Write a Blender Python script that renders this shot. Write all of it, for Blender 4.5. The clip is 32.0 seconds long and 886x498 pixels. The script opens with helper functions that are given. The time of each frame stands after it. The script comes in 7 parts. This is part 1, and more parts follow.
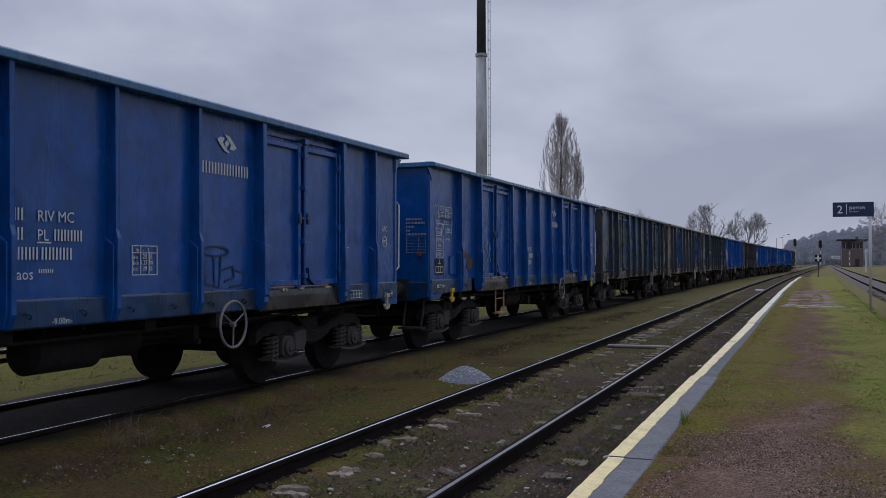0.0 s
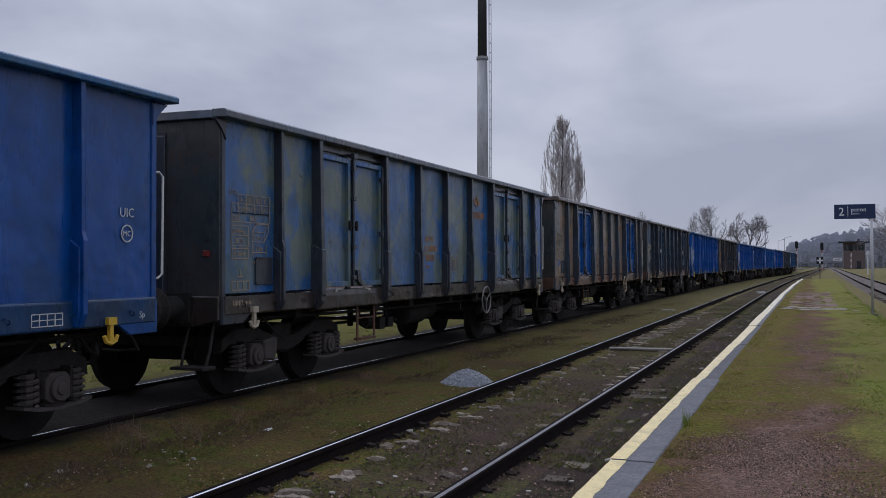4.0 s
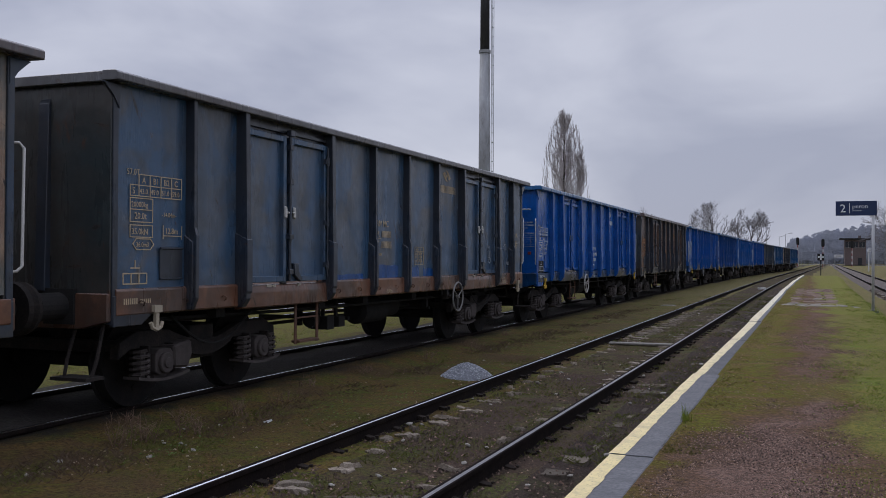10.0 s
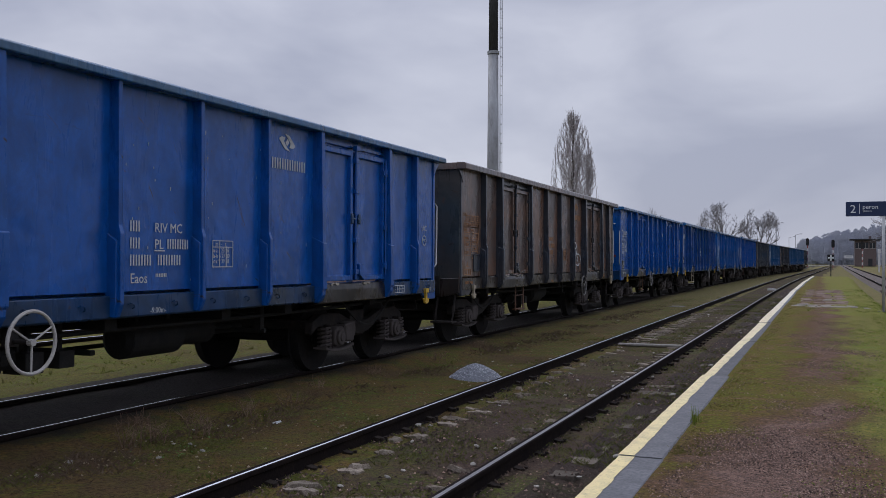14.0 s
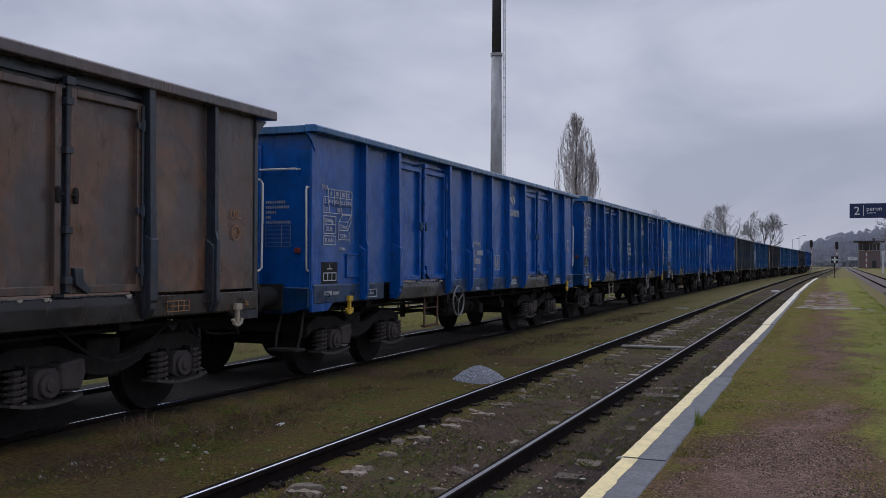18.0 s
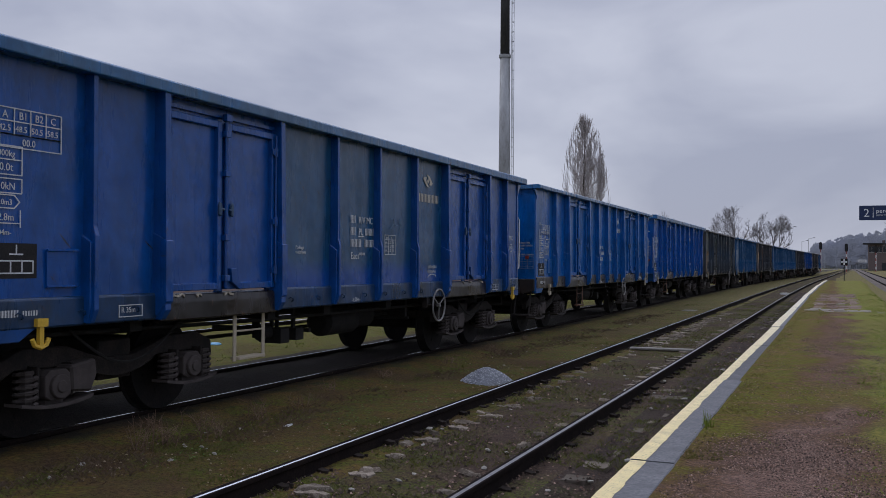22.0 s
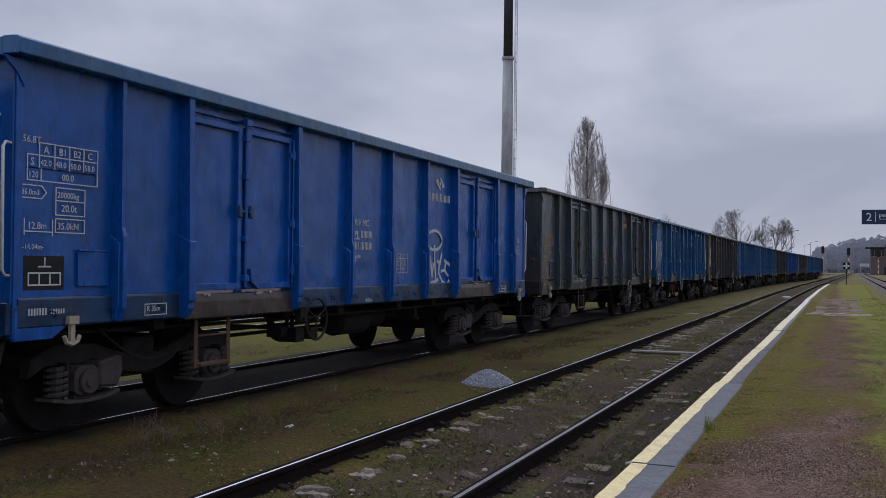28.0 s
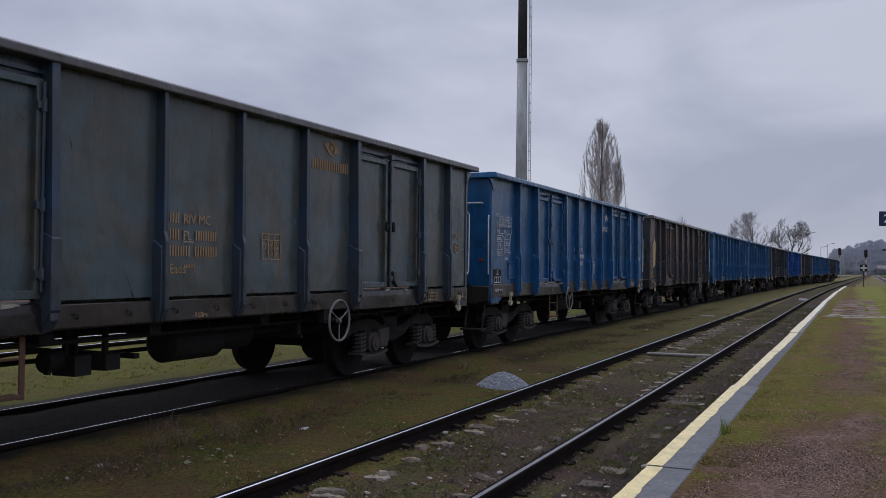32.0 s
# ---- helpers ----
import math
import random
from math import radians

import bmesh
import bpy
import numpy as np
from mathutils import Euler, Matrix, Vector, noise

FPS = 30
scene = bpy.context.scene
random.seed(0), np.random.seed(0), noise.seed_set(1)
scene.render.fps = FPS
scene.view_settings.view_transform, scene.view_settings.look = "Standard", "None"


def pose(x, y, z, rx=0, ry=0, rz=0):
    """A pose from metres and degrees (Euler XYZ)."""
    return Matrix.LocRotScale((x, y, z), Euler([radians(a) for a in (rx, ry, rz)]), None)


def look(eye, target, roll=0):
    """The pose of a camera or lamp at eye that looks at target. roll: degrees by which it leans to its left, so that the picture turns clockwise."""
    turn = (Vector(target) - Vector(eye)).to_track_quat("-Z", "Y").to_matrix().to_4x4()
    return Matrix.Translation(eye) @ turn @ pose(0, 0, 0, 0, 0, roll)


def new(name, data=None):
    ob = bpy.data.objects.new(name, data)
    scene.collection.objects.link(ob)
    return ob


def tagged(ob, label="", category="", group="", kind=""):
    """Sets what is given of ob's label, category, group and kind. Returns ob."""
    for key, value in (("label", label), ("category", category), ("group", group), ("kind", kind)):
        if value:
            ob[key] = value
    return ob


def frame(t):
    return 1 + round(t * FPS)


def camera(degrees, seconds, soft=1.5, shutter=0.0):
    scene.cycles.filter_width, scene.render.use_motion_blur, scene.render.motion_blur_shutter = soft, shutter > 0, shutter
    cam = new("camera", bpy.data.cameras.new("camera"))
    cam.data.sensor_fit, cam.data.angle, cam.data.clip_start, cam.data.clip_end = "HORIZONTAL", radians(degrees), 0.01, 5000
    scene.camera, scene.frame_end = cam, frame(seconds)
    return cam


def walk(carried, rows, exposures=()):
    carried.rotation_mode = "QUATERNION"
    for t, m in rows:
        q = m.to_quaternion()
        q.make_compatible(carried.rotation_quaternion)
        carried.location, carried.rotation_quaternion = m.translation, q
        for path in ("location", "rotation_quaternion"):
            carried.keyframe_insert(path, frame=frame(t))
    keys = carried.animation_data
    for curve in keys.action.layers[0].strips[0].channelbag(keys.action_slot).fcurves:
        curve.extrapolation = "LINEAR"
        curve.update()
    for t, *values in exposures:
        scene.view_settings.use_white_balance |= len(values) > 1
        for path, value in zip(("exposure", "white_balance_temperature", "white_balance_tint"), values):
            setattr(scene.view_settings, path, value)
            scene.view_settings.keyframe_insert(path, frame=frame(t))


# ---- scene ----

def eye(yaw, pitch, roll):
    return pose(0, 0, 1.512, 90 + pitch, 0, yaw) @ pose(0, 0, 0, 0, 0, roll)


cam = camera(49.45, 32.0, 0.6)
walk(cam, [
    (0, eye(20.902, 0.745, -0.046)),
    (0.5, eye(20.904, 0.758, -0.063)),
    (1, eye(20.939, 0.795, -0.050)),
    (1.5, eye(20.944, 0.804, -0.074)),
    (2, eye(20.944, 0.831, -0.094)),
    (2.5, eye(20.951, 0.851, -0.091)),
    (3, eye(20.964, 0.871, -0.133)),
    (3.5, eye(20.974, 0.900, -0.181)),
    (5.5, eye(21.051, 0.962, -0.001)),
    (6, eye(21.040, 0.971, 0.018)),
    (6.5, eye(21.029, 0.510, 0.238)),
    (7, eye(21.045, 0.452, 0.231)),
    (7.5, eye(21.066, 0.459, 0.198)),
    (8, eye(21.079, 0.469, 0.310)),
    (8.5, eye(21.077, 0.506, 0.325)),
    (9, eye(21.079, 0.517, 0.315)),
    (9.5, eye(21.060, 0.504, 0.377)),
    (10, eye(21.040, 0.534, 0.301)),
    (10.5, eye(21.044, 0.545, 0.345)),
    (11, eye(21.057, 0.552, 0.390)),
    (11.5, eye(21.076, 0.563, 0.335)),
    (12, eye(21.106, 0.586, 0.262)),
    (12.5, eye(21.201, 0.608, 0.231)),
    (13, eye(21.367, 0.584, 0.258)),
    (13.5, eye(21.465, 0.582, 0.252)),
    (14, eye(21.557, 0.596, 0.261)),
    (14.5, eye(21.659, 0.596, 0.257)),
    (16.5, eye(21.705, 0.654, 0.175)),
    (17, eye(21.725, 0.670, 0.178)),
    (17.5, eye(21.733, 0.696, 0.203)),
    (18, eye(21.752, 0.709, 0.249)),
    (18.5, eye(21.765, 0.731, 0.277)),
    (19, eye(21.813, 0.732, 0.328)),
    (19.5, eye(21.977, 0.746, 0.359)),
    (20, eye(21.976, 0.765, 0.347)),
    (20.5, eye(21.961, 0.777, 0.332)),
    (21, eye(22.095, 0.755, 0.424)),
    (21.5, eye(22.150, 0.762, 0.397)),
    (22, eye(22.235, 0.802, 0.344)),
    (22.5, eye(22.248, 0.808, 0.316)),
    (23, eye(22.275, 0.825, 0.316)),
    (23.5, eye(22.272, 0.837, 0.384)),
    (24, eye(22.281, 0.864, 0.513)),
    (24.5, eye(22.269, 0.856, 0.556)),
    (25, eye(22.265, 0.861, 0.591)),
    (25.5, eye(22.293, 0.903, 0.504)),
    (27.5, eye(22.310, 0.899, 0.597)),
    (28, eye(22.353, 0.901, 0.675)),
    (28.5, eye(22.410, 0.900, 0.643)),
    (29, eye(22.626, 0.935, 0.586)),
    (29.5, eye(22.729, 0.965, 0.594)),
    (30, eye(22.793, 0.970, 0.571)),
    (30.5, eye(22.811, 0.972, 0.514)),
    (31, eye(22.938, 1.002, 0.608)),
    (31.5, eye(23.054, 0.999, 0.630)),
    (32, eye(23.221, 1.035, 0.612)),
], exposures=[(0, -0.11, 6250, 10), (3, -0.03, 6300, 10), (5, 0.03, 6450, 10), (7, 0.10, 6550, 10), (9, 0.04, 6500, 10), (13, 0.08, 6500, 10), (17, 0.0, 6400, 10), (32, 0.0, 6400, 10)])


# ---------------------------------------------------------------- light
SUN_UP, SUN_TURN = radians(51), radians(304)
world = bpy.data.worlds.new("overcast_sky")
scene.world = world
world.use_nodes = True
wn, wl = world.node_tree.nodes, world.node_tree.links
wn.clear()
w_out = wn.new("ShaderNodeOutputWorld")
w_bg = wn.new("ShaderNodeBackground")
w_bg.inputs["Strength"].default_value = 1.0
w_sky = wn.new("ShaderNodeTexSky")
w_sky.sky_type = "NISHITA"
w_sky.sun_disc = False
w_sky.sun_elevation, w_sky.sun_rotation = SUN_UP, SUN_TURN
w_scale = wn.new("ShaderNodeVectorMath")
w_scale.operation = "SCALE"
w_scale.inputs["Scale"].default_value = 0.07
wl.new(w_sky.outputs["Color"], w_scale.inputs[0])
w_co = wn.new("ShaderNodeTexCoord")
w_map = wn.new("ShaderNodeMapping")
w_map.inputs["Scale"].default_value = (1.0, 1.0, 2.3)
w_map.inputs["Rotation"].default_value = (0.0, radians(8), 0.0)
w_n1 = wn.new("ShaderNodeTexNoise")
w_n1.inputs["Scale"].default_value = 2.9
w_n1.inputs["Detail"].default_value = 5.0
w_n1.inputs["Roughness"].default_value = 0.5
w_n1.inputs["Distortion"].default_value = 0.35
w_ramp = wn.new("ShaderNodeValToRGB")
w_ramp.color_ramp.elements[0].position = 0.39
w_ramp.color_ramp.elements[0].color = (0.362, 0.384, 0.492, 1)
w_ramp.color_ramp.elements[1].position = 0.62
w_ramp.color_ramp.elements[1].color = (0.540, 0.560, 0.662, 1)
w_mix = wn.new("ShaderNodeMix")
w_mix.data_type = "RGBA"
w_mix.inputs["Factor"].default_value = 0.92
wl.new(w_co.outputs["Generated"], w_map.inputs["Vector"])
wl.new(w_map.outputs["Vector"], w_n1.inputs["Vector"])
wl.new(w_n1.outputs["Fac"], w_ramp.inputs["Fac"])
wl.new(w_scale.outputs["Vector"], w_mix.inputs["A"])
wl.new(w_ramp.outputs["Color"], w_mix.inputs["B"])
w_sep = wn.new("ShaderNodeSeparateXYZ")
wl.new(w_co.outputs["Generated"], w_sep.inputs[0])
w_rise = wn.new("ShaderNodeMapRange")
w_rise.interpolation_type = "SMOOTHSTEP"
w_rise.inputs["From Min"].default_value, w_rise.inputs["From Max"].default_value = 0.22, 0.85
w_rise.inputs["To Min"].default_value, w_rise.inputs["To Max"].default_value = 1.02, 2.48
wl.new(w_sep.outputs["Z"], w_rise.inputs["Value"])
w_over = wn.new("ShaderNodeVectorMath")
w_over.operation = "SCALE"
wl.new(w_mix.outputs["Result"], w_over.inputs[0])
# the veiled sun brightens its own half of the sky a little
w_dot = wn.new("ShaderNodeVectorMath")
w_dot.operation = "DOT_PRODUCT"
w_dot.inputs[1].default_value = (-0.83, 0.55, 0.0)
wl.new(w_co.outputs["Generated"], w_dot.inputs[0])
w_side = wn.new("ShaderNodeMapRange")
w_side.inputs["From Min"].default_value, w_side.inputs["From Max"].default_value = -0.6, 1.0
w_side.inputs["To Min"].default_value, w_side.inputs["To Max"].default_value = 0.83, 1.055
wl.new(w_dot.outputs["Value"], w_side.inputs["Value"])
w_mul = wn.new("ShaderNodeMath")
w_mul.operation = "MULTIPLY"
wl.new(w_rise.outputs["Result"], w_mul.inputs[0])
wl.new(w_side.outputs["Result"], w_mul.inputs[1])
wl.new(w_mul.outputs[0], w_over.inputs["Scale"])
wl.new(w_over.outputs["Vector"], w_bg.inputs["Color"])
wl.new(w_bg.outputs["Background"], w_out.inputs["Surface"])

sun_data = bpy.data.lights.new("sun", "SUN")
sun_data.energy, sun_data.angle, sun_data.color = 0.5, radians(30), (1.0, 0.97, 0.93)
sun = new("sun", sun_data)
sun.matrix_world = look((-30 * math.cos(SUN_UP), 20 * math.cos(SUN_UP), 30), (0, 0, 0))


# ---------------------------------------------------------------- materials
def shade(name, rough=0.7, metal=0.0, spec=0.4):
    m = bpy.data.materials.new(name)
    m.use_nodes = True
    b = m.node_tree.nodes["Principled BSDF"]
    b.inputs["Roughness"].default_value = rough
    b.inputs["Metallic"].default_value = metal
    b.inputs["Specular IOR Level"].default_value = spec
    return m, m.node_tree.nodes, m.node_tree.links, b


def coords(nodes, links, scale=(1, 1, 1), shift=(0, 0, 0), kind="Object"):
    c = nodes.new("ShaderNodeTexCoord")
    mp = nodes.new("ShaderNodeMapping")
    mp.inputs["Scale"].default_value = scale
    mp.inputs["Location"].default_value = shift
    links.new(c.outputs[kind], mp.inputs["Vector"])
    return mp.outputs["Vector"]


def noise_tex(nodes, links, vec, scale, detail=4, rough=0.55, warp=0.0):
    n = nodes.new("ShaderNodeTexNoise")
    n.inputs["Scale"].default_value = scale
    n.inputs["Detail"].default_value = detail
    n.inputs["Roughness"].default_value = rough
    n.inputs["Distortion"].default_value = warp
    links.new(vec, n.inputs["Vector"])
    return n.outputs["Fac"]


def ramp(nodes, links, fac, lo, hi, c0=(0, 0, 0, 1), c1=(1, 1, 1, 1)):
    r = nodes.new("ShaderNodeValToRGB")
    r.color_ramp.elements[0].position, r.color_ramp.elements[1].position = lo, hi
    r.color_ramp.elements[0].color, r.color_ramp.elements[1].color = c0, c1
    links.new(fac, r.inputs["Fac"])
    return r.outputs["Color"]


def mix(nodes, links, fac, a, b, blend="MIX"):
    m = nodes.new("ShaderNodeMix")
    m.data_type, m.blend_type = "RGBA", blend
    for sock, val in (("Factor", fac), ("A", a), ("B", b)):
        if isinstance(val, (int, float)):
            m.inputs[sock].default_value = val
        elif isinstance(val, tuple):
            m.inputs[sock].default_value = (*val[:3], 1)
        else:
            links.new(val, m.inputs[sock])
    return m.outputs["Result"]


def bump(nodes, links, bsdf, height, strength=0.3, dist=0.01):
    b = nodes.new("ShaderNodeBump")
    b.inputs["Strength"].default_value = strength
    b.inputs["Distance"].default_value = dist
    links.new(height, b.inputs["Height"])
    links.new(b.outputs["Normal"], bsdf.inputs["Normal"])


def grained(name, c0, c1, scale=6, rough=0.75, metal=0.0, spec=0.4, bumps=0.2, bdist=0.005, kind="Object", stretch=(1, 1, 1), vary=0.0):
    """Two tones mixed at two scales, with fine relief."""
    m, n, l, b = shade(name, rough, metal, spec)
    v = coords(n, l, stretch, kind=kind)
    big = noise_tex(n, l, v, scale, 5)
    fine = noise_tex(n, l, v, scale * 9, 3)
    col = mix(n, l, ramp(n, l, big, 0.32, 0.68), c0, c1)
    col = mix(n, l, ramp(n, l, fine, 0.3, 0.75), col, tuple(x * 0.72 for x in c0))
    if vary:
        info = n.new("ShaderNodeObjectInfo")
        hsv = n.new("ShaderNodeHueSaturation")
        mm = n.new("ShaderNodeMapRange")
        mm.inputs["To Min"].default_value, mm.inputs["To Max"].default_value = 1 - vary, 1 + vary
        l.new(info.outputs["Random"], mm.inputs["Value"])
        l.new(mm.outputs["Result"], hsv.inputs["Value"])
        l.new(col, hsv.inputs["Color"])
        col = hsv.outputs["Color"]
    l.new(col, b.inputs["Base Color"])
    bump(n, l, b, fine, bumps, bdist)
    return m


def paint(name, base, worn, amount, rust=0.25, seed=0.0, low=None, low_z=1.75, rough=0.23, tint=None):
    """Old wagon paint: faded patches, streaks of dirt, rust scabs, dents; low: another coat under low_z."""
    m, n, l, b = shade(name, rough, 0.0, 0.50)
    v = coords(n, l, (1, 1, 1), (seed, seed * 1.7, 0))
    flat = coords(n, l, (1, 1, 1), (0, 0, 0))
    big = noise_tex(n, l, v, 0.9, 5, 0.6, 0.3)
    col = mix(n, l, ramp(n, l, big, 0.62 - amount * 0.5, 0.82 - amount * 0.5), base, worn)
    mott = noise_tex(n, l, coords(n, l, (1.0, 1.0, 0.7), (seed, 3, seed * 4)), 4.2, 9, 0.74, 0.6)
    col = mix(n, l, ramp(n, l, mott, 0.36, 0.52, (0.6, 0.6, 0.6, 1), (0, 0, 0, 1)), col, tuple(0.50 * x for x in base))
    col = mix(n, l, ramp(n, l, mott, 0.52, 0.70, (0, 0, 0, 1), (0.65, 0.65, 0.65, 1)), col, tuple(1.45 * x + 0.003 for x in base))
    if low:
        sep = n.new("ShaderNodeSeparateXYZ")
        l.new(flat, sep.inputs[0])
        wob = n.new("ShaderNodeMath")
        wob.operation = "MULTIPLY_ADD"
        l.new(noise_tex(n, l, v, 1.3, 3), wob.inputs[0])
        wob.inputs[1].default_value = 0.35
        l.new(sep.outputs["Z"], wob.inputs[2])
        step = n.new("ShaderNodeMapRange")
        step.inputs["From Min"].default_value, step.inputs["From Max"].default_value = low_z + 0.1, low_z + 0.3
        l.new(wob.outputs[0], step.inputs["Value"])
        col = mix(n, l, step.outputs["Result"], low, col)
    if tint:
        spot = noise_tex(n, l, coords(n, l, (1, 1, 0.8), (seed * 2.3, seed, 4)), 1.5, 5, 0.6, 0.6)
        col = mix(n, l, ramp(n, l, spot, 0.455, 0.575), col, tint)
    vs = coords(n, l, (1.9, 1.9, 0.28), (seed, 0, seed))
    streak = noise_tex(n, l, vs, 2.0, 6, 0.65, 0.4)
    col = mix(n, l, ramp(n, l, streak, 0.5, 0.85, (0, 0, 0, 1), (0.55, 0.55, 0.55, 1)), col, tuple(0.5 * x + 0.004 for x in worn))
    scab = noise_tex(n, l, coords(n, l, (1.6, 1.6, 1.0), (seed * 3, 0, 0)), 3.6, 6, 0.65, 0.8)
    col = mix(n, l, ramp(n, l, scab, 0.74 - rust * 0.22, 0.80 - rust * 0.22), col, (0.085, 0.045, 0.030))
    dust = noise_tex(n, l, coords(n, l, (1.0, 1.0, 0.55), (seed * 5, 2, seed)), 1.1, 6, 0.7, 0.5)
    col = mix(n, l, ramp(n, l, dust, 0.52, 0.80, (0, 0, 0, 1), (0.42, 0.42, 0.42, 1)), col, tuple(0.6 * x + 0.3 * y + 0.007 for x, y in zip(worn, base)))
    cut = noise_tex(n, l, coords(n, l, (22.0, 22.0, 1.1), (seed, 4, seed * 2)), 1.0, 3, 0.5, 0.9)
    col = mix(n, l, ramp(n, l, cut, 0.70, 0.74, (0, 0, 0, 1), (0.45, 0.45, 0.45, 1)), col, tuple(0.6 * x + 0.03 for x in worn))
    nick = noise_tex(n, l, coords(n, l, (1.2, 1.2, 9.0), (seed * 2, 6, seed)), 2.0, 3, 0.5, 1.2)
    col = mix(n, l, ramp(n, l, nick, 0.73, 0.76, (0, 0, 0, 1), (0.5, 0.5, 0.5, 1)), col, tuple(0.4 * x for x in base))
    # gouges and scrapes that lean one way or the other, dark with a rusty edge
    for lean, push in ((62, 1.0), (38, 5.0)):
        turn = n.new("ShaderNodeMapping")
        turn.inputs["Rotation"].default_value = (radians(lean), 0, 0)
        turn.inputs["Location"].default_value = (seed + push, seed * 2.0, push)
        l.new(flat, turn.inputs["Vector"])
        thin = n.new("ShaderNodeMapping")
        thin.inputs["Scale"].default_value = (2.0, 2.2, 15.0)
        l.new(turn.outputs["Vector"], thin.inputs["Vector"])
        gouge = noise_tex(n, l, thin.outputs["Vector"], 1.0, 4, 0.55, 0.5)
        hi = 0.735 - rust * 0.05
        col = mix(n, l, ramp(n, l, gouge, hi - 0.035, hi, (0, 0, 0, 1), (0.7, 0.7, 0.7, 1)), col, (0.070, 0.036, 0.024))
        col = mix(n, l, ramp(n, l, gouge, hi, hi + 0.015), col, (0.012, 0.010, 0.010))
    fine = noise_tex(n, l, v, 30, 4)
    col = mix(n, l, ramp(n, l, fine, 0.45, 0.9, (0, 0, 0, 1), (0.35, 0.35, 0.35, 1)), col, tuple(0.5 * x for x in base))
    l.new(col, b.inputs["Base Color"])
    rr = n.new("ShaderNodeMapRange")
    rr.inputs["To Min"].default_value, rr.inputs["To Max"].default_value = rough - 0.09, rough + 0.20
    l.new(streak, rr.inputs["Value"])
    l.new(rr.outputs["Result"], b.inputs["Roughness"])
    dent = noise_tex(n, l, v, 2.4, 2)
    bump(n, l, b, dent, 0.6, 0.035)
    return m


def plain(name, c, rough=0.6, metal=0.0, vary=0.12):
    return grained(name, c, tuple(x * (1 - vary) for x in c), 9, rough, metal, 0.4, 0.1, 0.002)


def ground_mat(name, grass, dry, soil, grit, share, gravel=0.0, sooty=False):
    """Moss, dry grass, bare soil and grit mixed at several scales, in world metres. sooty adds painted distance haze
    and the siding's shade.
    """
    m, n, l, b = shade(name, 0.95, 0.0, 0.15)
    v = coords(n, l, kind="Object")
    big = noise_tex(n, l, v, 0.55, 6, 0.62, 0.4)
    mid = noise_tex(n, l, v, 3.2, 6, 0.65, 0.3)
    fine = noise_tex(n, l, v, 34, 5, 0.7)
    tiny = noise_tex(n, l, v, 120, 3, 0.7)
    blot = noise_tex(n, l, v, 9.0, 5, 0.7, 0.5)
    col = mix(n, l, ramp(n, l, mid, 0.40, 0.58), grass, dry)
    col = mix(n, l, ramp(n, l, blot, 0.52, 0.66), col, soil)
    col = mix(n, l, ramp(n, l, big, share - 0.06, share + 0.07), soil, col)
    col = mix(n, l, ramp(n, l, fine, 0.36, 0.62), tuple(0.42 * x for x in soil), col)
    col = mix(n, l, ramp(n, l, tiny, 0.66 - gravel, 0.74 - gravel), col, grit)
    if sooty:
        # distance haze put into the ground colour: grass paler farther along
        part_far = n.new("ShaderNodeSeparateXYZ")
        l.new(v, part_far.inputs[0])
        haze_far = n.new("ShaderNodeMapRange")
        haze_far.inputs["From Min"].default_value, haze_far.inputs["From Max"].default_value = 14.0, 46.0
        haze_far.inputs["To Max"].default_value = 0.75
        l.new(part_far.outputs["Y"], haze_far.inputs["Value"])
        haze_grass = mix(n, l, ramp(n, l, mid, 0.38, 0.62), (0.170, 0.175, 0.050), (0.270, 0.215, 0.100))
        haze_grass = mix(n, l, ramp(n, l, fine, 0.36, 0.62), (0.085, 0.070, 0.034), haze_grass)
        col = mix(n, l, haze_far.outputs["Result"], col, haze_grass)
        # the train's shade and coal soot, painted dark, fading away from the siding
        sep = n.new("ShaderNodeSeparateXYZ")
        l.new(v, sep.inputs[0])
        edge = n.new("ShaderNodeMath")
        edge.operation = "MULTIPLY_ADD"
        l.new(mid, edge.inputs[0])
        edge.inputs[1].default_value = 1.3
        l.new(sep.outputs["X"], edge.inputs[2])
        fall = n.new("ShaderNodeMapRange")
        fall.inputs["From Min"].default_value, fall.inputs["From Max"].default_value = -5.80, -5.42
        l.new(edge.outputs[0], fall.inputs["Value"])
        col = mix(n, l, fall.outputs["Result"], (0.032, 0.028, 0.022), col)
    l.new(col, b.inputs["Base Color"])
    add = n.new("ShaderNodeMath")
    add.operation = "MULTIPLY_ADD"
    l.new(fine, add.inputs[0])
    add.inputs[1].default_value = 1.6
    l.new(tiny, add.inputs[2])
    bump(n, l, b, add.outputs[0], 0.5, 0.02)
    return m


M_GROUND = ground_mat("mossy_ground", (0.094, 0.126, 0.011), (0.156, 0.100, 0.028), (0.098, 0.061, 0.029), (0.26, 0.21, 0.16), 0.43, 0.0, True)
M_BED = ground_mat("track_bed_soil", (0.080, 0.102, 0.015), (0.104, 0.078, 0.033), (0.074, 0.049, 0.036), (0.27, 0.23, 0.19), 0.49, 0.02)
M_STRIP = ground_mat("dark_soil_by_the_edge", (0.060, 0.062, 0.020), (0.074, 0.054, 0.034), (0.056, 0.040, 0.033), (0.20, 0.17, 0.14), 0.56, 0.01)
# bed colour darkened for the shade under the train, with coal soot
M_SHADEBED = ground_mat("shaded_sooty_bed", (0.066, 0.066, 0.046), (0.072, 0.062, 0.052), (0.058, 0.050, 0.046), (0.12, 0.11, 0.10), 0.52)
M_FARGRASS = ground_mat("far_grass", (0.128, 0.152, 0.016), (0.158, 0.134, 0.026), (0.112, 0.086, 0.026), (0.20, 0.18, 0.14), 0.40)
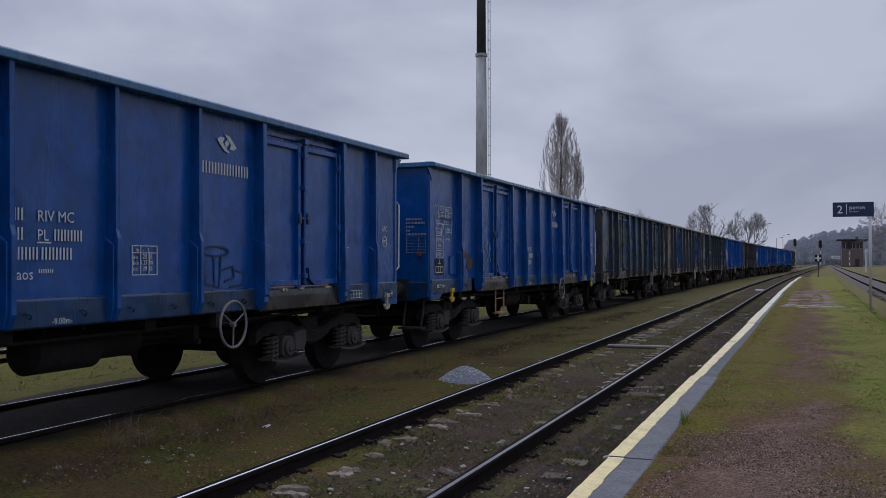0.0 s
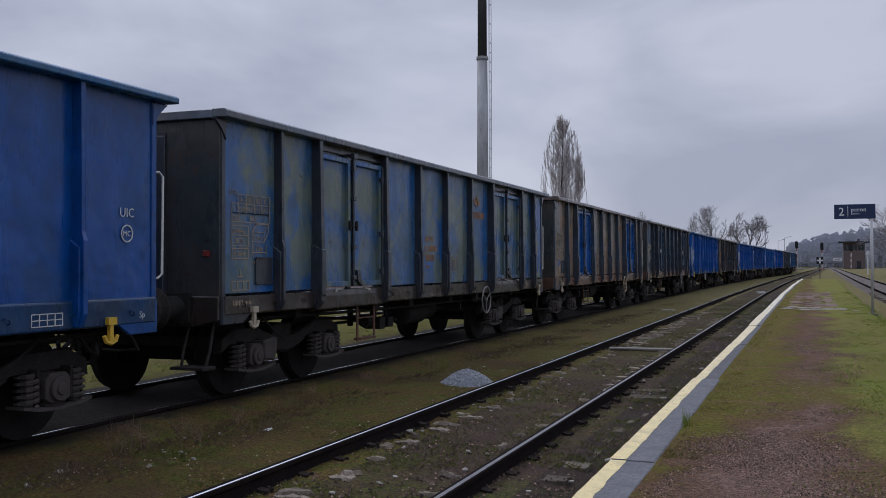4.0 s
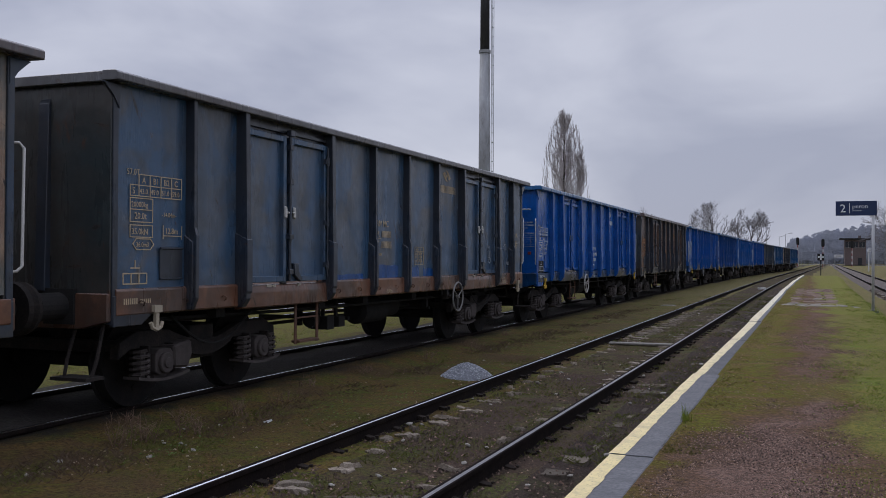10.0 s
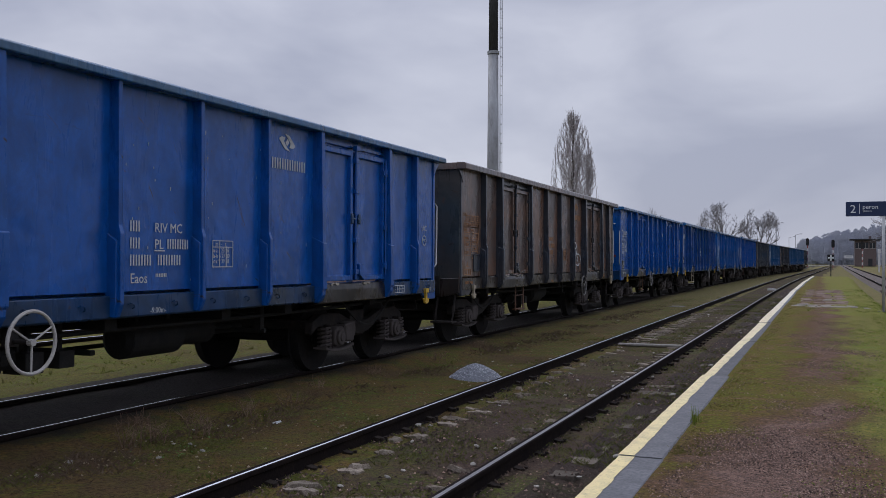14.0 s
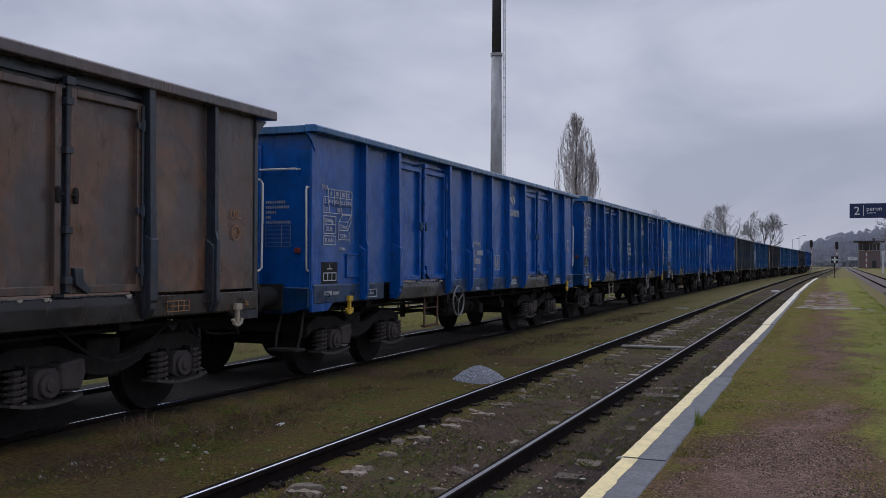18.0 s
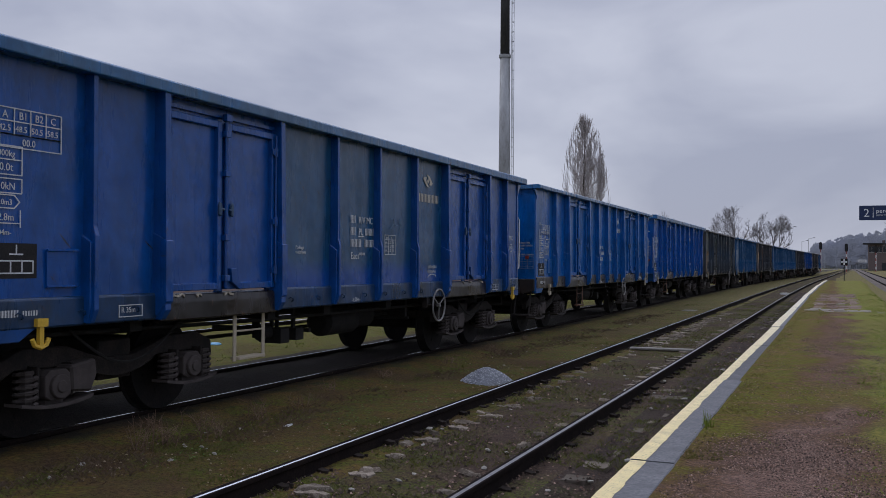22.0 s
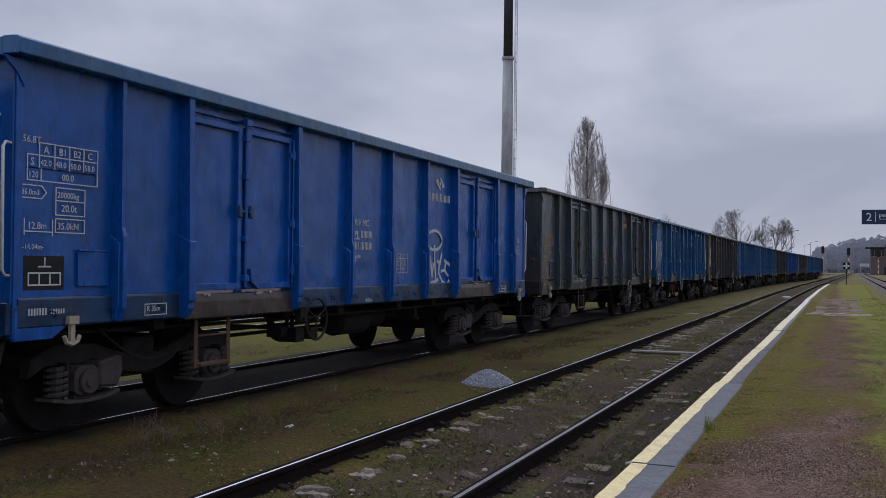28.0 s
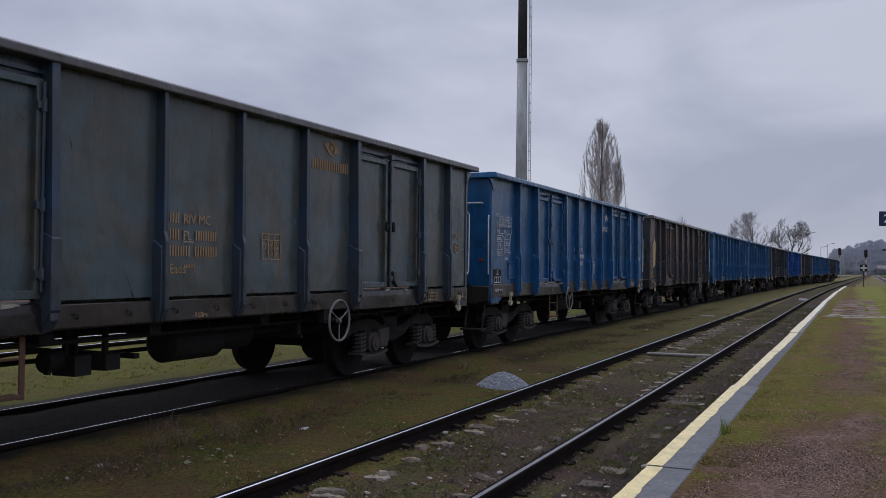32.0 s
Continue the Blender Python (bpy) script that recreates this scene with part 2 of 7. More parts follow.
M_RAILTOP = grained("polished_rail_head", (0.82, 0.83, 0.86), (0.66, 0.66, 0.69), 8, 0.17, 0.95, 0.5, 0.05, 0.001)
M_RAILDULL = grained("dull_rail_crown", (0.24, 0.235, 0.245), (0.34, 0.33, 0.335), 8, 0.38, 0.8, 0.4, 0.05, 0.001)
M_RAIL = grained("rusty_rail_web", (0.014, 0.011, 0.011), (0.028, 0.020, 0.017), 7, 0.95, 0, 0.06)
M_SLEEPER = grained("grey_sleeper_wood", (0.120, 0.098, 0.076), (0.21, 0.18, 0.148), 5, 0.9, 0, 0.2, 0.5, 0.01, stretch=(1, 6, 6), vary=0.35)
M_CHAIR = grained("rail_chair_iron", (0.020, 0.016, 0.014), (0.045, 0.032, 0.025), 11, 0.9, 0.0, 0.15, vary=0.3)
M_STONE = grained("pale_stones", (0.30, 0.28, 0.25), (0.50, 0.475, 0.43), 14, 0.9, vary=0.3)
M_GRAVEL = grained("grey_blue_gravel", (0.20, 0.215, 0.25), (0.40, 0.42, 0.455), 30, 0.9, 0, 0.3, 0.9, 0.02)
M_BALLAST = grained("light_ballast", (0.120, 0.100, 0.090), (0.235, 0.205, 0.185), 24, 0.95, 0, 0.2, 0.9, 0.03)
M_KERB = grained("grey_kerb_concrete", (0.120, 0.122, 0.132), (0.185, 0.186, 0.198), 5, 0.85, 0, 0.3, 0.5, 0.006, vary=0.20)


def line_mat():
    """Yellow edge line, turning to cream farther along the platform."""
    m, n, l, b = shade("worn_yellow_line", 0.8, 0.0, 0.3)
    v = coords(n, l)
    sep = n.new("ShaderNodeSeparateXYZ")
    l.new(v, sep.inputs[0])
    paling = n.new("ShaderNodeMapRange")
    paling.inputs["From Min"].default_value, paling.inputs["From Max"].default_value = 6.0, 34.0
    l.new(sep.outputs["Y"], paling.inputs["Value"])
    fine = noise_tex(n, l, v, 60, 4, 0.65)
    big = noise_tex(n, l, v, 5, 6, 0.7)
    col = mix(n, l, paling.outputs["Result"], (0.78, 0.65, 0.34), (0.72, 0.68, 0.56))
    col = mix(n, l, ramp(n, l, big, 0.30, 0.55), (0.52, 0.44, 0.27), col)
    col = mix(n, l, ramp(n, l, fine, 0.58, 0.68), col, (0.20, 0.18, 0.15))
    l.new(col, b.inputs["Base Color"])
    bump(n, l, b, fine, 0.4, 0.004)
    return m


M_YELLOW = line_mat()
M_PAVE = grained("pale_paving", (0.30, 0.275, 0.235), (0.22, 0.19, 0.16), 6, 0.9, vary=0.15)
M_ROAD = grained("pale_road", (0.34, 0.33, 0.31), (0.44, 0.43, 0.40), 2, 0.9)
M_BLACK = grained("black_running_gear", (0.020, 0.020, 0.021), (0.036, 0.033, 0.030), 8, 0.82, 0.0, 0.25)
M_GEAR = grained("sooty_bogie_iron", (0.019, 0.018, 0.018), (0.052, 0.040, 0.034), 7, 0.85, 0.0, 0.22)
M_BOX = grained("dusty_axle_box_iron", (0.085, 0.072, 0.068), (0.045, 0.039, 0.037), 9, 0.85, 0.0, 0.25)
M_WHITE = plain("white_marking", (0.62, 0.64, 0.66), 0.7)
M_GREYMARK = plain("faded_marking", (0.33, 0.36, 0.40), 0.8)
M_ORANGE = plain("rusty_orange_marking", (0.42, 0.22, 0.11), 0.8)
M_CREAM = plain("cream_marking", (0.55, 0.44, 0.30), 0.8)
M_RED = plain("red_lamp_bracket", (0.22, 0.025, 0.02), 0.6)
M_HOOKY = plain("yellow_paint", (0.72, 0.46, 0.05), 0.5)
M_HOOKW = plain("dirty_cream_paint", (0.46, 0.40, 0.30), 0.6)
M_RAILW = plain("white_handrail", (0.62, 0.61, 0.58), 0.5)
M_WHEELW = plain("white_brake_wheel", (0.50, 0.48, 0.45), 0.55)
M_WHEELG = plain("grey_brake_wheel", (0.20, 0.195, 0.19), 0.5)
M_RUSTY = grained("rust_brown_steel", (0.130, 0.065, 0.040), (0.075, 0.050, 0.040), 4, 0.9)
M_BARK = grained("grey_bark", (0.085, 0.075, 0.068), (0.13, 0.115, 0.105), 3, 0.95, kind="Generated")
M_TWIG = plain("bare_twigs", (0.235, 0.220, 0.228), 0.95)
M_TWIG_POP = plain("poplar_twigs", (0.44, 0.40, 0.40), 0.95)
# pale blue-grey twigs: distance haze put into the base colour
M_WOODS = grained("haze_tinted_bare_woods", (0.40, 0.425, 0.50), (0.45, 0.475, 0.545), 0.08, 0.95)
M_NAVY = plain("navy_sign_face", (0.012, 0.030, 0.095), 0.35, 0, 0.05)
M_SIGNW = plain("white_sign_letters", (0.80, 0.82, 0.84), 0.4, 0, 0.03)
M_LAMPP = plain("hazy_grey_lamp_post", (0.36, 0.37, 0.40), 0.6)
M_POST = grained("pale_grey_post", (0.50, 0.51, 0.52), (0.42, 0.42, 0.43), 5, 0.5)
M_CHIM = grained("weathered_grey_chimney", (0.39, 0.405, 0.42), (0.15, 0.145, 0.14), 1.5, 0.6, 0.1, 0.4, 0.2, 0.01, stretch=(1, 1, 0.3))
M_SOOT = grained("sooty_dark_steel", (0.035, 0.036, 0.040), (0.075, 0.075, 0.08), 0.9, 0.7, 0.1, stretch=(1, 1, 0.3))
M_LADDER = plain("galvanised_ladder", (0.48, 0.50, 0.53), 0.5, 0.3)
# brick colour dulled in place of the haze over that distance
M_BRICK = grained("haze_dulled_brick", (0.125, 0.098, 0.096), (0.160, 0.122, 0.118), 3, 0.9)
M_ROOF = plain("dark_felt_roof", (0.03, 0.032, 0.038), 0.8)
M_GLASS = plain("dark_window_glass", (0.03, 0.035, 0.045), 0.12)
M_SIGBLACK = plain("black_signal_board", (0.012, 0.012, 0.013), 0.6)
M_SIGRED = plain("red_mast_band", (0.32, 0.07, 0.06), 0.6)
M_SIGWHITE = plain("white_mast_band", (0.70, 0.70, 0.70), 0.6)
M_GRASSB = grained("grass_blades", (0.092, 0.118, 0.016), (0.140, 0.115, 0.034), 2, 0.85, kind="Object")
M_GRASSP = grained("platform_grass_blades", (0.140, 0.215, 0.016), (0.220, 0.220, 0.034), 6, 0.85, kind="Object")
M_STALK = grained("bleached_weed_stalks", (0.120, 0.070, 0.048), (0.32, 0.235, 0.165), 6, 0.9)
M_DRYB = grained("dry_grass_stems", (0.105, 0.068, 0.045), (0.15, 0.11, 0.075), 3, 0.9)
M_VERGEB = grained("verge_grass_blades", (0.140, 0.165, 0.020), (0.19, 0.165, 0.036), 2, 0.9)
M_FRAG = grained("bleached_wood", (0.15, 0.118, 0.090), (0.46, 0.40, 0.33), 18, 0.95, 0, 0.2, 0.5, 0.006, vary=0.35)
M_BLUEBAG = plain("blue_plastic", (0.10, 0.35, 0.60), 0.4)


# ---------------------------------------------------------------- building helpers
def bm_box(bm, lo, hi):
    m = Matrix.Translation([(a + b) / 2 for a, b in zip(lo, hi)]) @ Matrix.Diagonal((*[abs(b - a) for a, b in zip(lo, hi)], 1))
    return bmesh.ops.create_cube(bm, size=1, matrix=m)["verts"]


def bm_rod(bm, a, b, r, sides=8, r2=None):
    a, b = Vector(a), Vector(b)
    d = b - a
    m = Matrix.Translation((a + b) / 2) @ d.to_track_quat("Z", "Y").to_matrix().to_4x4()
    return bmesh.ops.create_cone(bm, cap_ends=True, segments=sides, radius1=r, radius2=r if r2 is None else r2, depth=d.length, matrix=m)["verts"]


def bm_prism(bm, pts, axis, a, b):
    """A polygon given in the two other axes, drawn out along one axis from a to b."""
    def at(p, q):
        return {"x": (q, *p), "y": (p[0], q, p[1]), "z": (*p, q)}[axis]
    va = [bm.verts.new(at(p, a)) for p in pts]
    vb = [bm.verts.new(at(p, b)) for p in pts]
    bm.faces.new(va)
    bm.faces.new(vb[::-1])
    for i in range(len(pts)):
        j = (i + 1) % len(pts)
        bm.faces.new((va[i], vb[i], vb[j], va[j]))
    return va + vb


def bm_path(bm, pts, r, sides=6):
    """One bent round bar through the points."""
    pts = [Vector(p) for p in pts]
    rings = []
    for i, p in enumerate(pts):
        d = (pts[min(i + 1, len(pts) - 1)] - pts[max(i - 1, 0)]).normalized()
        u = Vector((0.31, 0.17, 0.93)).cross(d)
        if u.length < 0.2:
            u = Vector((0.93, 0.31, 0.17)).cross(d)
        u.normalize()
        w = d.cross(u)
        rings.append([bm.verts.new(p + (u * math.cos(6.2832 * k / sides) + w * math.sin(6.2832 * k / sides)) * r) for k in range(sides)])
    for a, c in zip(rings, rings[1:]):
        for k in range(sides):
            bm.faces.new((a[k], a[(k + 1) % sides], c[(k + 1) % sides], c[k]))
    bm.faces.new(rings[0][::-1])
    bm.faces.new(rings[-1])


def bm_ring(bm, centre, axis, R, r, seg=24, sides=6):
    c = Vector(centre)
    rows = []
    for i in range(seg):
        t = 2 * math.pi * i / seg
        row = []
        for j in range(sides):
            q = 2 * math.pi * j / sides
            a, b, h = (R + r * math.cos(q)) * math.cos(t), (R + r * math.cos(q)) * math.sin(t), r * math.sin(q)
            row.append(bm.verts.new(c + (Vector((h, a, b)) if axis == "x" else Vector((a, h, b)))))
        rows.append(row)
    for i in range(seg):
        for j in range(sides):
            bm.faces.new((rows[i][j], rows[(i + 1) % seg][j], rows[(i + 1) % seg][(j + 1) % sides], rows[i][(j + 1) % sides]))


def soften(bm, w=0.008):
    bmesh.ops.bevel(bm, geom=list(bm.edges), offset=w, segments=1, affect="EDGES", clamp_overlap=True)


def to_mesh(name, bm, material, smooth=False):
    bmesh.ops.recalc_face_normals(bm, faces=bm.faces)
    me = bpy.data.meshes.new(name)
    bm.to_mesh(me)
    bm.free()
    for mat in (material if isinstance(material, (list, tuple)) else [material]):
        me.materials.append(mat)
    if smooth:
        me.polygons.foreach_set("use_smooth", [True] * len(me.polygons))
    return me


def part(name, bm, material, parent, label="", smooth=False):
    ob = new(name, to_mesh(name, bm, material, smooth))
    ob.parent = parent
    return tagged(ob, label)


def shared(name, me, parent, m=None, label=""):
    ob = new(name, me)
    ob.parent = parent
    if m is not None:
        ob.matrix_basis = m
    return tagged(ob, label)


def raw(name, verts, faces, material):
    me = bpy.data.meshes.new(name)
    me.from_pydata(verts, [], faces)
    for mat in (material if isinstance(material, (list, tuple)) else [material]):
        me.materials.append(mat)
    me.update()
    return me


def letters(body, size, material):
    """Flat raised letters in the built-in font, as a mesh facing +x, reading along +y."""
    key = (body, size, material.name)
    if key not in LETTERS:
        cu = bpy.data.curves.new("letters", "FONT")
        cu.body, cu.size, cu.extrude, cu.resolution_u = body, size, 0.0015, 2
        cu.space_line = 0.9
        tmp = bpy.data.objects.new("letters", cu)
        me = bpy.data.meshes.new_from_object(tmp)
        me.transform(Matrix(((0, 0, 1, 0), (1, 0, 0, 0), (0, 1, 0, 0), (0, 0, 0, 1))))
        me.materials.clear()
        me.materials.append(material)
        LETTERS[key] = me
    return LETTERS[key]


LETTERS = {}


# ---------------------------------------------------------------- the line of the tracks
def bend(y, radius=3100.0, end=105.0):
    """How far the station's tracks drift to the right, y metres along."""
    if y < 35:
        return 0.0
    if y < end:
        return (y - 35) ** 2 / (2 * radius)
    return (end - 35) ** 2 / (2 * radius) + (y - end) * (end - 35) / radius


def stations(y0, y1, step=4.0):
    n = max(1, int(math.ceil((y1 - y0) / step)))
    return [y0 + (y1 - y0) * i / n for i in range(n + 1)]


def sweep(name, profile, ys, x0, z0, material, drift=bend, mats=None):
    """A closed profile (x, z) drawn along the line."""
    verts, faces, index = [], [], []
    k = len(profile)
    for y in ys:
        for px, pz in profile:
            verts.append((x0 + drift(y) + px, y, z0 + pz))
    for i in range(len(ys) - 1):
        for j in range(k):
            a, b = i * k + j, i * k + (j + 1) % k
            faces.append((a, a + k, b + k, b))
            index.append(mats[j] if mats else 0)
    faces.append(tuple(range(k)))
    faces.append(tuple(range((len(ys) - 1) * k, len(ys) * k))[::-1])
    index += [0, 0]
    me = raw(name, verts, faces, material)
    me.polygons.foreach_set("material_index", index)
    return me


RAIL = [(-0.036, 0.0), (-0.034, -0.030), (-0.008, -0.045), (-0.008, -0.135), (-0.065, -0.152), (-0.065, -0.165),
        (0.065, -0.165), (0.065, -0.152), (0.008, -0.135), (0.008, -0.045), (0.035, -0.030), (0.036, -0.002), (0.027, 0.0035), (0.018, 0.009), (0.002, 0.0095), (-0.024, 0.009)]
RAILM = [0, 0, 0, 0, 0, 0, 0, 0, 0, 0, 0, 0, 1, 2, 0, 0]

NEAR_C, TRAIN_C, RIGHT_C, FAR_C = -3.043, -7.205, 4.20, -13.7


def straight(y):
    return 0.0


def slight(y):
    return bend(y, 8000.0)


def train_bend(y):
    return bend(y, 2200.0, 130.0)


# ---------------------------------------------------------------- ground, tracks, platform
def build_ground():
    xs = sorted(set([-900, -400, -200, -100, -60, -40, -28, -20] + [x * 0.5 for x in range(-34, 22)] + [14, 20, 30, 60, 120, 300, 900]))
    ys = sorted(set([-60, -30, -15, -8, -4] + [y * 0.5 for y in range(-2, 80)] + list(range(40, 130, 5)) + [140, 160, 180, 200, 240, 280, 340, 420, 600, 900, 1600, 3000]))
    verts, faces, idx = [], [], []

    def height(x, y):
        d = x - bend(y)
        z = -0.14
        if d < -9.4:
            z += min(0.06, (-9.4 - d) * 0.03)
        if -9.4 < d < -5.6:
            z += 0.092 * min(1.0, (d + 9.4) / 0.5, (-5.6 - d) / 0.5)
        if -5.6 < d < -4.1:
            z += 0.03 * math.sin((d + 5.6) / 1.5 * math.pi)
        if d > -1.6:
            z -= 0.10
        if abs(x) < 20 and y < 60:
            z += 0.028 * noise.noise((x * 0.9, y * 0.9, 0.3)) + 0.016 * noise.noise((x * 3.1, y * 3.1, 4.2))
        return z
    for y in ys:
        for x in xs:
            verts.append((x, y, height(x, y)))
    w = len(xs)
    for j in range(len(ys) - 1):
        for i in range(w - 1):
            a = j * w + i
            faces.append((a, a + 1, a + 1 + w, a + w))
            xm = (xs[i] + xs[i + 1]) / 2 - bend((ys[j] + ys[j + 1]) / 2)
            idx.append(3 if -8.6 < xm < -6.4 else (4 if -2.0 < xm < -1.0 and ys[j] < 60 else 1 if -3.7 < xm < -1.2 else (2 if xm < -8.6 else 0)))
    me = raw("ground", verts, faces, [M_GROUND, M_BED, M_FARGRASS, M_SHADEBED, M_STRIP])
    me.polygons.foreach_set("material_index", idx)
    me.polygons.foreach_set("use_smooth", [True] * len(faces))
    tagged(new("ground", me), "dark mossy ground with dry grass and bare soil", "ground", kind="structure")


build_ground()


def build_track(centre, y0, y1, drift, sleepers, name, label, proud, ballast=False):
    root = tagged(new(name), label, "track", kind="structure")
    ys = stations(y0, y1)
    for side in (-0.7525, 0.7525):
        used = M_RAILDULL if centre == NEAR_C and side > 0 or centre == RIGHT_C else M_RAILTOP
        shared("rail", sweep("rail", RAIL, ys, centre + side, 0.0, [M_RAIL, used, M_RAILTOP if centre == TRAIN_C else (M_RAIL if used is M_RAILTOP else M_RAILDULL)], drift, RAILM), root, label="rusty rail with a polished head")
    if ballast:
        prof = [(-1.45, -0.30), (-1.05, -0.13), (1.25, -0.13), (1.65, -0.30)]
        shared("ballast", sweep("ballast", prof, ys, centre, 0.0, M_BALLAST, drift), root, label="light grey crushed stone ballast")
    rng = random.Random(5 + int(centre * 10))
    if sleepers:
        kinds = []
        for k in range(5):
            bm = bmesh.new()
            vs = bm_box(bm, (-1.27, -0.12, -0.14), (1.27, 0.12, 0.0))
            bmesh.ops.subdivide_edges(bm, edges=[e for e in bm.edges if abs(e.verts[0].co.x - e.verts[1].co.x) > 1], cuts=7)
            for v in bm.verts:
                v.co += Vector((0, rng.uniform(-0.014, 0.014), rng.uniform(-0.012, 0.008) if v.co.z > -0.05 else 0))
            kinds.append(to_mesh("sleeper", bm, M_SLEEPER))
        bm = bmesh.new()
        bm_box(bm, (-0.135, -0.070, -0.16), (0.135, 0.070, -0.124))
        for sx in (-1, 1):
            bm_prism(bm, [(sx * 0.03, -0.12), (sx * 0.12, -0.12), (sx * 0.10, -0.095), (sx * 0.03, -0.08)], "y", -0.04, 0.04)
            for dy in (-0.05, 0.05):
                bm_rod(bm, (sx * 0.112, dy * 0.8, -0.125), (sx * 0.112, dy * 0.8, -0.085), 0.016, 6)
        chair = to_mesh("rail_chair", bm, M_CHAIR)
        y, n = y0 + 0.3, 0
        while y < sleepers:
            z = -0.168 + proud + rng.uniform(-0.025, 0.018)
            m = pose(centre + drift(y) + rng.uniform(-0.04, 0.04), y, z, 0, rng.uniform(-0.7, 0.7), rng.uniform(-1.2, 1.2))
            shared("sleeper", kinds[n % 5], root, m)
            if n < 60:
                for side in (-0.7525, 0.7525):
                    shared("rail_chair", chair, root, pose(centre + drift(y) + side, y, -0.022 + rng.uniform(-0.018, 0.010)))
            y += 0.62 + rng.uniform(-0.02, 0.02)
            n += 1
    return root


TRACK_1 = build_track(NEAR_C, -6.0, 420, bend, 75, "track_1", "overgrown track with rusty rails and weathered sleepers", 0.004)
TRACK_2 = build_track(TRAIN_C, -30.0, 160, train_bend, 0, "track_2", "siding under the freight wagons, bed darkened for shade and soot", 0.012)
TRACK_3 = build_track(RIGHT_C, 10.0, 420, slight, 60, "track_3", "track on light ballast beside the platform", 0.04, True)
TRACK_4 = build_track(FAR_C, -20.0, 120, straight, 40, "track_4", "disused track in grass behind the wagons", 0.03)


def build_platform():
    root = tagged(new("platform"), "low island platform of gravel, moss and grass", "platform", kind="structure")
    ys = stations(-6, 40, 0.5) + stations(41, 92, 3)
    cols = [-1.04] + [-0.97 + 0.16 * i for i in range(1, 19)]
    verts, faces = [], []
    for y in ys:
        for i, c in enumerate(cols):
            z = 0.215 + 0.020 * noise.noise((c * 1.3, y * 0.8, 2.0)) + 0.010 * noise.noise((c * 4, y * 4, 7.0))
            if i == 0:
                z = 0.205
            if i >= 16:
                z -= 0.10 * (i - 15)
            if y > 86:
                z -= (y - 86) * 0.05
            verts.append((c + bend(y), y, z))
    w = len(cols)
    for j in range(len(ys) - 1):
        for i in range(w - 1):
            a = j * w + i
            faces.append((a, a + 1, a + 1 + w, a + w))
    me = raw("platform_surface", verts, faces, M_PLATFORM)
    me.polygons.foreach_set("use_smooth", [True] * len(faces))
    shared("platform_surface", me, root, label="trodden gravel with moss and grass patches")
    # long concrete edge slabs with a worn yellow line
    rng = random.Random(3)
    joints = [-3.5, 1.5, 6.38, 11.2, 16.23] + [16.23 + 4.95 * i for i in range(1, 15)]
    for a, b in zip(joints, joints[1:]):
        lift, turn = rng.uniform(-0.006, 0.006), rng.uniform(-0.008, 0.008) if a < 15 else rng.uniform(-0.016, 0.016)
        worn_off = 0.0 if a < 11 else rng.uniform(0.03, 0.06)
        prof = [(-0.30, -0.42), (-0.30, 0.19), (-0.285, 0.215), (-0.01 - worn_off, 0.215), (-worn_off, 0.205), (-worn_off, -0.42)]
        seg = stations(a + 0.012, b - 0.012, 2.5)
        kerb = shared("kerb_slab", sweep("kerb_slab", prof, seg, -0.965 + turn, lift, M_KERB), root)
        verts, faces = [], []
        pts = stations(a + 0.012, b - 0.012, 0.06 if a < 30 else 0.3)
        for y in pts:
            inner = -0.185 + max(0.0, min(0.06, (y - 12) * 0.006)) + (0.014 if y < 15 else 0.020) * noise.noise((y * 2.3, 0, 1)) + 0.010 * noise.noise((y * 9, 3, 1))
            outer = -0.292 + 0.006 * noise.noise((y * 6, 8, 1))
            x = -0.965 + turn + bend(y)
            verts += [(x + outer, y, 0.2135 + lift), (x + inner, y, 0.2190 + lift), (x + outer, y, 0.2190 + lift)]
        for i in range(len(pts) - 1):
            o = i * 3
            faces += [(o + 2, o + 1, o + 4, o + 5), (o, o + 2, o + 5, o + 3)]
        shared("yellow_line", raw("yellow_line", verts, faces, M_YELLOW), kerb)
    # two patches of old paving slabs
    bm = bmesh.new()
    vs = bm_box(bm, (-0.168, -0.168, -0.02), (0.168, 0.168, 0.02))
    soften(bm, 0.008)
    slab = to_mesh("paving_slab", bm, M_PAVE)
    bm = bmesh.new()
    bm_box(bm, (-0.168, -0.168, -0.02), (0.168, 0.168, 0.02))
    soften(bm, 0.008)
    dark = to_mesh("paving_slab", bm, M_PAVEBROWN)
    for me, xs, ys, keep, size in ((slab, (-0.62, 0.80), (28.9, 30.4), 0.86, 0.92), (slab, (0.80, 1.2), (28.6, 29.6), 0.4, 0.6), (slab, (-0.50, 0.75), (30.7, 36.0), 0.10, 0.8), (dark, (-0.50, 0.78), (30.7, 46.5), 0.90, 1.0)):
        y = ys[0]
        while y < ys[1]:
            x, skew = xs[0] + rng.uniform(-0.08, 0.08), rng.uniform(-0.02, 0.02)
            while x < xs[1]:
                if rng.random() < keep:
                    m = pose(x + bend(y), y + skew, 0.206 + rng.uniform(-0.012, 0.010) - (0.004 if me is dark else 0), rng.uniform(-2, 2), rng.uniform(-2, 2), rng.uniform(-4, 4))
                    shared("paving_slab", me, root, m @ Matrix.Diagonal((size * rng.uniform(0.85, 1.0), size * rng.uniform(0.8, 1.0), 1.0, 1.0)))
                x += 0.345
            y += 0.345


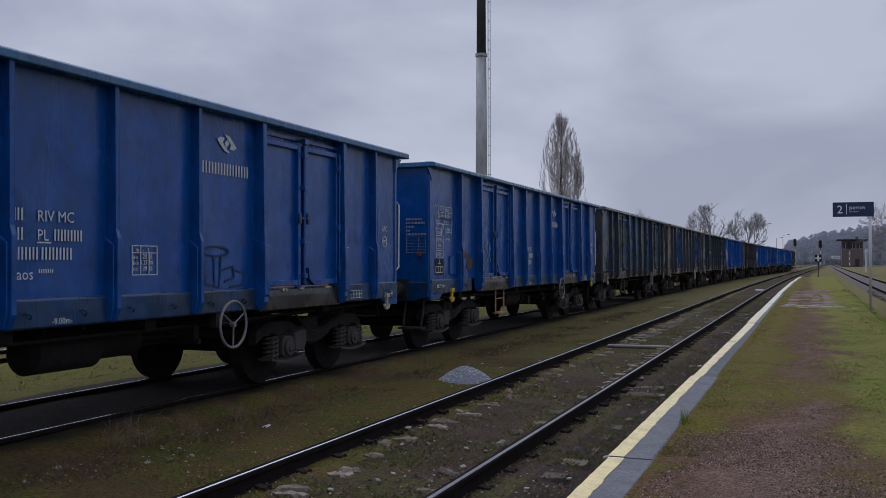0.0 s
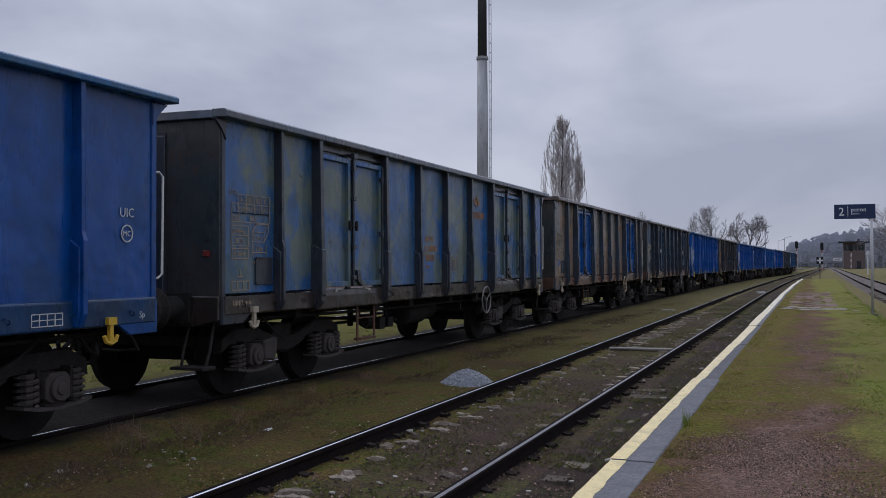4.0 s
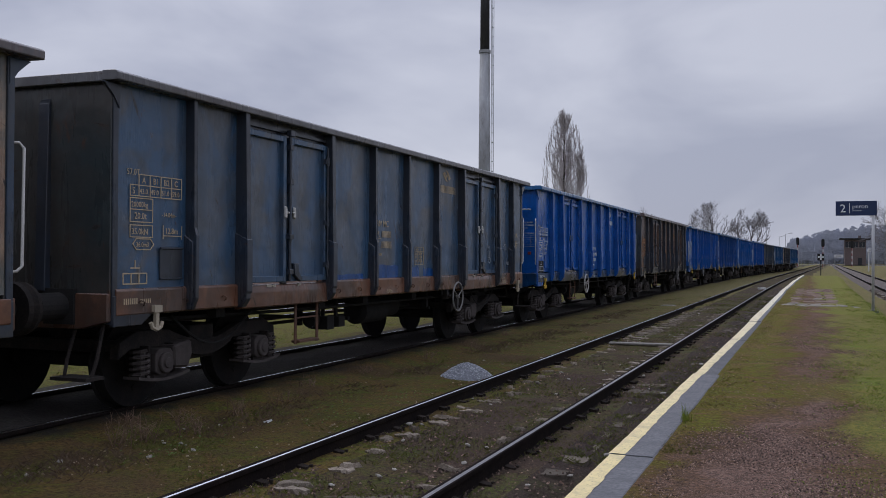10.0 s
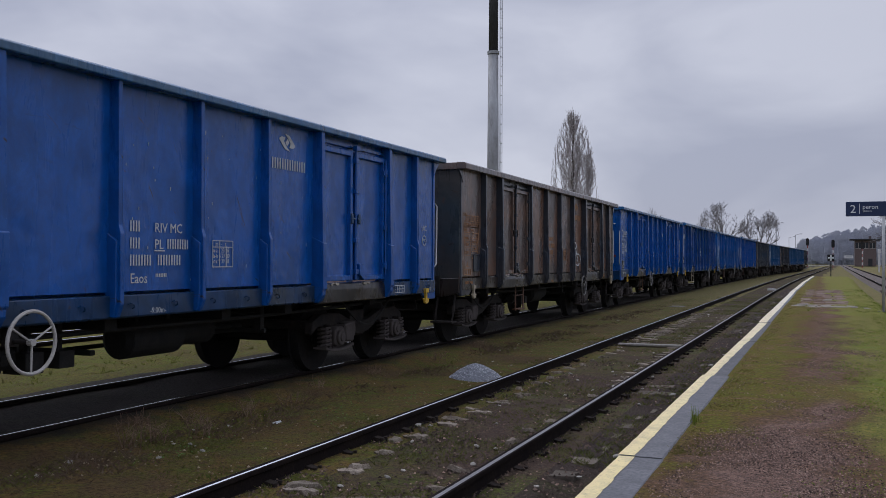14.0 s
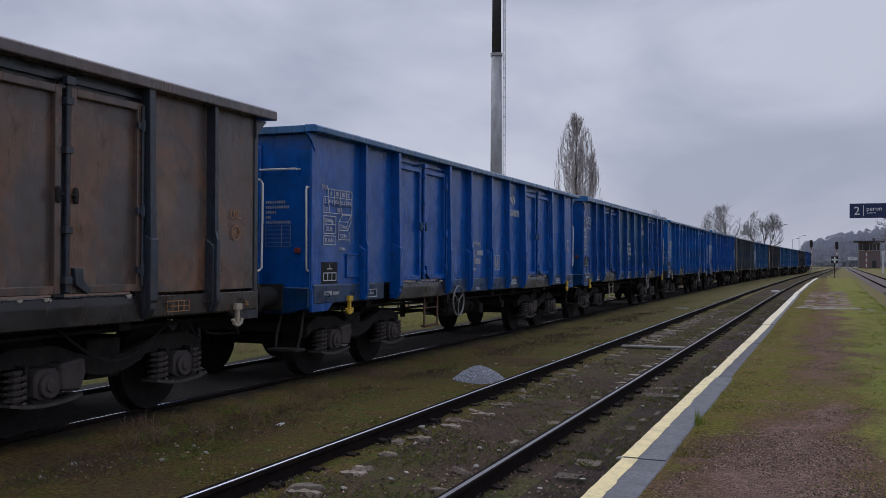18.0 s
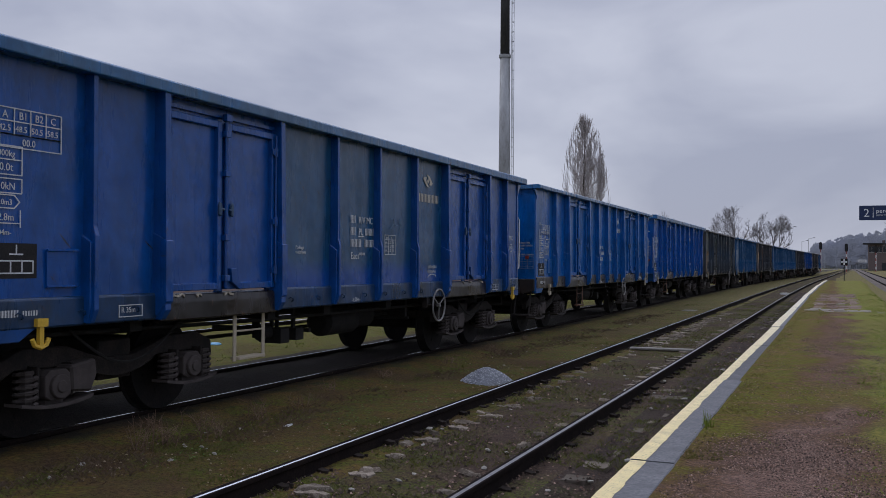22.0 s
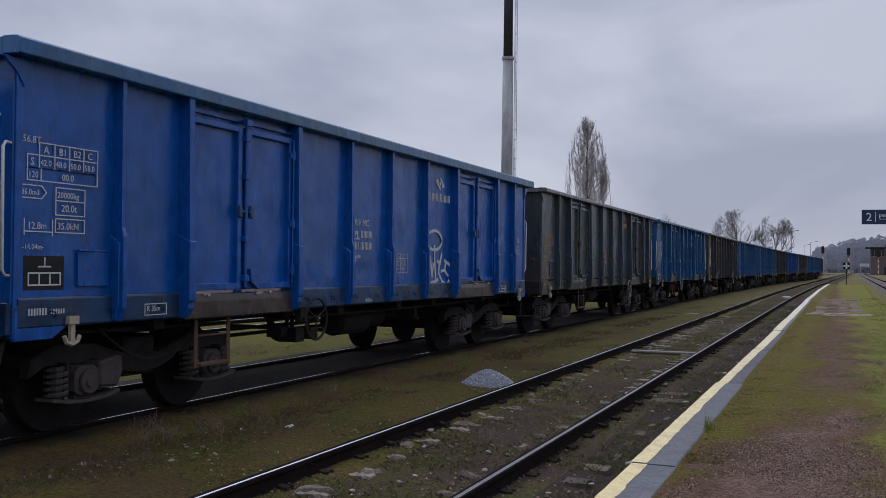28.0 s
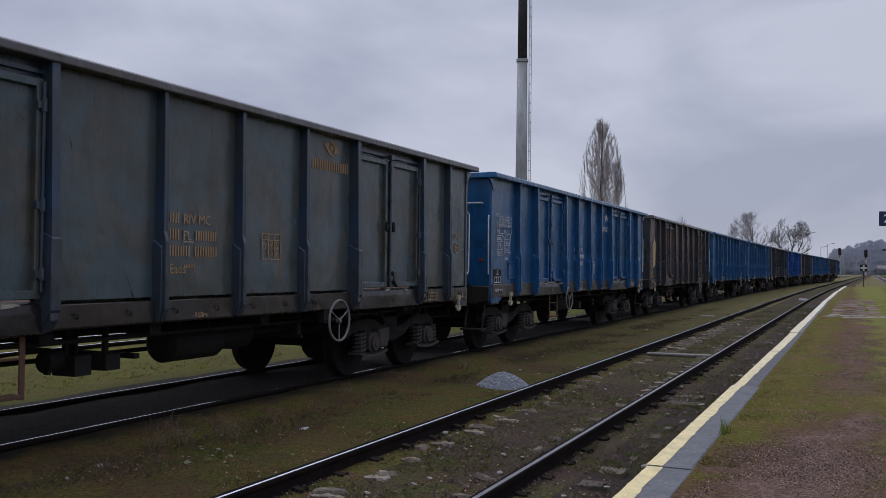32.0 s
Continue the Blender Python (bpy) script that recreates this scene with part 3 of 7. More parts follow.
def platform_mat():
    """Reddish trodden gravel in the middle, moss at its rims, green grass towards the far side."""
    m, n, l, b = shade("platform_gravel", 0.95, 0, 0.15)
    v = coords(n, l)
    sep = n.new("ShaderNodeSeparateXYZ")
    l.new(v, sep.inputs[0])
    wob = noise_tex(n, l, v, 0.6, 5, 0.6, 0.5)
    mid = noise_tex(n, l, v, 2.6, 6, 0.65, 0.4)
    fine = noise_tex(n, l, v, 38, 5, 0.7)
    tiny = noise_tex(n, l, v, 105, 3, 0.7)
    grit = mix(n, l, ramp(n, l, mid, 0.3, 0.7), (0.215, 0.126, 0.094), (0.300, 0.184, 0.140))
    grit = mix(n, l, ramp(n, l, fine, 0.40, 0.64), (0.078, 0.052, 0.041), grit)
    grit = mix(n, l, ramp(n, l, tiny, 0.55, 0.66), grit, (0.34, 0.235, 0.20))
    green = mix(n, l, ramp(n, l, mid, 0.40, 0.58), (0.205, 0.272, 0.030), (0.310, 0.250, 0.058))
    green = mix(n, l, ramp(n, l, noise_tex(n, l, v, 0.35, 5, 0.65, 0.8), 0.44, 0.60), green, (0.275, 0.220, 0.064))
    green = mix(n, l, ramp(n, l, noise_tex(n, l, v, 12, 6, 0.7, 0.6), 0.52, 0.66, (0, 0, 0, 1), (0.55, 0.55, 0.55, 1)), green, (0.100, 0.124, 0.022))
    green = mix(n, l, ramp(n, l, fine, 0.35, 0.72), (0.094, 0.104, 0.024), green)
    # grass grows beyond x = 0.4, moss close to the edge slab, and more of both farther on
    band = n.new("ShaderNodeMath")
    band.operation = "MULTIPLY_ADD"
    rag = n.new("ShaderNodeMath")
    rag.operation = "MULTIPLY_ADD"
    l.new(mid, rag.inputs[0])
    rag.inputs[1].default_value = 1.1
    l.new(sep.outputs["X"], rag.inputs[2])
    l.new(wob, band.inputs[0])
    band.inputs[1].default_value = 2.3
    l.new(rag.outputs[0], band.inputs[2])
    far = n.new("ShaderNodeMath")
    far.operation = "MULTIPLY_ADD"
    l.new(sep.outputs["Y"], far.inputs[0])
    far.inputs[1].default_value = 0.007
    l.new(band.outputs[0], far.inputs[2])
    r = n.new("ShaderNodeMapRange")
    r.inputs["From Min"].default_value, r.inputs["From Max"].default_value = 1.98, 2.35
    l.new(far.outputs[0], r.inputs["Value"])
    e = n.new("ShaderNodeMath")
    e.operation = "MULTIPLY_ADD"
    l.new(wob, e.inputs[0])
    e.inputs[1].default_value = 1.1
    near = n.new("ShaderNodeMapRange")
    near.inputs["From Min"].default_value, near.inputs["From Max"].default_value = 6.2, 9.6
    near.inputs["To Min"].default_value, near.inputs["To Max"].default_value = 0.55, 0.0
    l.new(sep.outputs["Y"], near.inputs["Value"])
    shy = n.new("ShaderNodeMath")
    shy.operation = "ADD"
    l.new(rag.outputs[0], shy.inputs[0])
    l.new(near.outputs["Result"], shy.inputs[1])
    l.new(shy.outputs[0], e.inputs[2])
    left = n.new("ShaderNodeMapRange")
    left.inputs["From Min"].default_value, left.inputs["From Max"].default_value = 0.92, 0.58
    l.new(e.outputs[0], left.inputs["Value"])
    bandx = n.new("ShaderNodeMath")
    bandx.operation = "MULTIPLY_ADD"
    l.new(wob, bandx.inputs[0])
    bandx.inputs[1].default_value = 3.4
    l.new(sep.outputs["Y"], bandx.inputs[2])
    dist = n.new("ShaderNodeMath")
    dist.operation = "SUBTRACT"
    l.new(bandx.outputs[0], dist.inputs[0])
    dist.inputs[1].default_value = 11.9
    away = n.new("ShaderNodeMath")
    away.operation = "ABSOLUTE"
    l.new(dist.outputs[0], away.inputs[0])
    cross = n.new("ShaderNodeMapRange")
    cross.inputs["From Min"].default_value, cross.inputs["From Max"].default_value = 1.3, 0.6
    cross.inputs["To Max"].default_value = 0.85
    l.new(away.outputs[0], cross.inputs["Value"])
    moss = mix(n, l, ramp(n, l, mid, 0.44, 0.64), (0.168, 0.176, 0.016), (0.240, 0.158, 0.034))
    moss = mix(n, l, ramp(n, l, fine, 0.36, 0.66), (0.052, 0.040, 0.012), moss)
    moss = mix(n, l, ramp(n, l, noise_tex(n, l, v, 11, 6, 0.7, 0.6), 0.52, 0.64), moss, (0.140, 0.084, 0.028))
    moss = mix(n, l, ramp(n, l, mid, 0.54, 0.68, (0, 0, 0, 1), (0.5, 0.5, 0.5, 1)), moss, grit)
    dead = mix(n, l, ramp(n, l, fine, 0.36, 0.64), (0.040, 0.022, 0.010), (0.155, 0.084, 0.030))
    fringe = n.new("ShaderNodeMapRange")
    fringe.inputs["From Min"].default_value, fringe.inputs["From Max"].default_value = 1.16, 0.80
    fringe.inputs["To Max"].default_value = 0.8
    l.new(e.outputs[0], fringe.inputs["Value"])
    col = mix(n, l, fringe.outputs["Result"], grit, dead)
    rim_r = n.new("ShaderNodeMapRange")
    rim_r.inputs["From Min"].default_value, rim_r.inputs["From Max"].default_value = 1.62, 2.05
    rim_r.inputs["To Max"].default_value = 0.75
    l.new(far.outputs[0], rim_r.inputs["Value"])
    col = mix(n, l, rim_r.outputs["Result"], col, dead)
    col = mix(n, l, left.outputs["Result"], col, moss)
    col = mix(n, l, cross.outputs["Result"], col, moss)
    col = mix(n, l, r.outputs["Result"], col, green)
    l.new(col, b.inputs["Base Color"])
    s = n.new("ShaderNodeMath")
    s.operation = "MULTIPLY_ADD"
    l.new(fine, s.inputs[0])
    s.inputs[1].default_value = 1.4
    l.new(tiny, s.inputs[2])
    bump(n, l, b, s.outputs[0], 0.8, 0.02)
    return m


M_PLATFORM = platform_mat()
M_PAVEBROWN = grained("brown_paving", (0.215, 0.142, 0.122), (0.165, 0.118, 0.090), 6, 0.9, vary=0.2)
build_platform()


def build_roads():
    ys = stations(-60, 120, 30)
    me = sweep("road", [(-2.2, -0.3), (-2.2, 0.0), (2.2, 0.0), (2.2, -0.3)], ys, -18.6, -0.05, M_ROAD, straight)
    tagged(new("road_1", me), "pale concrete loading road behind the siding", "road", kind="structure")
    bm = bmesh.new()
    bm_box(bm, (-80, 330, -0.3), (90, 340, -0.04))
    tagged(new("road_2", to_mesh("road", bm, M_ROAD)), "pale road over the level crossing", "road", kind="structure")


build_roads()


# ---------------------------------------------------------------- small growth and stones
M_EDGEM = grained("olive_moss_tips", (0.100, 0.106, 0.014), (0.130, 0.095, 0.024), 3, 0.9)


def scatter_blades(name, label, spots, mat, tall, wide, seed, lean=0.5):
    rng = random.Random(seed)
    verts, faces = [], []
    for x, y, z, k in spots:
        for _ in range(k):
            a = rng.uniform(0, 6.283)
            bx, by = x + rng.gauss(0, 0.03), y + rng.gauss(0, 0.03)
            h = tall * rng.uniform(0.45, 1.25)
            w = wide * rng.uniform(0.6, 1.3)
            dx, dy = math.cos(a), math.sin(a)
            lx, ly = rng.gauss(0, lean) * h, rng.gauss(0, lean) * h
            o = len(verts)
            verts += [(bx - dy * w, by + dx * w, z), (bx + dy * w, by - dx * w, z), (bx + lx * 0.4 + dy * w * 0.6, by + ly * 0.4 - dx * w * 0.6, z + h * 0.6), (bx + lx, by + ly, z + h)]
            faces += [(o, o + 1, o + 2), (o, o + 2, o + 3)]
    tagged(new(name, raw(name, verts, faces, mat)), label, "grass", kind="stuff")


def spots_in(n, box, seed, test=None, z=-0.15, k=(3, 7)):
    rng = random.Random(seed)
    out = []
    while len(out) < n:
        x = rng.uniform(box[0], box[1])
        y = box[2] + (box[3] - box[2]) * rng.random() ** 1.7
        if test is None or noise.noise((x * 0.8, y * 0.8, seed)) > test:
            out.append((x + bend(y), y, z, rng.randint(*k)))
    return out


scatter_blades("short_grass", "short mossy grass between the tracks", spots_in(5200, (-6.2, -3.95, 3.5, 45), 1, -0.12), M_GRASSB, 0.045, 0.004, 2)
scatter_blades("track_grass", "sparse grass between the sleepers", spots_in(7000, (-3.75, -1.4, 3.5, 45), 4, -0.15, -0.15), M_GRASSB, 0.035, 0.003, 5, 0.8)
scatter_blades("verge_grass", "yellowish grass behind the siding", spots_in(3500, (-13, -8.7, 4, 50), 8, -0.3, -0.12), M_VERGEB, 0.032, 0.005, 9, 0.8)
def thinning(spots, x0, x1, seed):
    """Keeps fewer and fewer spots towards x0."""
    rng = random.Random(seed)
    return [s for s in spots if rng.random() < ((s[0] - bend(s[1]) - x0) / (x1 - x0)) ** 1.5 + 0.9 * noise.noise((s[0] * 1.1, s[1] * 0.45, 5.0))]


scatter_blades("platform_grass", "green grass growing on the platform", thinning(spots_in(9000, (-0.4, 1.6, 9, 48), 11, -0.5, 0.205), -0.4, 1.7, 3), M_GRASSP, 0.026, 0.004, 12, 0.8)
scatter_blades("dry_grass", "dry reddish-brown grass along the siding", spots_in(5200, (-6.45, -4.9, 4, 34), 14, -0.12, -0.14, (2, 5)), M_DRYB, 0.055, 0.0018, 15, 0.8)
scatter_blades("moss_tips", "olive moss and low grass by the siding", spots_in(9000, (-6.3, -3.95, 3.5, 22), 41, -0.3, -0.135, (3, 6)), M_GRASSB, 0.022, 0.0022, 42, 0.9)
scatter_blades("platform_moss", "low green moss on the platform", thinning(spots_in(9000, (-0.5, 1.6, 5.5, 32), 43, -0.6, 0.21, (3, 6)), -0.5, 1.9, 4), M_GRASSP, 0.015, 0.0025, 44, 0.9)
scatter_blades("edge_moss", "olive moss along the platform edge slabs", [s for s in spots_in(7200, (-0.95, 0.1, 6.6, 40), 47, -0.35, 0.208, (2, 5)) if (s[0] - bend(s[1]) + 0.95) < 0.18 + 0.55 * abs(noise.noise((s[1] * 0.5, 2.0, 1.0)))], M_EDGEM, 0.016, 0.0025, 48, 0.9)


def bare(x, y):
    """How bare of moss the platform is at a spot, from 0 to 1."""
    w = 0.5 * noise.noise((x * 1.2, y * 0.9, 9.0))
    edge = max(0.0, min(1.0, (x + 0.62 + w * 0.6 + max(0.0, 8.5 - y) * 0.16) / 0.25))
    band = max(0.0, min(1.0, (abs(y - 11.0 + w * 2.5) - 1.0) / 0.6))
    green = max(0.0, min(1.0, (1.0 - y * 0.02 + w - x) / 0.4))
    return 0.12 + 0.88 * edge * band * green


def grit(name, label, n, box, z, mat, seed, sizes, keep=None):
    """Loose chips lying on a surface."""
    rng = random.Random(seed)
    verts, faces = [], []
    for _ in range(n):
        x = rng.uniform(box[0], box[1])
        y = box[2] + (box[3] - box[2]) * rng.random() ** 1.9
        if noise.noise((x * 1.4, y * 0.9, 6.0)) + 0.6 * noise.noise((x * 4.0, y * 3.0, 3.0)) < rng.uniform(-0.6, 0.35):
            continue
        if keep and rng.random() > keep(x, y):
            continue
        s = rng.uniform(*sizes)
        c = Vector((x, y, z + s * 0.2))
        o = len(verts)
        for k in range(4):
            a = 1.5708 * k + rng.uniform(-0.5, 0.5)
            verts.append(tuple(c + Vector((math.cos(a) * s * rng.uniform(0.6, 1.3), math.sin(a) * s * rng.uniform(0.6, 1.3), -s * 0.3))))
        verts.append(tuple(c + Vector((rng.uniform(-0.3, 0.3) * s, rng.uniform(-0.3, 0.3) * s, s * rng.uniform(0.4, 0.8)))))
        faces += [(o, o + 1, o + 4), (o + 1, o + 2, o + 4), (o + 2, o + 3, o + 4), (o + 3, o, o + 4)]
    tagged(new(name, raw(name, verts, faces, mat)), label, "gravel", kind="stuff")


def chip_mat(name, dark, light):
    m, n, l, b = shade(name, 0.9, 0.0, 0.25)
    geo = n.new("ShaderNodeNewGeometry")
    l.new(ramp(n, l, geo.outputs["Random Per Island"], 0.0, 1.0, (*dark, 1), (*light, 1)), b.inputs["Base Color"])
    return m


M_CHIP = chip_mat("mixed_gravel_chips", (0.090, 0.050, 0.036), (0.42, 0.29, 0.235))
M_GRAVELBIT = chip_mat("gravel_bits", (0.16, 0.17, 0.20), (0.58, 0.60, 0.64))
M_LEAFBIT = chip_mat("dead_leaf_bits", (0.11, 0.070, 0.030), (0.34, 0.28, 0.20))
M_CHIPDK = chip_mat("dark_gravel_chips", (0.030, 0.021, 0.017), (0.15, 0.105, 0.085))
grit("platform_gravel", "loose reddish gravel trodden into the platform", 64000, (-0.95, 1.6, 4.2, 22), 0.217, M_CHIP, 61, (0.003, 0.0078), bare)
grit("platform_grit", "dark grit on the platform", 64000, (-0.95, 1.6, 4.2, 22), 0.217, M_CHIPDK, 62, (0.004, 0.009), bare)
grit("track_grit", "dark clinker between and beside the rails", 16000, (-4.2, -1.4, 4.2, 24), -0.140, M_CHIPDK, 63, (0.008, 0.02))
grit("track_chips", "pale chips scattered on the track bed", 2600, (-4.2, -1.4, 4.2, 24), -0.138, M_CHIP, 64, (0.006, 0.016))
grit("verge_chips", "scattered dead leaves and pale bits in the grass beside the siding", 2400, (-6.2, -3.9, 4.2, 24), -0.120, M_LEAFBIT, 65, (0.006, 0.017))


def leaf_patch():
    """Low bright green weed leaves in patches."""
    rng = random.Random(91)
    verts, faces = [], []
    for cx, cy, r, n in ((-4.75, 9.2, 0.45, 150), (-4.5, 10.4, 0.3, 60), (-5.0, 7.0, 0.3, 50), (-4.9, 13.5, 0.5, 70), (-4.6, 17.0, 0.6, 70)):
        for _ in range(n):
            x, y = cx + rng.gauss(0, r * 0.5), cy + rng.gauss(0, r)
            a, s, h = rng.uniform(0, 6.283), rng.uniform(0.010, 0.024), rng.uniform(0.004, 0.03)
            u, w = Vector((math.cos(a), math.sin(a), 0.25)), Vector((-math.sin(a), math.cos(a), 0.0))
            c = Vector((x, y, -0.118 + h))
            o = len(verts)
            verts += [tuple(c - u * s), tuple(c + w * s * 0.5), tuple(c + u * s), tuple(c - w * s * 0.5)]
            faces.append((o, o + 1, o + 2, o + 3))
    tagged(new("weed_leaves", raw("weed_leaves", verts, faces, M_WEED)), "bright green weed leaves beside the siding", "weed", kind="stuff")


M_WEED = chip_mat("green_weed_leaves", (0.050, 0.100, 0.018), (0.115, 0.180, 0.050))
leaf_patch()


def dry_weed(x, y, tall, seed):
    """A clump of dead branched stems."""
    rng = random.Random(seed)
    bm = bmesh.new()
    for _ in range(11):
        a, r = rng.uniform(0, 6.283), rng.uniform(0.0, 0.14)
        p = Vector((r * math.cos(a), r * math.sin(a), 0))
        top = p + Vector((rng.gauss(0, 0.08), rng.gauss(0, 0.08), tall * rng.uniform(0.5, 1.1)))
        bm_rod(bm, p, top, 0.0045, 4, 0.002)
        for _ in range(4):
            q = p.lerp(top, rng.uniform(0.35, 0.95))
            bm_rod(bm, q, q + Vector((rng.gauss(0, 0.05), rng.gauss(0, 0.05), rng.uniform(0.02, 0.09))), 0.0025, 3, 0.001)
    ob = new("dry_weed", to_mesh("dry_weed", bm, M_STALK))
    ob.matrix_basis = pose(x, y, -0.16)
    tagged(ob, "dead brown weed stems beside the siding", "weed", "weeds along the siding")


for i, (x, y, h) in enumerate([(-5.62, 6.75, 0.36), (-5.55, 7.05, 0.26), (-5.75, 7.8, 0.2), (-5.6, 8.6, 0.24), (-5.5, 9.4, 0.2), (-5.8, 10.4, 0.22), (-5.3, 7.4, 0.2),
                                (-5.8, 12.1, 0.2), (-5.7, 14.2, 0.2), (-5.75, 16.5, 0.22), (-5.9, 19.0, 0.22)]):
    dry_weed(x, y, h, 30 + i)


def tuft(x, y, z):
    rng = random.Random(8)
    verts, faces = [], []
    for _ in range(70):
        a, h = rng.uniform(0, 6.283), rng.uniform(0.05, 0.15)
        dx, dy, lean = math.cos(a), math.sin(a), rng.uniform(0.0, 0.07)
        bx, by = rng.gauss(0, 0.018), rng.gauss(0, 0.05)
        o = len(verts)
        verts += [(bx - dy * 0.003, by + dx * 0.003, -0.01), (bx + dy * 0.003, by - dx * 0.003, -0.01), (bx + dx * lean, by + dy * lean, h)]
        faces.append((o, o + 1, o + 2))
    ob = new("grass_tuft", raw("grass_tuft", verts, faces, M_GRASSP))
    ob.matrix_basis = pose(x, y, z)
    tagged(ob, "green grass tuft growing against the edge slab", "grass")


tuft(-0.955, 7.95, 0.21)


def scatter_stones():
    rng = random.Random(21)
    shapes = []
    for k in range(6):
        bm = bmesh.new()
        bmesh.ops.create_icosphere(bm, subdivisions=1, radius=1)
        for v in bm.verts:
            v.co = Vector((v.co.x * 1.3, v.co.y, v.co.z * 0.55)) * rng.uniform(0.75, 1.2)
        shapes.append(to_mesh("stone", bm, M_STONE))
    for i in range(170):
        y = 4.0 + 26 * rng.random() ** 1.6
        lane = rng.random()
        x = rng.uniform(-3.75, -2.3) if lane < 0.45 else (rng.uniform(-2.25, -1.4) if lane < 0.65 else rng.uniform(-6.0, -3.9))
        s = rng.uniform(0.012, 0.034)
        ob = new("stone", shapes[i % 6])
        ob.matrix_basis = pose(x, y, -0.13 + s * 0.1, rng.uniform(-20, 20), rng.uniform(-20, 20), rng.uniform(0, 360)) @ Matrix.Scale(s, 4)
        tagged(ob, "small pale stone lying on the track bed", "stone", "stones between the tracks")
    # pale splintered fragments of sleeper beside the rails
    chips = []
    for k in range(5):
        pts = []
        for s in range(11):
            a, r = 6.283 * s / 11, rng.uniform(0.45, 1.15)
            pts.append((0.13 * r * math.cos(a), 0.075 * r * math.sin(a)))
        bm = bmesh.new()
        bm_prism(bm, pts, "z", -0.02, 0.006)
        for v in bm.verts:
            if v.co.z > 0:
                v.co = Vector((v.co.x * 0.8, v.co.y * 0.75, v.co.z + rng.uniform(-0.006, 0.006)))
        chips.append(to_mesh("wood_fragment", bm, M_FRAG))
    for i in range(84):
        y = 4.6 + i * 0.31 + rng.uniform(-0.06, 0.06)
        x = (-3.52 if i % 2 else -2.55) + rng.uniform(-0.10, 0.12)
        ob = new("wood_fragment", chips[i % 5])
        ob.matrix_basis = pose(x, y, -0.120 + rng.uniform(-0.008, 0.006), rng.uniform(-9, 9), rng.uniform(-9, 9), rng.uniform(-35, 35)) @ Matrix.Diagonal((rng.uniform(0.4, 1.25), rng.uniform(0.4, 1.2), 1.3, 1.0))
        tagged(ob, "pale weathered wood fragment by the rail", "wood fragment", "fragments along the rails")
    bm = bmesh.new()
    bm_box(bm, (-0.24, -0.055, -0.04), (0.24, 0.055, 0.008))
    bmesh.ops.subdivide_edges(bm, edges=[e for e in bm.edges if abs(e.verts[0].co.x - e.verts[1].co.x) > 0.3], cuts=4)
    for v in bm.verts:
        v.co += Vector((rng.uniform(-0.02, 0.02), rng.uniform(-0.022, 0.022), rng.uniform(-0.012, 0.008)))
    stub = to_mesh("sleeper_stub", bm, M_FRAG)
    for y0, y1, x, gap in ((19.4, 33.5, -3.40, 0.36), (12.6, 17.6, -2.50, 0.42), (5.2, 11.5, -3.46, 0.75)):
        y = y0
        while y < y1:
            ob = new("sleeper_stub", stub)
            ob.matrix_basis = pose(x + rng.uniform(-0.05, 0.05) + bend(y), y, -0.130 + rng.uniform(-0.014, 0.010), 0, rng.uniform(-4, 4), rng.uniform(-14, 14)) @ Matrix.Diagonal((rng.uniform(0.35, 1.0) * (0.6 if y < 12 else 1.0), rng.uniform(0.6, 1.3), 1, 1))
            tagged(ob, "bleached stub of a rotten sleeper by the rail", "sleeper stub", "stubs along the rails")
            y += gap + rng.uniform(-0.04, 0.04)


scatter_stones()


def gravel_pile():
    rng = random.Random(4)
    verts, faces = [], []
    rings, seg = 9, 26
    verts.append((0, 0, 0.20))
    for r in range(1, rings + 1):
        for s in range(seg):
            a, q = 6.2832 * s / seg, r / rings
            R = 0.37 * q * (1 + 0.12 * noise.noise((math.cos(a) * 1.5, math.sin(a) * 1.5, 3)))
            z = 0.21 * (1 - q ** 1.6) + 0.014 * noise.noise((R * 30 * math.cos(a), R * 30 * math.sin(a), 1))
            verts.append((R * math.cos(a), R * math.sin(a) * 1.25, z - 0.02))
    for s in range(seg):
        faces.append((0, 1 + s, 1 + (s + 1) % seg))
    for r in range(rings - 1):
        for s in range(seg):
            a, b = 1 + r * seg + s, 1 + r * seg + (s + 1) % seg
            faces.append((a, a + seg, b + seg, b))
    ob = new("gravel_heap", raw("gravel_heap", verts, faces, M_GRAVEL))
    ob.matrix_basis = pose(-4.47, 12.55, -0.13)
    tagged(ob, "small heap of grey-blue gravel beside the rail", "gravel heap", kind="stuff")
    stones, sf = [], []
    for _ in range(1500):
        a, q = rng.uniform(0, 6.283), math.sqrt(rng.random())
        R = 0.38 * q
        z = 0.21 * (1 - min(1, q) ** 1.6) - 0.018
        c = Vector((R * math.cos(a), R * math.sin(a) * 1.25, z))
        s = rng.uniform(0.006, 0.014)
        o = len(stones)
        for d in ((1, 0, 0), (-1, 0, 0), (0, 1, 0), (0, -1, 0), (0, 0, 1)):
            stones.append(tuple(c + Vector(d) * s * rng.uniform(0.7, 1.2)))
        sf += [(o, o + 2, o + 4), (o + 2, o + 1, o + 4), (o + 1, o + 3, o + 4), (o + 3, o, o + 4)]
    g = new("gravel", raw("gravel", stones, sf, M_GRAVELBIT))
    g.parent = ob
    tagged(g, kind="stuff")


gravel_pile()


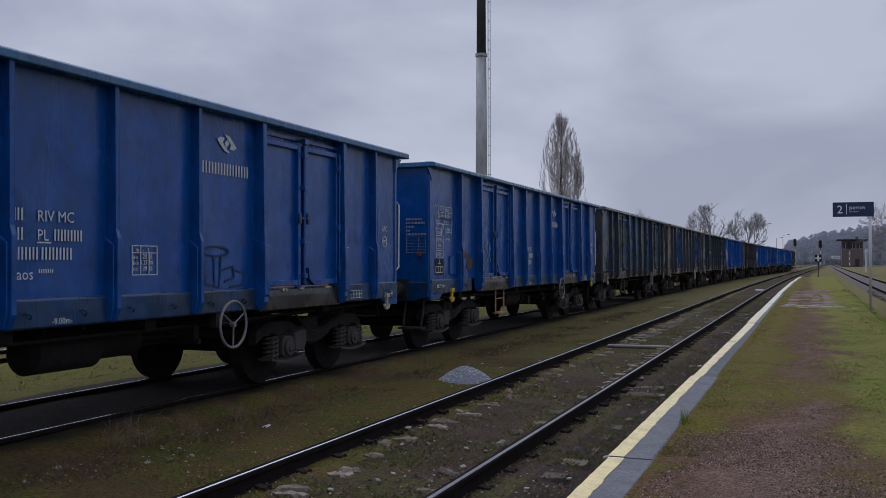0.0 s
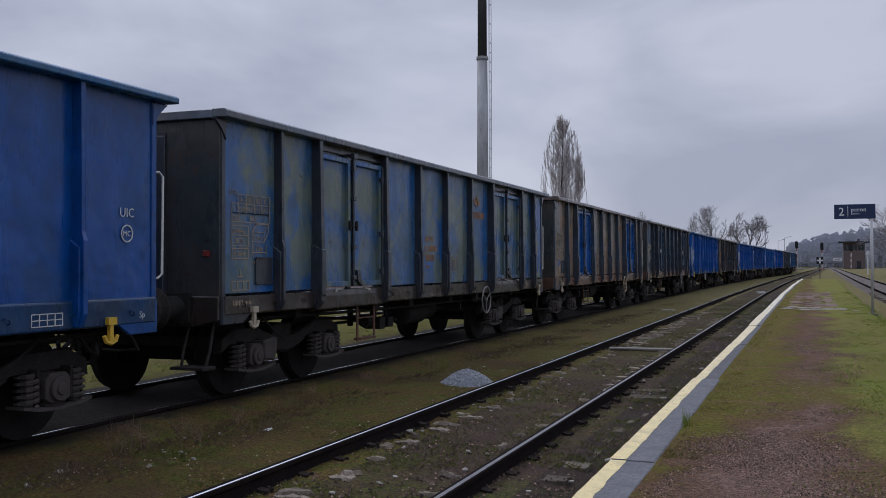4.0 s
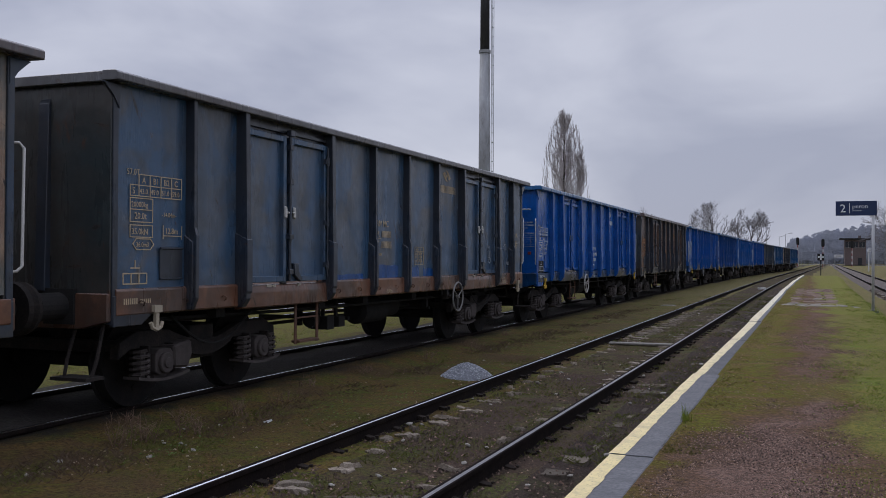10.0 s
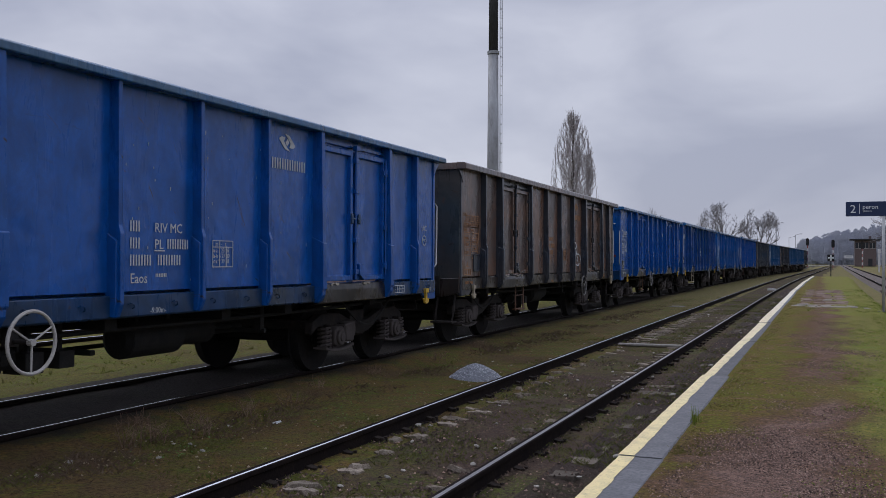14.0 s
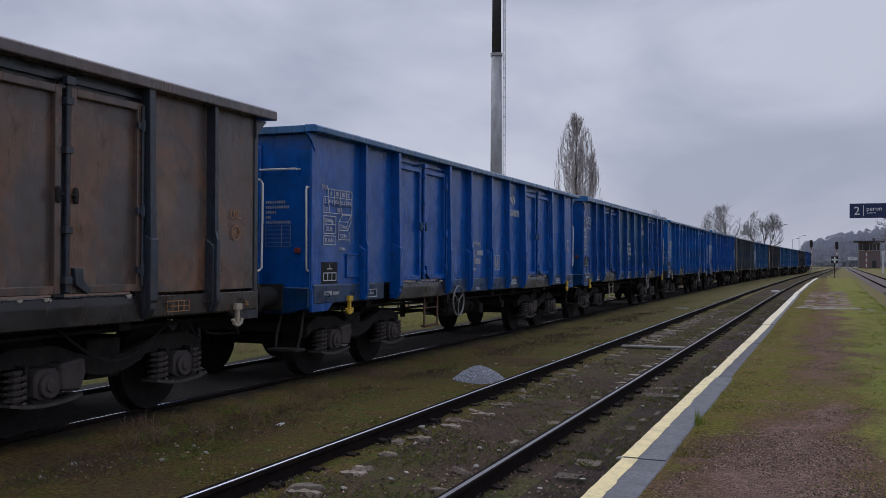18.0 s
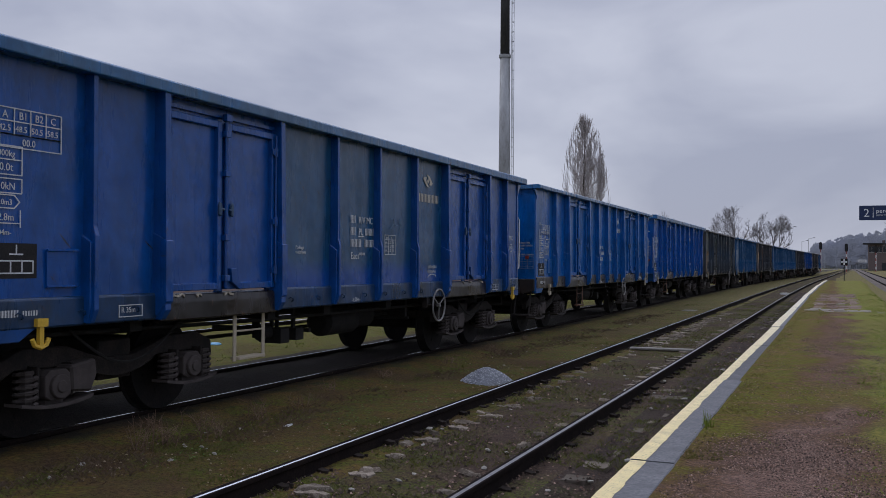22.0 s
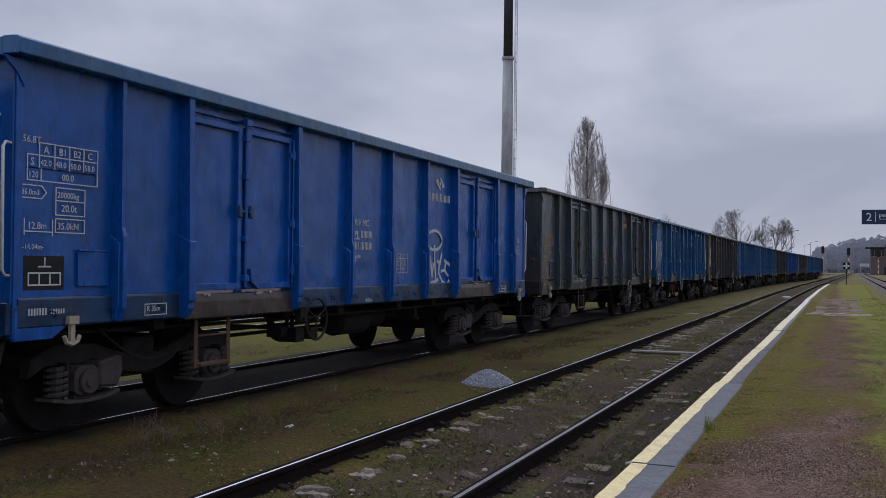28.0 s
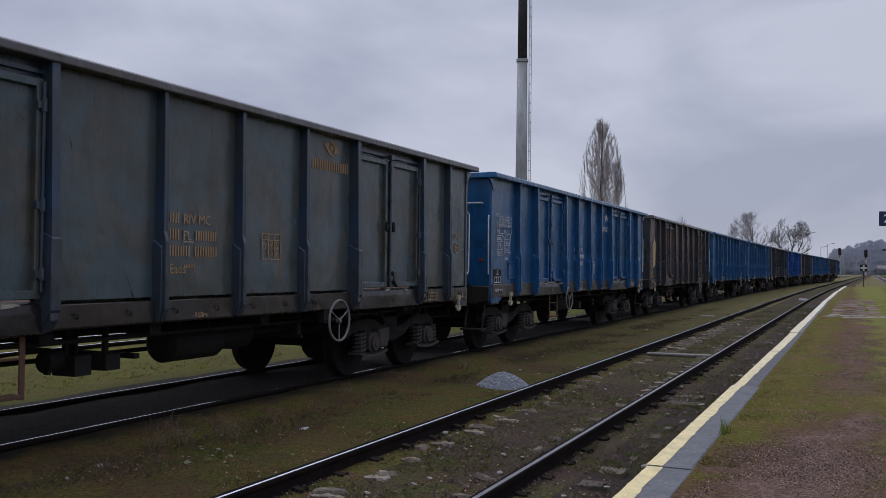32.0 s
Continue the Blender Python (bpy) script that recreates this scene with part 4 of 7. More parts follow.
def small_litter():
    bm = bmesh.new()
    bm_prism(bm, [(-0.07, -0.02), (0.0, -0.05), (0.08, -0.01), (0.03, 0.05), (-0.05, 0.04)], "z", 0, 0.025)
    for v in bm.verts:
        v.co.z += 0.05 * max(0, v.co.x)
    ob = new("paper_scrap", to_mesh("paper_scrap", bm, M_SIGNW))
    ob.matrix_basis = pose(-5.02, 8.25, -0.12, 0, -15, 30) @ Matrix.Scale(0.65, 4)
    tagged(ob, "crumpled white paper scrap on the grass", "litter")
    bm = bmesh.new()
    bm_box(bm, (-0.66, -0.075, -0.03), (0.62, 0.075, 0.012))
    soften(bm, 0.01)
    ob = new("wooden_board", to_mesh("wooden_board", bm, M_STONE))
    ob.matrix_basis = pose(-2.97, 18.35, -0.085, 0, 0, 2)
    tagged(ob, "weathered grey board lying across the track", "board")
    bm = bmesh.new()
    bmesh.ops.create_icosphere(bm, subdivisions=2, radius=0.10)
    for v in bm.verts:
        v.co = Vector((v.co.x * 1.5, v.co.y, v.co.z * 0.45)) * (1 + 0.25 * noise.noise(v.co * 20))
    ob = new("plastic_bag", to_mesh("plastic_bag", bm, M_BLUEBAG))
    ob.matrix_basis = pose(-11.0, 15.4, -0.08)
    tagged(ob, "crumpled light blue plastic bag in the grass", "litter")
    bm = bmesh.new()
    bm_prism(bm, [(-0.22, -0.25), (0.2, -0.28), (0.25, 0.22), (-0.18, 0.26)], "z", -0.03, 0.03)
    ob = new("pale_stone_slab", to_mesh("pale_stone_slab", bm, M_STONE))
    ob.matrix_basis = pose(-4.7, 34.0, -0.11)
    tagged(ob, "pale stone slab lying beside the track", "stone")
    bm = bmesh.new()
    bm_box(bm, (-0.2, -0.15, -0.05), (0.2, 0.15, 0.06))
    soften(bm, 0.02)
    ob = new("white_block", to_mesh("white_block", bm, M_SIGWHITE))
    ob.matrix_basis = pose(-2.7 + bend(56), 56, -0.1, 0, 0, 20)
    tagged(ob, "whitewashed marker stone between the rails", "marker")


small_litter()


# ---------------------------------------------------------------- platform sign, markers, signals
def build_sign():
    root = new("platform_sign")
    root.matrix_basis = pose(1.45, 27.2, 0.20)
    tagged(root, "navy platform sign with white lettering on a pale post", "sign")
    bm = bmesh.new()
    bm_rod(bm, (0, 0.03, -0.05), (0, 0.03, 2.84), 0.036, 14)
    part("post", bm, M_POST, root, "pale grey steel post", True)
    bm = bmesh.new()
    bm_box(bm, (-0.90, -0.02, 2.47), (0.09, 0.0, 2.85))
    soften(bm, 0.006)
    board = part("board", bm, M_NAVY, root)
    turn = pose(0, -0.0225, 0, 0, 0, -90)
    for body, size, x, z in (("2", 0.30, -0.80, 2.56), ("peron", 0.155, -0.50, 2.66), ("platform", 0.062, -0.49, 2.585)):
        shared("lettering", letters(body, size, M_SIGNW), board, pose(x, -0.022, z) @ turn.to_3x3().to_4x4(), "white lettering")
    bm = bmesh.new()
    bm_box(bm, (-0.575, -0.0235, 2.53), (-0.562, -0.0205, 2.80))
    part("divider", bm, M_SIGNW, board)
    bm = bmesh.new()
    bm_box(bm, (-0.13, -0.11, -0.05), (0.13, 0.17, 0.012))
    part("footing", bm, M_KERB, root)


build_sign()


def cross_marker():
    root = new("cross_marker")
    root.matrix_basis = pose(0.63, 89.5, 0.05)
    tagged(root, "black marker board with a white cross on a thin post", "marker")
    bm = bmesh.new()
    bm_rod(bm, (0, 0, 0), (0, 0, 1.6), 0.035, 8)
    part("post", bm, M_SIGBLACK, root)
    bm = bmesh.new()
    bm_box(bm, (-0.28, -0.03, 1.42), (0.28, -0.01, 2.0))
    part("board", bm, M_SIGBLACK, root)
    bm = bmesh.new()
    bm_box(bm, (-0.24, -0.045, 1.65), (0.24, -0.032, 1.78))
    bm_box(bm, (-0.065, -0.045, 1.47), (0.065, -0.032, 1.96))
    part("cross", bm, M_SIGNW, root, "white cross")


cross_marker()


def light_signal(x, y, top, label):
    root = new("light_signal")
    root.matrix_basis = pose(x, y, -0.15)
    tagged(root, label, "signal", "signals at the station exit")
    n = 7
    for i in range(n):
        bm = bmesh.new()
        z0, z1 = (top - 1.8) * i / n, (top - 1.8) * (i + 1) / n
        bm_rod(bm, (0, 0, z0), (0, 0, z1 - 0.002), 0.095, 10)
        part("mast_band", bm, M_SIGWHITE if i % 2 else M_SIGRED, root)
    bm = bmesh.new()
    pts = []
    for i in range(16):
        a = 2 * math.pi * i / 16
        pts.append((0.36 * math.cos(a), (0.58 if math.sin(a) > 0 else -0.58) + 0.36 * math.sin(a)))
    bm_prism(bm, pts, "y", -0.05, 0.02)
    for v in bm.verts:
        v.co.z += top - 1.0
    part("signal_head", bm, M_SIGBLACK, root, "black oval signal board")
    for dz in (0.58, 0.19, -0.19, -0.58):
        bm = bmesh.new()
        bm_rod(bm, (0, -0.25, top - 1.0 + dz), (0, -0.05, top - 1.0 + dz), 0.14, 12)
        part("lamp_hood", bm, M_SIGBLACK, root)
    bm = bmesh.new()
    bm_box(bm, (0.12, -0.03, 0.2), (0.2, 0.03, top - 1.9))
    part("ladder", bm, M_POST, root)


light_signal(-3.50, 250, 7.2, "black light signal on a red and white mast beside the wagons")
light_signal(2.15, 240, 6.6, "black light signal on a red and white mast beyond the platform")
light_signal(8.70, 250, 6.4, "black light signal on a banded mast near the signal box")


def name_board():
    root = new("white_board")
    root.matrix_basis = pose(4.6, 200, -0.2)
    tagged(root, "small white board on a post by the track", "sign")
    bm = bmesh.new()
    bm_rod(bm, (-0.72, 0, 0), (-0.72, 0, 2.9), 0.04, 6)
    part("post", bm, M_LAMPP, root)
    bm = bmesh.new()
    bm_box(bm, (-0.8, -0.06, 2.2), (0.75, -0.02, 2.75))
    part("board", bm, M_SIGWHITE, root)
    bm = bmesh.new()
    bm_box(bm, (-0.5, -0.075, 2.4), (0.5, -0.062, 2.54))
    part("lettering_bar", bm, M_GREYMARK, root)


name_board()


def signal_box():
    root = new("signal_box")
    root.matrix_basis = pose(12.6, 325, -0.1)
    tagged(root, "brick signal box with a dark overhanging flat roof", "building")
    bm = bmesh.new()
    bm_box(bm, (-3.4, 0, 0), (2.7, 6, 8.0))
    part("wall", bm, M_BRICK, root, "red-brown brick walls")
    bm = bmesh.new()
    bm_box(bm, (-4.9, -1.2, 8.0), (4.0, 7.2, 8.45))
    soften(bm, 0.05)
    part("roof", bm, M_ROOF, root, "dark overhanging flat roof")
    for x in (-3.2, -1.2, 0.8):
        bm = bmesh.new()
        bm_box(bm, (x, -0.06, 5.5), (x + 1.6, 0.0, 7.3))
        win = part("window", bm, M_GLASS, root, "dark glazed window")
        bm = bmesh.new()
        bm_box(bm, (x - 0.08, -0.09, 5.38), (x + 1.68, 0.02, 5.49))
        part("sill", bm, M_ROAD, win)
        bm = bmesh.new()
        bm_box(bm, (x + 0.76, -0.09, 5.5), (x + 0.84, -0.062, 7.3))
        part("glazing_bar", bm, M_ROAD, win)
    bm = bmesh.new()
    bm_box(bm, (0.4, -0.06, 0), (1.6, 0.0, 2.3))
    part("door", bm, M_ROOF, root, "dark door")
    bm = bmesh.new()
    bm_box(bm, (0.6, 2.6, 8.4), (1.4, 3.4, 9.3))
    part("chimney", bm, M_BRICK, root)


signal_box()


def fence():
    root = tagged(new("mesh_fence"), "pale wire fence with concrete posts beyond the far track", "fence")
    ys = [62 + 2.6 * i for i in range(26)]
    for y in ys:
        bm = bmesh.new()
        bm_box(bm, (8.6 - 0.05, y - 0.05, -0.25), (8.6 + 0.05, y + 0.05, 1.75))
        part("post", bm, M_POST, root)
    for z in (0.3, 0.75, 1.2, 1.62):
        bm = bmesh.new()
        bm_rod(bm, (8.6, ys[0], z), (8.6, ys[-1], z), 0.018, 4)
        part("wire", bm, M_POST, root)


fence()


def lamp_post(x, y, tall):
    root = new("street_lamp")
    root.matrix_basis = pose(x, y, -0.15)
    tagged(root, "tall grey street lamp with a short arm", "street lamp", "lamps behind the siding")
    bm = bmesh.new()
    bm_rod(bm, (0, 0, 0), (0, 0, tall), 0.06, 8, 0.045)
    part("pole", bm, M_LAMPP, root)
    bm = bmesh.new()
    bm_rod(bm, (0, 0, tall - 0.05), (1.1, 0, tall + 0.2), 0.03, 6)
    part("arm", bm, M_LAMPP, root)
    bm = bmesh.new()
    bm_box(bm, (0.9, -0.12, tall + 0.13), (1.5, 0.12, tall + 0.27))
    soften(bm, 0.03)
    part("lamp_head", bm, M_LAMPP, root)


lamp_post(-9.6, 225, 9.8)
lamp_post(-5.9, 235, 7.6)
lamp_post(-7.6, 245, 7.2)


def platform_lamp():
    root = new("low_lamp_post")
    root.matrix_basis = pose(7.9, 160, -0.2)
    tagged(root, "short white post with a box on top beside the far track", "post")
    bm = bmesh.new()
    bm_box(bm, (-0.1, -0.1, 0), (0.1, 0.1, 2.9))
    part("post", bm, M_SIGWHITE, root)
    bm = bmesh.new()
    bm_box(bm, (-0.16, -0.2, 2.9), (0.28, 0.2, 3.5))
    soften(bm, 0.03)
    part("box", bm, M_SIGWHITE, root)


platform_lamp()


def chimney():
    root = new("factory_chimney")
    root.matrix_basis = pose(-28.72, 85.3, -0.15)
    tagged(root, "tall grey steel chimney, sooty above, with caged ladder", "chimney")
    bm = bmesh.new()
    bm_rod(bm, (0, 0, 0), (0, 0, 21.0), 0.60, 28, 0.475)
    part("lower_shaft", bm, M_CHIM, root, "weathered grey lower shaft", True)
    bm = bmesh.new()
    bm_rod(bm, (0, 0, 20.9), (0, 0, 34), 0.44, 28, 0.40)
    part("upper_shaft", bm, M_SOOT, root, "dark sooty upper shaft", True)
    bm = bmesh.new()
    bm_rod(bm, (0, 0, 20.85), (0, 0, 21.12), 0.56, 28)
    part("flange", bm, M_CHIM, root)
    a = Vector((0.95, 0.31, 0)).normalized()
    s = Vector((-a.y, a.x, 0))
    base = a * 0.63
    for k in (-0.16, 0.16):
        bm = bmesh.new()
        p = base + s * k
        bm_rod(bm, (p.x, p.y, 2), (p.x, p.y, 33.5), 0.03, 5)
        part("ladder_rail", bm, M_LADDER, root)
    me = None
    for i in range(105):
        z = 2.2 + i * 0.3
        if me is None:
            bm = bmesh.new()
            p, q = base - s * 0.16, base + s * 0.16
            bm_rod(bm, (p.x, p.y, 0), (q.x, q.y, 0), 0.018, 4)
            me = to_mesh("rung", bm, M_LADDER)
        shared("rung", me, root, pose(0, 0, z))
    hoop = None
    for i in range(34):
        if hoop is None:
            bm = bmesh.new()
            pts = []
            for j in range(9):
                t = math.pi * j / 8
                p = base + s * (0.20 * math.cos(t)) + a * (0.22 * math.sin(t))
                pts.append((p.x, p.y, 0))
            bm_path(bm, pts, 0.022, 4)
            hoop = to_mesh("cage_hoop", bm, M_LADDER)
        shared("cage_hoop", hoop, root, pose(0, 0, 3.5 + i * 0.9))
    for j in (1, 3, 4, 5, 7):
        t = math.pi * j / 8
        p = base + s * (0.20 * math.cos(t)) + a * (0.22 * math.sin(t))
        bm = bmesh.new()
        bm_rod(bm, (p.x, p.y, 3.5), (p.x, p.y, 33.2), 0.02, 4)
        part("cage_bar", bm, M_LADDER, root)


chimney()


# ---------------------------------------------------------------- bare trees
def twig_prism(verts, faces, a, b, r0, r1):
    d = (b - a)
    if d.length < 1e-4:
        return
    u = d.orthogonal().normalized()
    w = d.normalized().cross(u)
    o = len(verts)
    for base, r in ((a, r0), (b, r1)):
        for k in range(3):
            t = 2.0944 * k
            verts.append(tuple(base + (u * math.cos(t) + w * math.sin(t)) * r))
    for k in range(3):
        j = (k + 1) % 3
        faces.append((o + k, o + j, o + 3 + j, o + 3 + k))


def grow(verts, faces, p, d, length, r, level, rng, spread, dome=None):
    """A limb in bent lengths that forks into thinner ones, inside the crown's dome where one is given."""
    steps = 4
    for i in range(steps):
        q = p + d * (length / steps)
        if dome and (q.x ** 2 + q.y ** 2) / dome[1] ** 2 + ((q.z - dome[0]) / dome[2]) ** 2 > rng.uniform(0.8, 1.08):
            return
        r1 = r * 0.84
        twig_prism(verts, faces, p, q, r, r1)
        p, r = q, r1
        d = (d + Vector((rng.gauss(0, 0.12), rng.gauss(0, 0.12), rng.gauss(0, 0.09) + 0.02))).normalized()
        if level > 0 and i > 0:
            for _ in range(2 if rng.random() < (0.68 if dome else 0.3) or i == steps - 1 else 1):
                side = Vector((rng.gauss(0, 1), rng.gauss(0, 1), rng.gauss(0, 0.5))).normalized()
                nd = (d + side * spread * rng.uniform(0.6, 1.1) + Vector((0, 0, 0.10))).normalized()
                grow(verts, faces, p, nd, length * rng.uniform(0.50, 0.72), max(r * 0.66, 0.018), level - 1, rng, spread, dome)


def bare_tree(x, y, tall, label, seed, group="", levels=4, spread=0.80, trunk=0.26, wide=1.0, dome=None):
    rng = random.Random(seed)
    root = new("bare_tree")
    root.matrix_basis = pose(x, y, -0.2)
    tagged(root, label, "tree", group)
    h = tall * trunk
    bm = bmesh.new()
    bm_rod(bm, (0, 0, 0), (0, 0, h), tall * 0.030, 10, tall * 0.022)
    part("trunk", bm, M_BARK, root, "", True)
    verts, faces = [], []
    limbs = 8
    for i in range(limbs):
        a = 6.283 * i / limbs + rng.uniform(-0.4, 0.4)
        out = 0.12 if i == 0 else (0.7, 1.9, 1.1, 2.6, 1.5)[i % 5] * rng.uniform(0.85, 1.15) * wide
        d = Vector((math.cos(a) * out, math.sin(a) * out, 1.0)).normalized()
        grow(verts, faces, Vector((0, 0, h * rng.uniform(0.72, 1.0))), d, tall * (0.33 if i == 0 else rng.uniform(0.29, 0.36)), tall * (0.0120 if dome else 0.0175), levels, rng, spread, dome)
    c = new("crown", raw("crown", verts, faces, M_TWIG))
    c.parent = root
    tagged(c, "leafless branches and twigs")
    return root


def poplar(x, y, tall, wide, seed):
    rng = random.Random(seed)
    root = new("poplar")
    root.matrix_basis = pose(x, y, -0.2)
    tagged(root, "tall bare columnar poplar with dense upright twigs", "tree")
    bm = bmesh.new()
    bm_rod(bm, (0, 0, 0), (0, 0, tall * 0.5), 0.45, 10, 0.22)
    bm_rod(bm, (0, 0, tall * 0.5), (0.2, 0, tall * 0.96), 0.22, 8, 0.03)
    part("trunk", bm, M_BARK, root, "", True)
    verts, faces = [], []
    for i in range(330):
        side = i % 4 == 0
        top_z = tall * (0.74 if side else 1.0)
        u = rng.uniform(0.05, 0.88)
        z = top_z * u
        a = rng.uniform(0, 6.283)
        taper = min(1.0, (1.02 - u) * 1.75) * (0.72 + 0.28 * min(1.0, u * 3))
        reach = wide * (0.22 if side else 0.40) * taper * rng.uniform(0.25, 1.0)
        base = Vector((wide * 0.29, 0.0, 0.0)) if side else Vector((0, 0, 0))
        p = base + Vector((0, 0, z))
        q = p + Vector((math.cos(a) * reach, math.sin(a) * reach, reach * rng.uniform(0.9, 1.6)))
        lim = top_z * (0.98 - 0.10 * min(1.0, reach / 1.4))
        top = q + Vector((rng.gauss(0, 0.2), rng.gauss(0, 0.2), tall * rng.uniform(0.06, 0.15)))
        if top.z > lim:
            top.z = max(q.z + 0.2, lim - rng.uniform(0, 1.5))
        r = rng.uniform(0.04, 0.07)
        twig_prism(verts, faces, p, q, r, r * 0.7)
        twig_prism(verts, faces, q, top, r * 0.7, 0.02)
        for _ in range(14):
            s = q.lerp(top, rng.uniform(0.0, 0.9)) if rng.random() < 0.75 else p.lerp(q, rng.uniform(0.4, 1))
            e = s + Vector((rng.gauss(0, 0.26), rng.gauss(0, 0.26), rng.uniform(0.5, 1.5)))
            if e.z < tall:
                twig_prism(verts, faces, s, e, 0.024, 0.010)
    c = new("crown", raw("crown", verts, faces, M_TWIG_POP))
    c.parent = root
    tagged(c, "dense upright bare twigs")


poplar(-38.9, 157, 27.8, 9.2, 3)
bare_tree(-19.3, 205, 16.8, "broad bare tree behind the wagons", 11, "bare trees behind the siding", 4, wide=1.35, dome=(7.8, 5.4, 6.3))
bare_tree(-12.4, 213, 15.6, "broad bare tree with a rounded crown behind the wagons", 12, "bare trees behind the siding", 4, wide=1.3, dome=(7.4, 4.6, 6.0))
bare_tree(-22.6, 235, 10.0, "smaller bare tree behind the wagons", 14, "bare trees behind the siding", 3)
bare_tree(-32.6, 200, 15.4, "small rounded bare tree far behind the wagons", 16, "bare trees behind the siding", 4, dome=(7.4, 3.2, 5.4))
bare_tree(12.4, 128, 11.6, "tall bare tree beyond the far track", 18, "", 4, wide=1.25)
bare_tree(18.5, 150, 13.0, "bare tree beside the fence", 19, "", 4)


def far_woods():
    """A wood of bare trees far off: stems and masses of twigs."""
    rng = random.Random(77)
    verts, faces = [], []

    def tree(x, y, tall, wide):
        twig_prism(verts, faces, Vector((x, y, -0.5)), Vector((x + rng.gauss(0, 0.4), y, tall * 0.8)), 0.22, 0.08)
        for _ in range(430):
            u = rng.random()
            z = tall * (0.12 + 0.88 * u)
            r = wide * math.sqrt(max(0.02, 1 - abs(u * 1.75 - 0.75) ** 2)) if u < 1 else 0.2
            a, q = rng.uniform(0, 6.283), math.sqrt(rng.random())
            c = Vector((x + r * q * math.cos(a), y + r * q * math.sin(a), z))
            o = len(verts)
            d = Vector((rng.gauss(0, 0.4), rng.gauss(0, 0.06), rng.gauss(0.40, 0.28)))
            s = Vector((rng.uniform(0.12, 0.42), rng.uniform(-0.02, 0.02), rng.uniform(-0.10, 0.10)))
            verts.extend([tuple(c - s), tuple(c + s), tuple(c + d)])
            faces.append((o, o + 1, o + 2))
    for i in range(380):
        x = rng.uniform(-9, 110)
        y = rng.uniform(420, 470)
        rise = min(1.0, max(0.0, (x + 9) / 30))
        tree(x, y, (9.5 + 6.0 * rise) * rng.uniform(0.75, 1.1), rng.uniform(2.4, 4.0))
    for i in range(110):
        x = rng.uniform(28, 110)
        tree(x, rng.uniform(330, 400), rng.uniform(11, 16), rng.uniform(2.6, 4.2))
    for i in range(120):
        tree(rng.uniform(-260, -20), rng.uniform(430, 480), rng.uniform(6, 8), rng.uniform(2.4, 4.0))
    # the closed mass of the wood behind its front trees
    n = 160
    o = len(verts)
    for i in range(n + 1):
        x = -6 + 126 * i / n
        rise = min(1.0, max(0.0, (x + 9) / 30))
        top = (7.6 + 5.4 * rise) * (0.92 + 0.16 * noise.noise((x * 0.16, 1.0, 2.0)) + 0.07 * noise.noise((x * 0.7, 3.0, 2.0)))
        verts.extend([(x, 474, -0.5), (x, 474, top), (x, 490, top * 0.9)])
    for i in range(n):
        a = o + i * 3
        faces.extend([(a, a + 3, a + 4, a + 1), (a + 1, a + 4, a + 5, a + 2)])
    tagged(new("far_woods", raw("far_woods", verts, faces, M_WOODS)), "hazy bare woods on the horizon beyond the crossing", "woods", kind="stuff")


far_woods()


# ---------------------------------------------------------------- the freight wagons
N_CORNER, F_CORNER = -6.39, 6.40


def layout(r1, d1, d2, ra, rb, rc, d3, d4, rd):
    """Where the ribs, the doors (post, middle, post) and the bays of a side stand."""
    doors = ((d1, (d1 + d2) / 2 - 0.01, d2), (d3, (d3 + d4) / 2 - 0.01, d4))
    bays = ((N_CORNER, r1), (r1, d1), (d2, ra), (ra, rb), (rb, rc), (rc, d3), (d4, rd), (rd, F_CORNER))
    return dict(ribs=(r1, ra, rb, rc, rd), doors=doors, bays=bays)


TYPE_A = layout(-5.32, -4.41, -2.42, -1.09, 0.11, 1.35, 2.54, 4.52, 5.54)
TYPE_B = layout(-5.09, -4.06, -2.05, -0.99, 0.11, 1.16, 2.14, 4.22, 5.36)
P, RIBX, RIM = 1.395, 1.515, 1.585
MESHES = {}


def once(key, maker):
    """One mesh for all parts that look alike."""
    if key not in MESHES:
        MESHES[key] = maker()
    return MESHES[key]


def panel_mesh(a, b, mat, seed):
    bm = bmesh.new()
    nx, nz = 9, 12
    grid = []
    for j in range(nz + 1):
        row = []
        for i in range(nx + 1):
            y, z = a + (b - a) * i / nx, 1.208 + (3.072 - 1.208) * j / nz
            edge = min(i, nx - i) / (nx / 2) * min(1, min(j, nz - j) / (nz / 2))
            x = P - 0.026 * edge * (0.7 + 0.8 * noise.noise((y * 1.1 + seed * 3.3, z * 1.2, seed))) + 0.013 * edge * noise.noise((y * 3.2 + seed, z * 2.6, 2.0))
            row.append(bm.verts.new((x, y, z)))
        grid.append(row)
    for j in range(nz):
        for i in range(nx):
            bm.faces.new((grid[j][i], grid[j][i + 1], grid[j + 1][i + 1], grid[j + 1][i]))
    bm_box(bm, (P - 0.12, a, 1.15), (P - 0.105, b, 3.072))
    me = to_mesh("side_panel", bm, mat, True)
    return me


def rib_mesh(mat):
    bm = bmesh.new()
    bm_prism(bm, [(P - 0.02, 3.068), (RIBX - 0.02, 3.068), (RIBX - 0.02, 1.80), (RIBX + 0.01, 1.72), (RIBX + 0.01, 1.10), (P + 0.08, 0.985), (P - 0.02, 0.985)], "y", -0.027, 0.027)
    bm_prism(bm, [(P - 0.02, 1.74), (RIBX - 0.02, 1.66), (RIBX - 0.02, 1.12), (P + 0.07, 0.99), (P - 0.02, 0.99)], "y", -0.05, 0.05)
    soften(bm, 0.006)
    return to_mesh("rib", bm, mat)


